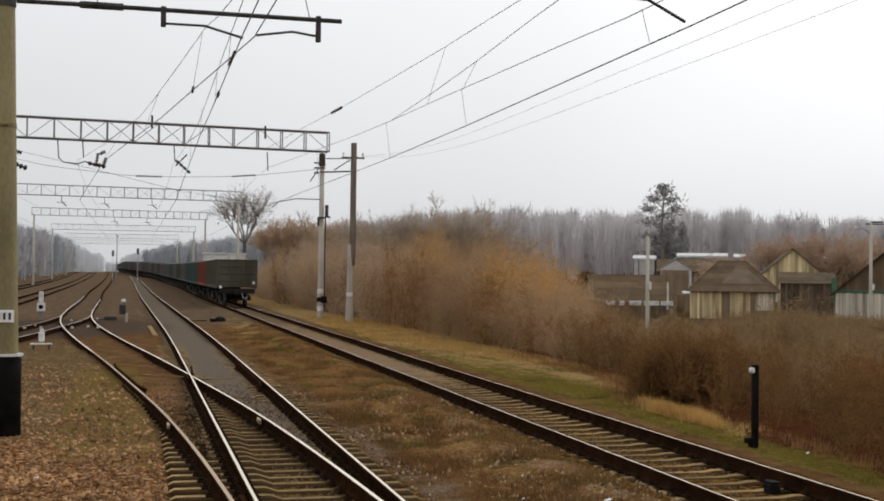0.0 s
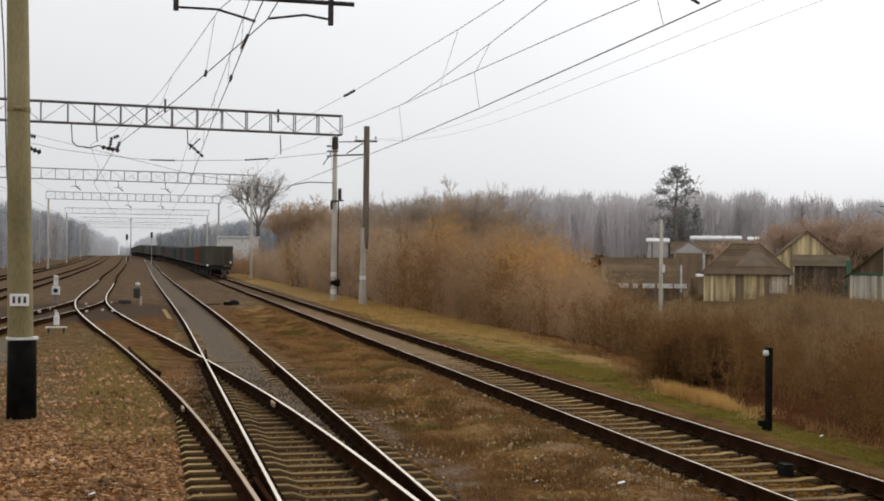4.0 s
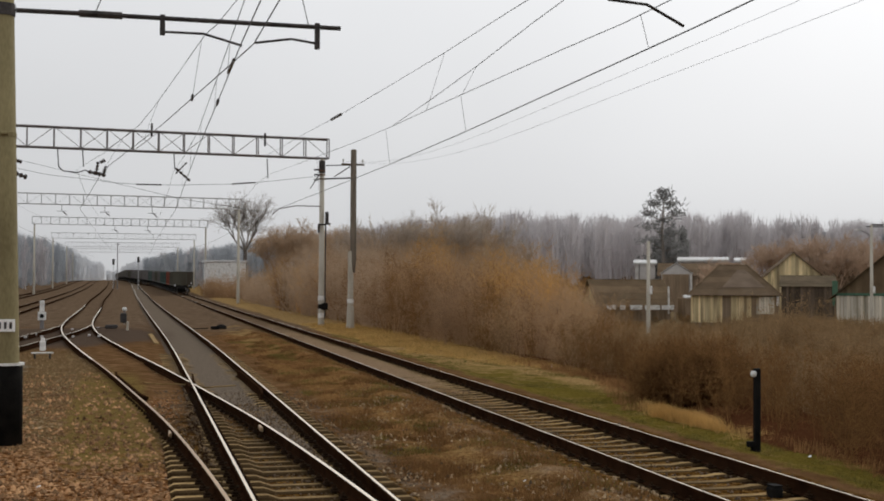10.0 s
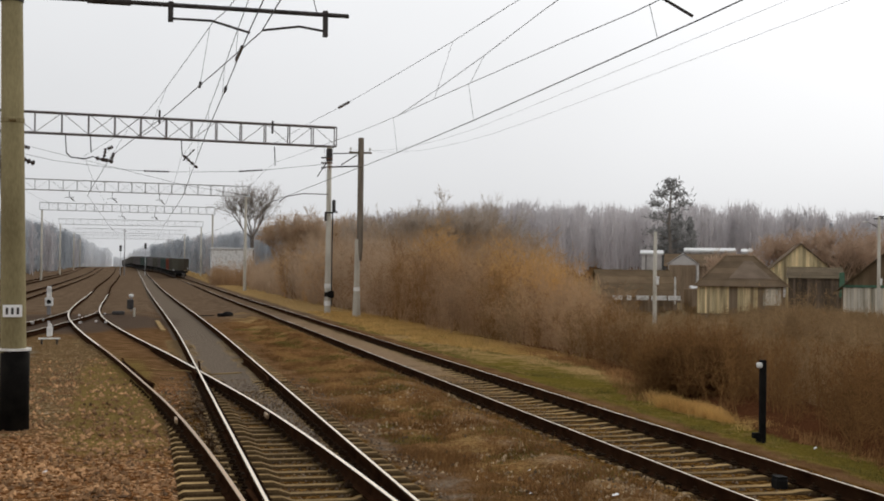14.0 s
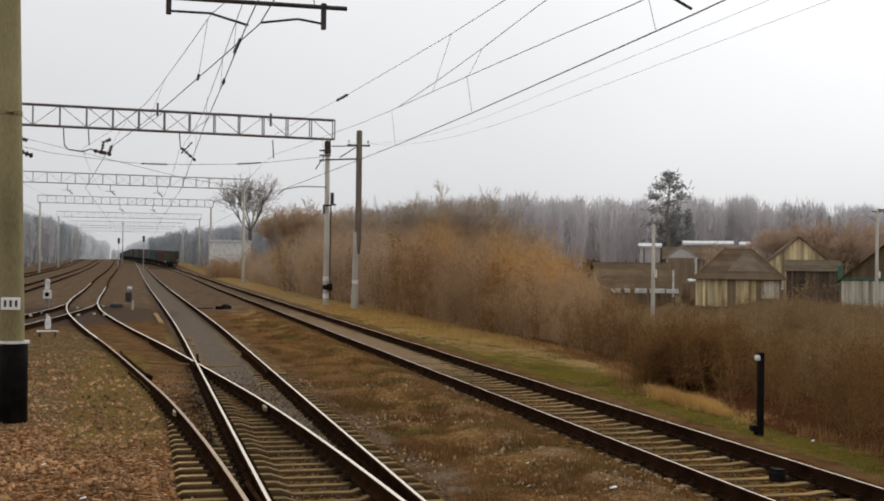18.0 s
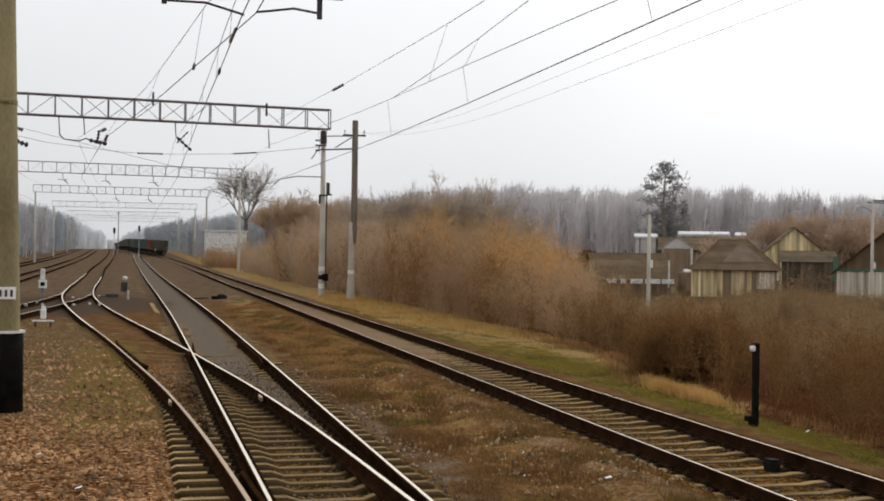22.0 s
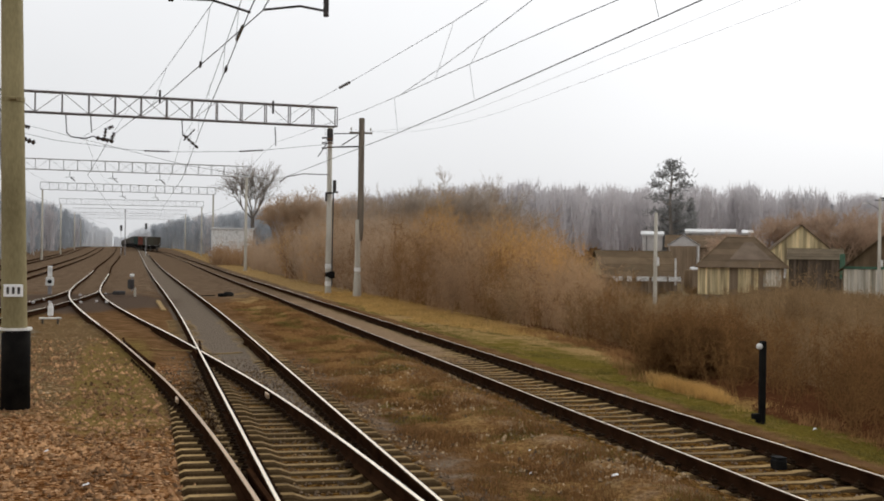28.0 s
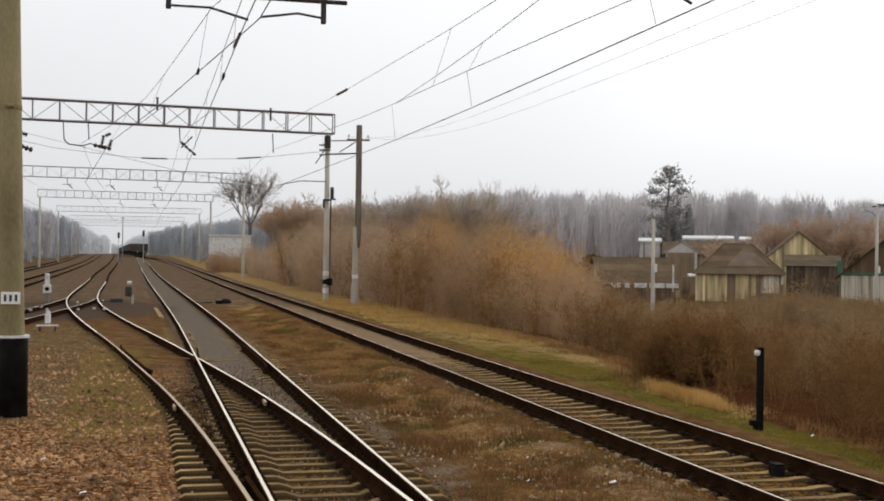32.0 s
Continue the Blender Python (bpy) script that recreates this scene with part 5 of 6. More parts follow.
    oct_v = np.array([(1, 0, 0), (0, 1, 0), (-1, 0, 0), (0, -1, 0), (0, 0, 1), (0, 0, -1)], float)
    oct_f = np.array([(0, 1, 4), (1, 2, 4), (2, 3, 4), (3, 0, 4), (1, 0, 5), (2, 1, 5), (3, 2, 5), (0, 3, 5)])
    for name, n, m, label, box, test, size in (
            ("gravel", 21000, "stone", "reddish crushed gravel beside the turnout", (-7.0, 1.2, 9, 36), lambda a, b: a < turnout_axis(b) - 1.0 and rng.uniform() < np.interp(b, [9, 18, 23, 36], [1, 0.85, 0.4, 0.12]), (0.012, 0.05)),
            ("ballast", 6500, "stone_grey", "dusty ballast stones around the sleepers", (0.4, 8.75, 9, 30), lambda a, b: not 3.9 < a < 5.8 or rng.uniform() < 0.35, (0.012, 0.032)),
            ("crib_ballast", 4500, "stone_crib", "muddy brown ballast between the sleepers", (0.7, 3.5, 9, 27), lambda a, b: True, (0.01, 0.026)),
            ("pebbles", 2200, "stone_pale", "pale pebbles scattered between the tracks", (3.5, 6.4, 9, 28), lambda a, b: noise.noise((a * 0.9, b * 0.6, 15)) > -0.1, (0.01, 0.036))):
        p = scatter(n, box[0], box[1], box[2], box[3], test)
        k = len(p)
        z = ground_z(p[:, 0], p[:, 1])
        s = rng.uniform(size[0], size[1], (k, 1, 1)) * rng.uniform(0.6, 1.3, (k, 1, 3))
        v = oct_v[None] * s * rng.uniform(0.75, 1.25, (k, 6, 1))
        a = rng.uniform(0, np.pi, k)
        c, sn = np.cos(a)[:, None], np.sin(a)[:, None]
        v = np.stack([v[..., 0] * c - v[..., 1] * sn, v[..., 0] * sn + v[..., 1] * c, v[..., 2]], -1)
        v += np.stack([p[:, 0], p[:, 1], z + 0.008], -1)[:, None]
        me = bpy.data.meshes.new(name)
        f = (oct_f[None] + 6 * np.arange(k)[:, None, None]).reshape(-1, 3)
        me.from_pydata(v.reshape(-1, 3).tolist(), [], f.tolist())
        me.materials.append(M[m])
        tagged(new(name, me), label, "gravel", kind="stuff")


def branches(p, way, length, r, depth, out, mesh, kids=3, spread=0.55, up=0.15, wood=1):
    """Limbs into mesh and fine twigs into out."""
    q = p + way * length
    if depth > wood:
        mid = p + way * length * 0.5 + Vector([random.uniform(-0.06, 0.06) * length for _ in range(3)])
        mesh.tube([p, mid, q], [r, r * 0.82, r * 0.66], 5, close=False)
    else:
        out.append((p, way, length * 1.25, r))
    if depth == 0:
        return
    for k in range(kids + (depth > 2)):
        d = (way + Vector([random.gauss(0, spread) for _ in range(3)]) + Vector((0, 0, up))).normalized()
        s = p + way * length * random.uniform(0.45, 1.0)
        branches(s, d, length * random.uniform(0.55, 0.8), r * 0.55, depth - 1, out, mesh, kids, spread, up, wood)


def bare_tree(name, x, y, h, trunk_r, label, mat, depth=5, trunk=0.3, kids=3, spread=0.5, fine=0.03, arms=4):
    z = gz(x, y)
    t = thing(name, (x, y, z), label, "tree")
    trunk_m, limbs, twigs = Mesh(), Mesh(), []
    top = Vector((random.uniform(-0.2, 0.2), random.uniform(-0.2, 0.2), h * trunk))
    trunk_m.lathe([(-0.2, trunk_r * 1.3), (0.4, trunk_r * 1.05), (top.z, trunk_r * 0.8)], sides=10)
    for k in range(arms):
        out = 0.55 if arms == 4 else 0.25 + 0.13 * k
        d = Vector((math.cos(k * 1.7 + 0.4) * out, math.sin(k * 1.7 + 0.4) * out, 1)).normalized()
        branches(Vector((0, 0, top.z - 0.3)), d, h * 0.24, trunk_r * (0.55 if arms == 4 else 0.4), depth, twigs, limbs, kids, spread)
    part("trunk", trunk_m, "bark", t, "", True)
    part("limb_frame", limbs, mat, t)
    b, w = np.array([q[0] for q in twigs]), np.array([q[1] for q in twigs])
    part("crown", soup("crown", blades(b, w, np.array([q[2] for q in twigs]), np.maximum(fine, np.array([q[3] for q in twigs]) * 1.4)), 3, mat), mat, t, "bare fine-twigged crown")
    return t


def far_trees(points, kind, w):
    """Points of many far trees as loose blades; kind: bare or pine."""
    out = []
    for x, y, h in points:
        z = gz(x, y)
        if kind == "bare":
            n = 240
            t = rng.uniform(0.0, 1, n) ** 0.7
            base = np.stack([x + rng.normal(0, 0.055 * h, n), y + rng.normal(0, 0.3, n), z + h * (0.02 + 0.8 * t)], 1)
            way = unit(np.stack([rng.normal(0, 0.32, n), rng.normal(0, 0.32, n), np.abs(rng.normal(1.0, 0.4, n))], 1))
            out.append(blades(base, way, h * rng.uniform(0.05, 0.15, n), np.full(n, w * 1.5)))
            c = 34
            t = rng.uniform(0.0, 0.62, c)
            base = np.stack([x + rng.normal(0, 0.05 * h, c), y + rng.normal(0, 0.5, c), z + h * t], 1)
            out.append(blades(base, unit(np.stack([rng.normal(0, 0.12, c), rng.normal(0, 0.12, c), np.ones(c)], 1)), h * rng.uniform(0.2, 0.36, c), h * rng.uniform(0.018, 0.036, c)))
            m = 5
        else:
            n = 250
            t = rng.uniform(0.06, 1, n)
            a = rng.uniform(0, 2 * np.pi, n)
            rad = h * 0.15 * (1.04 - t) ** 0.5
            base = np.stack([x + np.cos(a) * rad * 0.15, y + np.sin(a) * rad * 0.15, z + h * t], 1)
            way = unit(np.stack([np.cos(a), np.sin(a), rng.normal(0.1, 0.25, n)], 1))
            out.append(blades(base, way, rad * rng.uniform(0.5, 1.25, n) + 0.15, np.full(n, w * 4.5)))
            c = 24
            t = rng.uniform(0.0, 0.6, c)
            base = np.stack([x + rng.normal(0, 0.03 * h, c), y + rng.normal(0, 0.4, c), z + h * t], 1)
            out.append(blades(base, unit(np.stack([rng.normal(0, 0.08, c), rng.normal(0, 0.08, c), np.ones(c)], 1)), h * rng.uniform(0.2, 0.36, c), h * rng.uniform(0.018, 0.034, c)))
            m = 3
        b = np.stack([x + rng.normal(0, 0.25, m), y + rng.normal(0, 0.25, m), np.full(m, z - 0.2)], 1)
        out.append(blades(b, unit(np.stack([rng.normal(0, 0.03, m), rng.normal(0, 0.03, m), np.ones(m)], 1)), np.full(m, h * 0.9), np.full(m, w * 2.4)))
    return np.concatenate(out)


def make_woods():
    bare, pine, haze, grey = [], [], [], []
    # the wood behind the village
    for x, y in scatter(2300, 30, 330, 175, 330, lambda a, b: a > 22 + 0.12 * (b - 175) and a < 40 + b * 0.85):
        n = noise.noise((x * 0.02, y * 0.02, 0))
        h = 11.5 + 3.5 * noise.noise((x * 0.035, 0, 3.0)) + rng.uniform(-1.5, 1.8)
        conifer = n > 0.18 and rng.uniform() < 0.7 and x > 62
        (pine if conifer else bare).append((x, y, h - 1.2 * conifer))
    # both sides of the line, closing in where it bends away
    right_y, right_x = [205, 280, 310, 373, 500, 640, 800, 960], [16, 14.7, 12.0, 9.0, 3.0, -3.5, -8.5, -12]
    left_y, left_x = [120, 430, 590, 735, 960], [-21, -21, -22, -21, -24]
    for d, y in scatter(1500, 0, 34, 205, 960, lambda a, b: rng.uniform() < np.interp(b, [205, 500, 960], [1, 0.8, 0.55])):
        x = float(np.interp(y, right_y, right_x)) + d
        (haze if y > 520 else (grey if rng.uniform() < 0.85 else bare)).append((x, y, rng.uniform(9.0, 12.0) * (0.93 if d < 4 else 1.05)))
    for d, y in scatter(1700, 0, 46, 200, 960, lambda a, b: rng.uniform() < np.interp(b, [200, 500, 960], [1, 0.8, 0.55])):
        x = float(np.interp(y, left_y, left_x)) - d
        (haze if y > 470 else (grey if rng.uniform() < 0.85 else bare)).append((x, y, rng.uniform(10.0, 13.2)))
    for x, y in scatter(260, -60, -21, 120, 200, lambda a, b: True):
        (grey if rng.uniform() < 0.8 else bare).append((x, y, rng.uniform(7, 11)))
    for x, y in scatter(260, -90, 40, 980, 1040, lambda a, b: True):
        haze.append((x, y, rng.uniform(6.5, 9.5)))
    # The branch colours carry the haze, palest at the end of the line.
    tagged(new("bare_wood", soup("bare_wood", far_trees(bare, "bare", 0.09), 3, "wood_far")), "distant leafless wood, haze put into its grey", "trees", kind="stuff")
    tagged(new("side_wood", soup("side_wood", far_trees(grey, "bare", 0.1), 3, "wood_dark")), "dense wood along the railway cutting, blue-grey for haze", "trees", kind="stuff")
    tagged(new("far_wood", soup("far_wood", far_trees(haze, "bare", 0.14), 3, "wood_haze")), "wood at the end of the line, painted pale for haze", "trees", kind="stuff")
    tagged(new("pine_wood", soup("pine_wood", far_trees(pine, "pine", 0.09), 3, "wood_dark")), "distant pines and spruces, blue-grey for haze", "trees", kind="stuff")
    # taller bare trees rising from the thicket
    for x, y, h in ((17.8, 98, 9.0), (20.2, 100, 9.6), (22.0, 97, 9.8), (23.6, 101, 10.6), (24.6, 97, 10.4), (25.9, 102, 11.4), (27.2, 99, 10.8), (28.6, 103, 11.0), (29.0, 102, 9.8), (33.0, 105, 9.0), (21.4, 104, 9.6)):
        bare_tree("slender_tree", x, y, h, 0.13, "slender leafless grey tree rising from the thicket", "tree_twig", 5, 0.36, 3, 0.4)
    for x, y, h in ((16.6, 156, 11.4), (17.9, 162, 12.8), (19.6, 156, 13.0), (21.2, 162, 13.4), (22.6, 156, 13.0), (24.2, 162, 13.0), (25.8, 157, 12.4), (27.4, 161, 12.4)):
        bare_tree("slender_tree", x, y, h, 0.13, "slender leafless tan tree behind the willow scrub", "twig_tan", 5, 0.3, 3, 0.42, 0.045)
    bare_tree("bare_tree", 17.0, 200.0, 17.6, 0.36, "large leafless tree with spreading grey limbs", "limb_grey", 5, 0.45, 3, 0.45, 0.03, 6)
    for x, y, h in ((60.2, 119, 7.0), (63, 121, 7.5), (54, 108, 5.5), (70.5, 128, 9.0), (73.4, 130, 10.0), (76.2, 129, 10.5), (79.3, 130, 11.2), (81.5, 128, 10.4), (77.5, 124, 10.0), (83.5, 126, 10.0), (85.5, 129, 10.5)):
        bare_tree("garden_tree", x, y, h * 1.12, 0.14, "brown leafless garden tree beside the houses", "twig_garden", 4, 0.25, 4, 0.55, 0.05)
    dark = [(69.0, 152, 9.4), (70.2, 153, 10.0), (71.4, 152, 9.8), (72.4, 154, 9.0), (69.6, 155, 9.6), (71.0, 156, 9.3), (73.2, 155, 8.0), (68.2, 154, 8.2)]
    tagged(new("spruce_clump", soup("spruce_clump", far_trees(dark, "pine", 0.07), 3, "pine")), "dark spruces behind the tall pine", "trees", kind="stuff")
    # the tall pine in the village
    x, y = 67.5, 150.0
    t = thing("tall_pine", (x, y, gz(x, y)), "tall dark pine with an open flat-topped crown", "tree")
    # Trunk in light limb grey instead of bark, to stand for haze.
    part("trunk", Mesh().tube([(0, 0, -0.3), (0.15, 0, 5), (-0.1, 0, 9), (0.2, 0, 13.2)], [0.3, 0.25, 0.19, 0.08], 8), "limb_grey", t)
    tufts = []
    for cz, cx, r, k in ((14.3, 0.2, 0.9, 90), (13.6, 0.1, 1.3, 150), (12.7, 1.6, 1.5, 150), (12.6, -1.6, 1.2, 120), (11.4, 2.7, 1.2, 110), (11.3, -2.6, 1.3, 110), (10.4, 0.7, 1.4, 110), (9.6, -2.3, 1.5, 130), (8.9, 2.2, 1.6, 150), (7.6, -2.7, 1.3, 120), (7.2, 2.9, 1.6, 150), (6.0, 3.2, 1.6, 150), (5.5, -2.2, 1.3, 100), (4.8, 2.8, 1.7, 160), (3.6, 3.0, 1.7, 160), (8.2, 0.4, 1.2, 80)):
        d = rng.normal(0, 0.5, (k, 3)) * np.array([r, r, r * 0.45])
        tufts.append(blades(np.array([cx * 0.72, 0, cz]) + d, unit(rng.normal(0, 1, (k, 3)) + np.array([0, 0, 0.5])), rng.uniform(0.4, 0.9, k), np.full(k, 0.16)))
    part("crown", soup("crown", np.concatenate(tufts), 3, "pine"), "pine", t, "dark needle clumps")
    limbs = Mesh()
    for cz, cx in ((12.7, 1.6), (12.6, -1.6), (11.4, 2.7), (11.3, -2.6), (9.6, -2.3), (8.9, 2.2), (7.6, -2.7), (7.2, 2.9), (6, 3.2), (4.8, 2.8)):
        limbs.tube([(0, 0, cz - 1.0), (cx * 0.43, 0, cz - 0.5), (cx * 0.72, 0, cz)], [0.09, 0.06, 0.03], 5)
    part("limb_frame", limbs, "limb_grey", t)


# ---- the village ----
def boards(parent, x0, x1, z0, top, y, mat, width=0.22, skip=()):
    """Upright boards between x0 and x1 on a wall facing -y; top: height or a function of x."""
    n = max(1, int((x1 - x0) / width))
    w = (x1 - x0) / n
    jit = random.Random(int(x0 * 31 + z0 * 7))
    for i in range(n):
        x = x0 + (i + 0.5) * w
        z1 = (top(x) if callable(top) else top) - jit.uniform(0, 0.05)
        if z1 - z0 < 0.15 or any(a < x < b for a, b in skip):
            continue
        part("board", Mesh().box((x, y + jit.uniform(-0.012, 0.012), (z0 + z1) / 2), (w * 0.94, 0.03, z1 - z0), 0.004), mat, parent)


def window(parent, x, z, w, h, y):
    f = part("window", Mesh().box((x - w / 2, y, z), (0.08, 0.08, h + 0.1), 0.01).box((x + w / 2, y, z), (0.08, 0.08, h + 0.1), 0.01).box((x, y, z + h / 2), (w, 0.08, 0.09), 0.01)
             .box((x, y, z - h / 2), (w + 0.2, 0.12, 0.07), 0.01).box((x, y, z), (0.05, 0.07, h), 0.008), "white_paint", parent)
    part("pane", Mesh().box((x, y + 0.02, z), (w, 0.012, h)), "glass", f)


def slab(corners, thick):
    """A sloping sheet from four corners, thickened downwards."""
    c = [Vector(p) for p in corners]
    d = Vector((0, 0, thick))
    return Mesh().add([p for p in c] + [p - d for p in c], [(0, 1, 2, 3), (7, 6, 5, 4), (0, 4, 5, 1), (1, 5, 6, 2), (2, 6, 7, 3), (3, 7, 4, 0)])


def sheet_rows(parent, corners, mat, rows, over=0.02):
    """A roof slope laid in overlapping rows; corners: eave left, eave right, ridge right, ridge left."""
    a, b, c, d = [Vector(p) for p in corners]
    for i in range(rows):
        t0, t1 = i / rows, min(1.0, (i + 1.08) / rows)
        lift = Vector((0, 0, over))
        part("roof_sheet", slab([a.lerp(d, t0) + lift, b.lerp(c, t0) + lift, b.lerp(c, t1), a.lerp(d, t1)], 0.05), mat, parent)


def gable_house(name, x, y, w, d, wall, ridge, label, wall_mat, roof_mat, along="x", turn=0.0, board=0.22, windows=(), over=0.3, rows=4, gable_mat=None):
    """A house with a pitched roof; along: the ridge runs along x (slope to the line) or y (gable to the line)."""
    z = gz(x, y)
    h = thing(name, (x, y, z), label, "house", "village houses", turn=turn)
    core = part("wall", Mesh().box((0, d / 2, wall / 2 - 0.2), (w, d, wall + 0.4), 0.02), wall_mat, h)
    o = over
    if along == "x":
        k = wall - o * (ridge - wall) / (d / 2)
        boards(core, -w / 2, w / 2, 0, wall, -0.03, wall_mat, board)
        roof = part("roof", Mesh().box((0, d / 2, ridge - 0.05), (w + 2 * o, 0.16, 0.12), 0.02), roof_mat, h)
        sheet_rows(roof, [(-w / 2 - o, -o, k), (w / 2 + o, -o, k), (w / 2 + o, d / 2, ridge), (-w / 2 - o, d / 2, ridge)], roof_mat, rows)
        sheet_rows(roof, [(w / 2 + o, d + o, k), (-w / 2 - o, d + o, k), (-w / 2 - o, d / 2, ridge), (w / 2 + o, d / 2, ridge)], roof_mat, rows)
        for s in (-1, 1):
            part("gable", Mesh().add([(s * w / 2, 0, wall - 0.1), (s * w / 2, d, wall - 0.1), (s * w / 2, d / 2, ridge - 0.12), (s * (w / 2 - 0.08), 0, wall - 0.1), (s * (w / 2 - 0.08), d, wall - 0.1), (s * (w / 2 - 0.08), d / 2, ridge - 0.12)],
                                     [(0, 1, 2), (5, 4, 3), (0, 3, 4, 1), (1, 4, 5, 2), (2, 5, 3, 0)]), gable_mat or wall_mat, h)
    else:
        k = wall - o * (ridge - wall) / (w / 2)
        boards(core, -w / 2, w / 2, 0, lambda q: wall + (ridge - wall) * (1 - abs(q) / (w / 2)) - 0.12, -0.03, gable_mat or wall_mat, board)
        part("gable", Mesh().add([(-w / 2, 0.0, wall - 0.1), (w / 2, 0.0, wall - 0.1), (0, 0.0, ridge - 0.12), (-w / 2, d, wall - 0.1), (w / 2, d, wall - 0.1), (0, d, ridge - 0.12)],
                                 [(0, 1, 2), (5, 4, 3), (0, 3, 4, 1), (1, 4, 5, 2), (2, 5, 3, 0)]), gable_mat or wall_mat, h)
        roof = part("roof", Mesh().box((0, d / 2, ridge - 0.03), (0.16, d + 2 * o, 0.12), 0.02), roof_mat, h)
        sheet_rows(roof, [(-w / 2 - o, d + o, k), (-w / 2 - o, -o, k), (0, -o, ridge), (0, d + o, ridge)], roof_mat, rows)
        sheet_rows(roof, [(w / 2 + o, -o, k), (w / 2 + o, d + o, k), (0, d + o, ridge), (0, -o, ridge)], roof_mat, rows)
    for wx, wz, ww, wh in windows:
        window(h, wx, wz, ww, wh, -0.08)
    return h


def facing(x, y, off=0.0):
    """The turn of a house whose front looks at the railway station."""
    return -math.degrees(math.atan2(x, y)) + off


def make_village():
    # long low barn, its mossy roof slope towards the line
    b = gable_house("barn", 46.0, 108.5, 7.0, 6.5, 1.9, 4.25, "long low barn with a mossy brown roof and pale gable", "plank_dark", "roof_dark", "x", turn=facing(46, 108.5, 17), over=0.35, gable_mat="plank")
    for x, w in ((-2.6, 0.9), (-1.5, 0.5), (-0.2, 1.2), (1.4, 1.5), (2.9, 1.2)):
        part("white_panel", Mesh().box((x, -1.0, 1.6), (w, 0.05, 0.42), 0.01), "white_paint", b, "whitewashed panel under the eave")
    part("panel_rail", Mesh().box((0.2, -0.97, 1.38), (7.4, 0.05, 0.06), 0.01).box((-3.2, -0.95, 0.7), (0.1, 0.1, 1.6)).box((3.6, -0.95, 0.7), (0.1, 0.1, 1.6)).box((0.4, -0.95, 0.7), (0.1, 0.1, 1.6)), "plank_dark", b)
    part("gutter_post", Mesh().box((3.1, -0.6, 2.3), (0.16, 0.12, 2.6), 0.02), "white_paint", b, "white corner post")
    # shed with a white gable behind it
    s = gable_house("gabled_shed", 57.9, 125, 3.3, 5, 4.35, 5.45, "small shed with a white gable top and dark boards", "plank_dark", "white_roof", "y", turn=facing(57.9, 125), over=0.15, gable_mat="white_wall")
    part("corner_post", Mesh().box((1.6, -0.12, 3.1), (0.2, 0.14, 2.2), 0.02), "white_paint", s, "white corner post")
    part("dark_door", Mesh().box((-0.1, -0.1, 2.05), (2.9, 0.1, 4.2), 0.02), "plank_dark", s)
    # hipped house with pale boards
    x, y = 49.6, 95.5
    h = thing("hipped_house", (x, y, gz(x, y)), "wooden house with a brown hipped roof and pale boarded front", "house", "village houses", turn=facing(x, y, 2))
    wall = part("wall", Mesh().box((0, 3.5, 1.1), (7.3, 7.0, 3.0), 0.02), "plank_dark", h)
    boards(wall, -3.65, -1.0, 0.15, 2.55, -0.03, "plank", 0.2)
    boards(wall, -0.3, 1.4, 0.15, 2.45, -0.03, "plank", 0.2)
    boards(wall, 1.8, 3.3, 0.9, 2.4, -0.03, "plank_grey", 0.2)
    part("corner_post", Mesh().box((3.58, -0.06, 2.1), (0.2, 0.14, 0.9), 0.02), "white_paint", h, "white corner post")
    top, hip = 5.15, 3.9
    roof = part("roof", Mesh().box((0, 3.4, top - 0.03), (2.4, 0.16, 0.1), 0.02), "roof", h, "brown sheet roof with half hips")
    e, rl = 3.95, 1.15
    sheet_rows(roof, [(-e, -0.4, 2.5), (e, -0.4, 2.5), (rl, 3.4, top), (-rl, 3.4, top)], "roof", 5)
    sheet_rows(roof, [(-e, 7.4, 2.5), (-e, -0.4, 2.5), (-rl, 3.3, top), (-rl, 3.5, top)], "roof", 5)
    sheet_rows(roof, [(e, -0.4, 2.5), (e, 7.4, 2.5), (rl, 3.5, top), (rl, 3.3, top)], "roof", 5)
    sheet_rows(roof, [(e, 7.4, 2.5), (-e, 7.4, 2.5), (-rl, 3.4, top), (rl, 3.4, top)], "roof", 5)
    part("roof_patch", slab([(x, y, 2.56 + (y + 0.4) * 0.697) for x, y in ((-1.0, 0.5), (2.6, 0.5), (1.0, 2.7), (0.35, 2.7))], 0.03), "roof_patch", roof, "grey patch of newer roof sheets")
    for s in (-1, 1):
        part("hip_cap", Mesh().tube([(s * e, -0.42, 2.52), (s * rl, 3.36, top + 0.02)], 0.06, 6), "roof_dark", roof)
    # yellow plank gable with dark sheds in front
    gable_house("boarded_house", 66.5, 115, 7.4, 8, 3.6, 6.7, "wooden house with an ochre plank gable", "plank", "roof", "y", turn=facing(66, 115, 4), over=0.35, gable_mat="plank", board=0.34)
    d = gable_house("dark_shed", 62.8, 106, 4.9, 5, 3.3, 4.3, "dark boarded shed with a dark felt roof", "shed_boards", "roof_shed", "x", turn=facing(63.2, 106), over=0.2)
    part("green_post", Mesh().box((2.5, -0.3, 2.6), (0.5, 0.12, 2.4), 0.03), "green_paint", d, "green painted post")
    # house at the edge with a large brown roof
    e = gable_house("corner_house", 57.2, 85, 7.6, 9, 2.7, 5.9, "house with a large brown roof and flaking limed boards", "plank_grey", "roof_dark", "y", turn=facing(57.2, 85), over=0.5, gable_mat="roof_dark")
    boards(e, -3.7, 3.7, 0.3, 2.6, -0.1, "plank_grey", 0.26)
    part("green_trim", Mesh().box((0, -0.16, 2.7), (7.6, 0.06, 0.2), 0.02), "green_paint", e, "green painted trim")
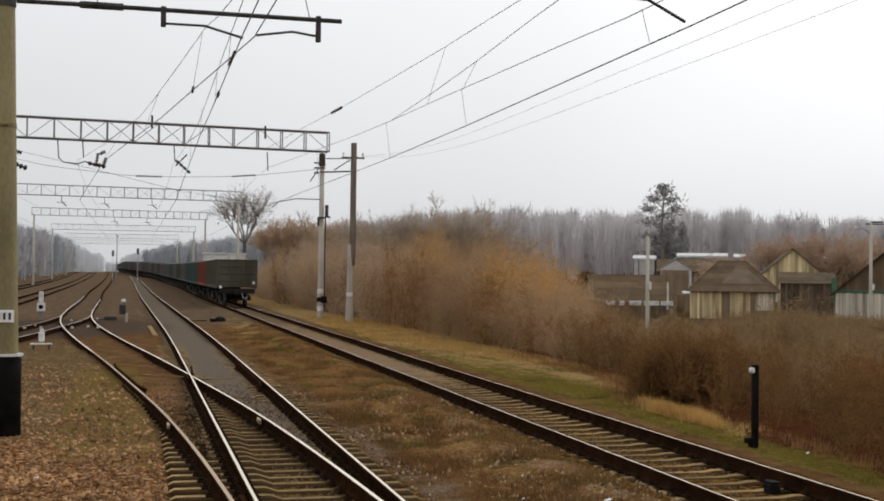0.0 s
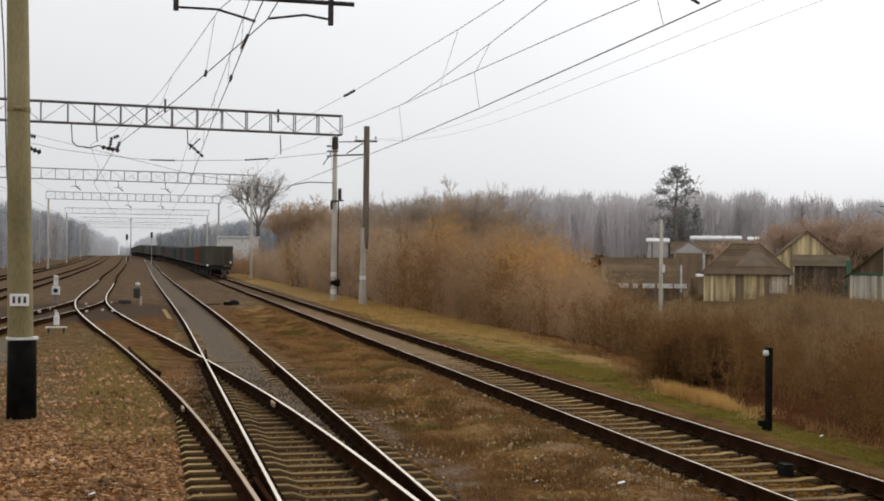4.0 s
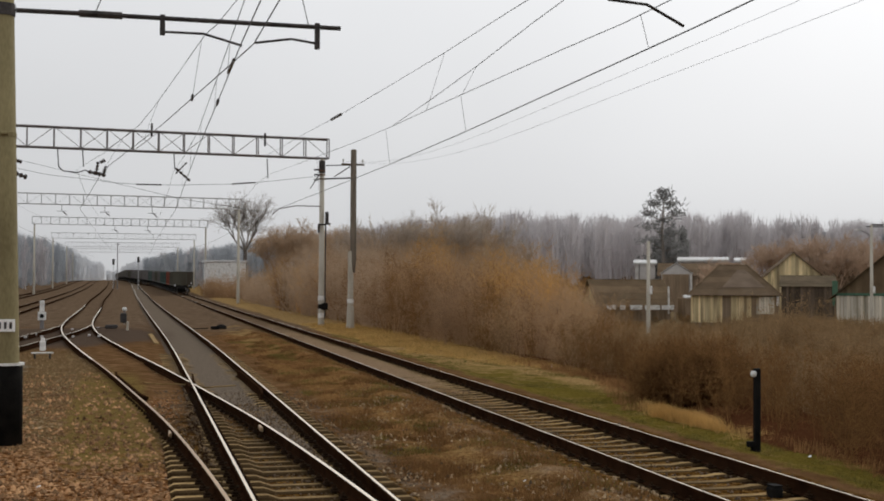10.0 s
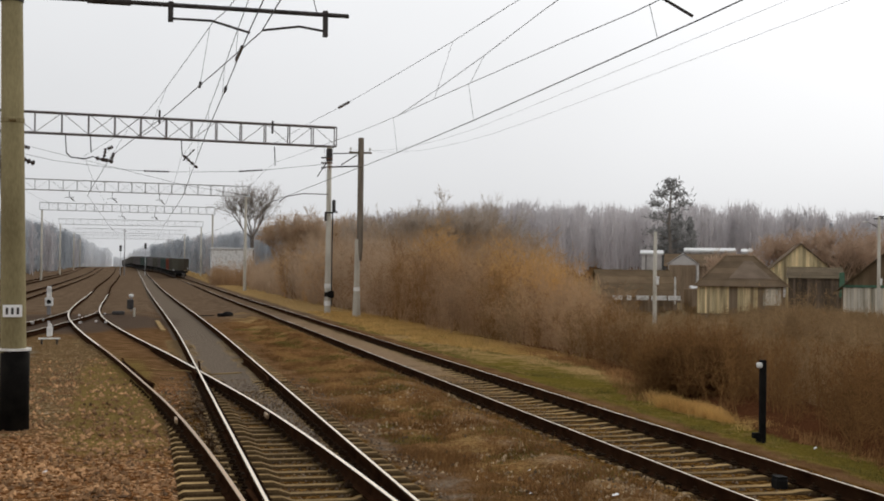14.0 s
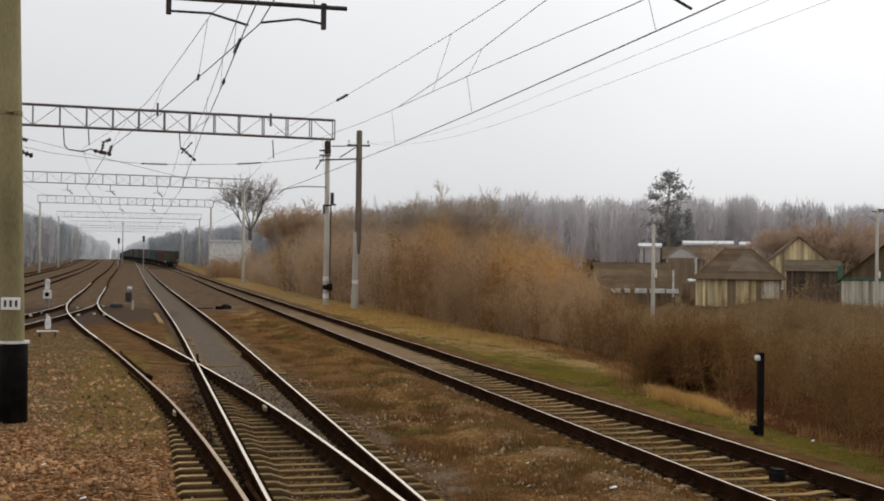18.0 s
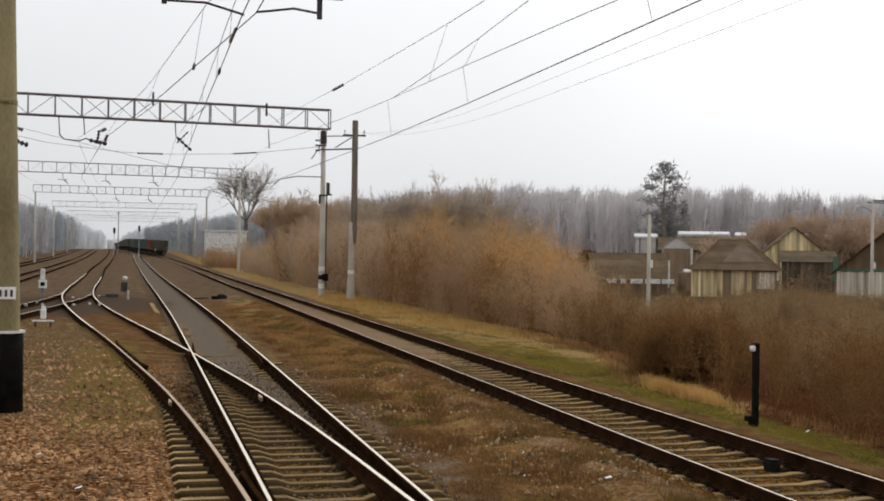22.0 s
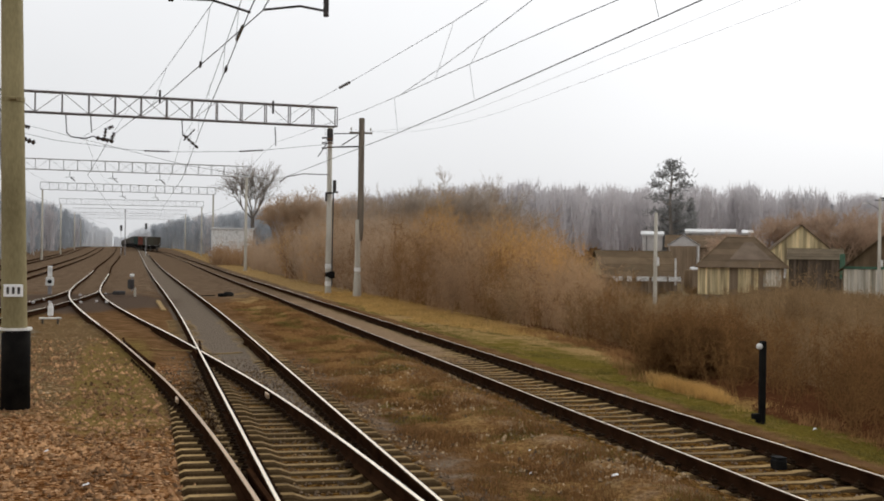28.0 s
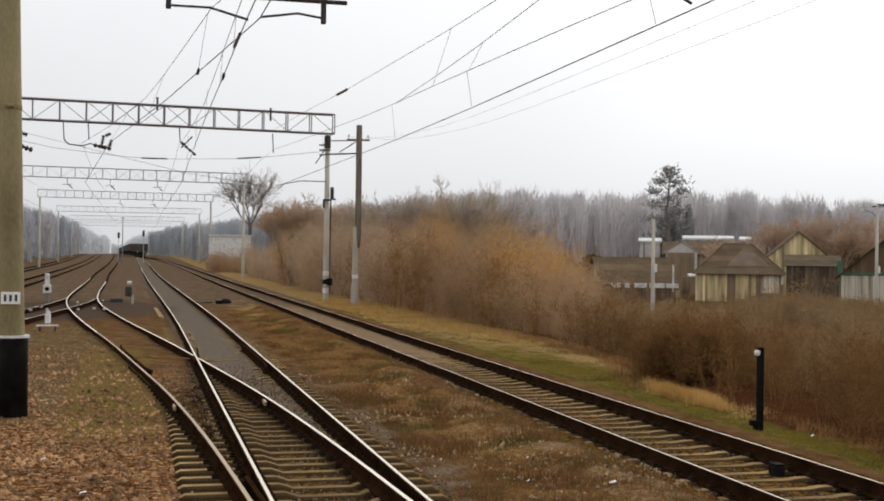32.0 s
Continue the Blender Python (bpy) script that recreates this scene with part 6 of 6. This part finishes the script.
    # white-roofed long buildings behind
    for x, y, w, ww in ((68.4, 140, 5.9, 1.0), (59.8, 138, 2.4, 0.9), (74.6, 142, 1.2, 0.6), (83.6, 140, 4.6, 1.3)):
        z = gz(x, y)
        k = thing("long_building", (x, y, z), "long low building with a white sheet roof", "building", "white-roofed buildings", turn=facing(x, y))
        hgt = (5.35 if x > 62 else 4.9) - z
        part("wall", Mesh().box((0, 1.6, hgt / 2 - 0.2), (w, 3.2, hgt + 0.2), 0.03), "white_wall", k)
        part("roof", slab([(-w / 2 - 0.2, -0.25, hgt - 0.05), (w / 2 + 0.2, -0.25, hgt - 0.05), (w / 2 + 0.2, 3.5, hgt + 0.35), (-w / 2 - 0.2, 3.5, hgt + 0.35)], 0.22), "white_roof", k)
        for i in range(int(w / 1.3)):
            part("pillar", Mesh().box((-w / 2 + 0.5 + i * 1.3, -0.06, hgt / 2), (0.14, 0.1, hgt - 0.1), 0.02), "steel_grey", k)
    for x, y, w in ((63.5, 131.0, 9.0), (79.5, 131.0, 9.5)):
        gable_house("low_shed", x, y, w, 5, 2.0 + 3.4 - gz(x, y) - 2.0, 4.75 - gz(x, y), "low brown-roofed shed among the gardens", "plank_dark", "roof", "x", turn=facing(x, y), over=0.3)
    # scrap of white sheet beside the barn
    single("tarpaulin", slab([(51.3, 108.8, gz(52, 109) + 2.1), (53.2, 108.6, gz(52, 109) + 2.35), (53.3, 109.6, gz(52, 109) + 2.6), (51.5, 109.8, gz(52, 109) + 2.3)], 0.12), "white_roof", "crumpled white sheet on a lean-to", "sheet")
    single("lean_to", Mesh().box((52.3, 109.4, gz(52, 109) + 1.0), (2.2, 1.8, 2.1), 0.04), "plank_dark", "dark lean-to under a white sheet", "shed")
    # village lamp posts
    for x, y, h, lab in ((30.55, 70.0, 5.0, "pale concrete street pole standing in scrub"), (52.65, 80.0, 6.8, "pale concrete lamp post with a curved arm")):
        z = gz(x, y)
        p = thing("street_pole", (x, y, z), lab, "pole")
        part("shaft", Mesh().lathe([(-0.4, 0.14), (0, 0.14), (h - z, 0.1)], sides=10), "pale_concrete", p, "", True)
        part("box", Mesh().box((0.1, -0.14, 2.0 - z), (0.16, 0.16, 0.5), 0.02), "white_paint", p)
        if h > 6:
            part("lamp_arm", Mesh().tube([(0, 0, h - z - 0.9), (-0.4, 0, h - z - 0.62), (-1.0, 0, h - z - 0.4)], 0.03, 6), "steel_grey", p)
            part("lamp_head", Mesh().box((-1.15, 0, h - z - 0.4), (0.5, 0.16, 0.09), 0.03), "white_paint", p)
            part("crossarm", Mesh().box((0.3, 0, h - z - 0.15), (1.5, 0.09, 0.09), 0.02).box((0.5, 0, h - z + 0.0), (0.9, 0.2, 0.12), 0.02), "steel_dark", p)
    # white shed beside the far gantry
    x, y = 13.2, 190.0
    k = thing("white_shed", (x, y, gz(x, y)), "whitewashed trackside shed with a flat pale roof", "building")
    part("wall", Mesh().box((0, 2, 2.6), (6.2, 4, 5.4), 0.03), "white_paint", k)
    part("roof", Mesh().box((0, 2, 5.4), (6.5, 4.3, 0.3), 0.03), "white_roof", k)
    # a roof or two inside the thicket
    for x, y, w in ((35.2, 126, 1.3), (37.0, 128, 1.6)):
        gable_house("hidden_shed", x, y, w, 3, 6.9, 7.9, "pale shed roof half hidden by bare trees", "plank", "plank", "x", over=0.2, rows=2)


# ---- the car on the village road ----
CAR = []


def make_car():
    """A small saloon, its front towards -y."""
    c = thing("car", (road_x(117), 117, gz(road_x(117), 117)), "dusty beige saloon car driving along the dirt road", "car")
    CAR.append(c)
    outline = [(-2.0, 0.3), (-2.08, 0.45), (-2.05, 0.66), (-1.85, 0.78), (-0.85, 0.9), (1.35, 0.93), (1.98, 0.88), (2.05, 0.6), (2.02, 0.32)]
    k = len(outline)
    body = Mesh()
    rings = [(-0.82, 0.97), (-0.76, 1.0), (0.76, 1.0), (0.82, 0.97)]
    pts = [(x, y * f, 0.6 + (z - 0.6) * f) for x, f in rings for y, z in outline]
    faces = [(r * k + i, r * k + (i + 1) % k, (r + 1) * k + (i + 1) % k, (r + 1) * k + i) for r in range(3) for i in range(k)]
    body.add(pts, faces + [tuple(range(k))[::-1], tuple(range(3 * k, 4 * k))])
    part("body", body, "car_paint", c)
    lower = [(-0.73, -0.95, 0.88), (0.73, -0.95, 0.88), (0.73, 1.45, 0.91), (-0.73, 1.45, 0.91)]
    upper = [(-0.58, -0.25, 1.36), (0.58, -0.25, 1.36), (0.58, 0.95, 1.38), (-0.58, 0.95, 1.38)]
    part("window_band", Mesh().add(lower + upper, [(0, 1, 5, 4), (1, 2, 6, 5), (2, 3, 7, 6), (3, 0, 4, 7), (4, 5, 6, 7)]), "glass", c, "dark window glass")
    part("roof", Mesh().box((0, 0.35, 1.39), (1.22, 1.3, 0.06), 0.02), "car_paint", c)
    for s in (-1, 1):
        part("pillar", Mesh().tube([(s * 0.73, -0.95, 0.89), (s * 0.585, -0.25, 1.37)], 0.035, 6), "car_paint", c)
        part("pillar", Mesh().tube([(s * 0.73, 1.45, 0.92), (s * 0.585, 0.95, 1.39)], 0.045, 6), "car_paint", c)
        part("headlight", Mesh().box((s * 0.6, -2.06, 0.64), (0.26, 0.06, 0.15), 0.03), "lamp_glass", c, "clear headlight")
        for y in (-1.25, 1.25):
            w = part("wheel", Mesh().lathe([(-0.09, 0.16), (-0.09, 0.27), (-0.06, 0.3), (0.06, 0.3), (0.09, 0.27), (0.09, 0.16)], (s * 0.74, y, 0.3), 16, "x"), "black_paint", c)
            part("hub", Mesh().lathe([(-0.085, 0.17), (0.085, 0.17)], (s * 0.74, y, 0.3), 12, "x"), "steel_grey", w)
    for y in (-2.08, 2.06):
        part("bumper", Mesh().box((0, y, 0.42), (1.6, 0.12, 0.14), 0.04), "steel_dark", c)
    part("number_plate", Mesh().box((0, -2.15, 0.42), (0.5, 0.02, 0.1), 0.005), "white_paint", c)


def car_pose(y):
    x = road_x(y)
    return pose(x, y, gz(x, y) + 0.05, 0, 0, 2.9)


# ---- small things by the tracks ----
def make_small_things():
    p = thing("marker_post", (9.69, 17.9, gz(9.69, 17.9)), "black trackside post with a white cap and a foot bracket", "post")
    part("post", Mesh().box((0, 0, 0.65), (0.1, 0.09, 1.4), 0.012), "black_paint", p)
    part("cap", Mesh().lathe([(1.22, 0.03), (1.24, 0.048), (1.29, 0.048), (1.31, 0.03)], (-0.075, -0.03, 0), 10), "white_paint", p, "small white cap", True)
    part("foot_bracket", Mesh().box((-0.1, 0, 0.14), (0.14, 0.1, 0.09), 0.01).box((-0.06, 0, 0.05), (0.08, 0.08, 0.14), 0.01), "black_paint", p)
    # dwarf signals
    x, y = -4.99, 70.0
    s = thing("dwarf_signal", (x, y, gz(x, y)), "white dwarf signal on a square box", "signal")
    part("base_box", Mesh().box((0, 0, 0.72), (0.42, 0.3, 0.46), 0.03), "white_paint", s)
    part("stand", Mesh().box((0, 0, 0.25), (0.2, 0.2, 0.5), 0.02), "steel_grey", s)
    part("port", Mesh().lathe([(-0.17, 0.12), (-0.14, 0.12)], (0, 0, 0.72), 12, "y"), "black_paint", s)
    part("head", Mesh().box((0, 0, 1.26), (0.24, 0.2, 0.6), 0.04), "white_paint", s)
    x, y = -3.1, 44.0
    s = thing("switch_stand", (x, y, gz(x, y)), "small white switch lamp on a plank", "switch stand")
    part("lamp", Mesh().box((0, 0, 0.44), (0.19, 0.15, 0.34), 0.03).box((0, 0, 0.66), (0.13, 0.12, 0.1), 0.02), "white_paint", s)
    part("plank", Mesh().box((0, -0.1, 0.2), (0.72, 0.16, 0.05), 0.01), "white_paint", s, "white plank")
    for x in (-0.25, 0.25):
        part("leg", Mesh().box((x, -0.1, 0.08), (0.06, 0.1, 0.22)), "steel_dark", s)
    x, y = -0.6, 66.0
    s = thing("dwarf_signal", (x, y, gz(x, y)), "dark dwarf signal with a white cap beside a point machine", "signal")
    part("stand", Mesh().box((0.16, 0, 0.22), (0.12, 0.2, 0.5), 0.03), "pale_concrete", s)
    part("head", Mesh().box((-0.05, 0, 0.66), (0.34, 0.24, 0.5), 0.04), "steel_dark", s)
    part("cap", Mesh().lathe([(1.02, 0.07), (1.05, 0.12), (1.17, 0.12), (1.2, 0.06)], sides=12), "white_paint", s, "white cap", True)
    part("mast", Mesh().tube([(0, 0, 0.3), (0, 0, 1.05)], 0.04, 8), "steel_grey", s)
    m = thing("point_machine", (-1.25, 66.0, gz(-1.25, 66)), "low dark point machine beside the turnout", "point machine")
    part("housing", Mesh().box((0, 0, 0.2), (0.65, 0.4, 0.2), 0.05), "steel_dark", m)
    part("rod", Mesh().tube([(-0.3, 0, 0.15), (-1.0, 0, 0.12)], 0.025, 6), "steel_dark", m)
    c = thing("choke_box", (4.35, 67.0, gz(4.35, 67)), "low dark iron track transformer box", "track box")
    part("case", Mesh().lathe([(0, 0.3), (0.18, 0.29), (0.27, 0.18), (0.29, 0.08)], (0.1, 0, 0), 16), "black_paint", c, "", True)
    part("terminal_case", Mesh().box((-0.3, 0, 0.1), (0.32, 0.3, 0.18), 0.05), "black_paint", c)
    part("cable", Mesh().tube([(-0.6, 0, 0.08), (-1.2, 0.2, 0.05), (-1.5, 0.2, 0.05)], 0.03, 6), "black_paint", c)
    b = thing("rail_contact_box", (7.68, 14.1, -0.06), "dark box between siding rails", "track box")
    part("case", Mesh().box((0.2, 0, -0.12), (0.16, 0.2, 0.2), 0.03), "black_paint", b)
    part("lid", Mesh().box((0.2, 0, -0.013), (0.14, 0.18, 0.02), 0.005), "black_paint", b)
    # white-painted switch parts round the left turnout
    for k, (x, y) in enumerate(((-4.75, 57.0), (-4.1, 57.6), (-4.55, 60), (-3.25, 57.5), (-3.2, 66), (-1.95, 67), (-2.75, 57.5), (-2.1, 58.6), (-1.6, 56.5))):
        single("switch_rod_cover", Mesh().box((0, 0, 0.1), (0.13, 0.13, 0.1), 0.03), "white_wall", "small whitewashed switch rod cover", "track fitting", "whitewashed switch covers", at=(x, y, gz(x, y) + 0.05))
    single("rail_joint_bar", Mesh().box((0, 0, -0.075), (0.05, 0.42, 0.08), 0.01), "rail_dull", "tan rusty joint bar on the turnout rail", "track fitting", "rail joints", at=(turnout_axis(21.5) + GAUGE - 0.055, 21.5, 0))
    single("rail_joint_bar", Mesh().box((0, 0, -0.075), (0.05, 0.42, 0.08), 0.01), "rail_dull", "tan rusty joint bar on the turnout rail", "track fitting", "rail joints", at=(turnout_axis(21.0) - GAUGE - 0.055, 21.0, 0))
    single("cable_trough_lid", Mesh().box((0, 0, 0), (0.2, 9.0, 0.08), 0.02), "sleeper", "pale concrete trough lid lying along the rail", "slab", at=(0.76, 57.0, gz(0.76, 57) + 0.03), turn=1.0)
    single("bonding_cable", Mesh().tube([(0.2, 31.2, gz(0.2, 31.2) + 0.03), (0.55, 31.5, gz(0.55, 31.5) + 0.03), (1.1, 31.5, gz(1.1, 31.5) + 0.02), (1.7, 31.2, gz(1.7, 31.2) + 0.02), (2.46, 31.5, gz(2.46, 31.5) + 0.03)], 0.016, 6), "sleeper", "pale bonding cable lying across the track", "cable")
    # far colour-light signals
    for x, y, z0, z1 in ((-4.7, 262.0, 1.5, 6.7), (0.3, 262.0, 1.5, 7.2)):
        s = thing("colour_light_signal", (x, y, gz(x, y)), "black colour-light signal on a thin mast", "signal", "far signals")
        g = gz(x, y)
        part("mast", Mesh().tube([(0, 0, 0), (0, 0, z1 - g)], 0.055, 8), "steel_pale", s)
        part("head", Mesh().box((0, -0.15, z1 - g - 0.5), (0.46, 0.2, 1.2), 0.1), "steel_dark", s)
    r = thing("radio_mast", (-3.95, 265.0, gz(-3.95, 265)), "slim grey steel mast with a short crossarm", "mast")
    part("shaft", Mesh().lathe([(-0.3, 0.13), (0, 0.12), (9.7, 0.075), (9.72, 0.05)], sides=10), "steel_grey", r, "", True)
    part("crossarm", Mesh().tube([(-0.45, 0, 9.3), (0.45, 0, 9.3)], 0.05, 6), "steel_grey", r)
    # litter
    for x, y, w in ((5.4, 13.47, 0.05), (4.6, 14.2, 0.018), (5.1, 15.8, 0.018), (-0.6, 14.2, 0.04), (-1.6, 13.0, 0.03), (-1.2, 16.6, 0.03), (-2.4, 13.6, 0.035), (13.0, 37.5, 0.07), (10.1, 17.0, 0.03)):
        single("litter", Mesh().add([(-w, -w * 0.6, 0), (w, -w * 0.5, 0.02), (w * 0.8, w * 0.6, 0.03), (-w * 0.7, w * 0.5, 0.01), (0, 0, w * 0.5)], [(0, 1, 4), (1, 2, 4), (2, 3, 4), (3, 0, 4), (3, 2, 1, 0)]), "litter", "crumpled scrap of white litter", "litter", "litter by the tracks", at=(x, y, gz(x, y) + 0.03))


def motions():
    """The train rolls away along the siding for the whole clip; a car passes below the houses at its end."""
    walk(CAR[0], [(t, car_pose(y)) for t, y in ((0.0, 117.0), (25.0, 117.0), (26.0, 115.0), (27.0, 110.5), (28.0, 104.0), (29.0, 96.0), (30.0, 86.5), (30.5, 81.3), (31.0, 75.6), (31.5, 69.8), (32.0, 64.0))])
    for k, w in enumerate(TRAIN):
        walk(w, [(t, wagon_pose(tail_at(t) + WAGON * (k + 0.5))) for t in (0.0, 1.0, 2.5, 4.0, 6.0, 7.5, 9.0, 11.0, 13.0, 16.0, 19.0, 21.0, 23.0, 25.5, 28.0, 30.0, 32.0)])


make_ground()
make_overhead()
make_train()
make_road()
make_thicket()
make_grass()
make_stones()
make_woods()
make_village()
make_car()
make_small_things()
make_tracks()
motions()
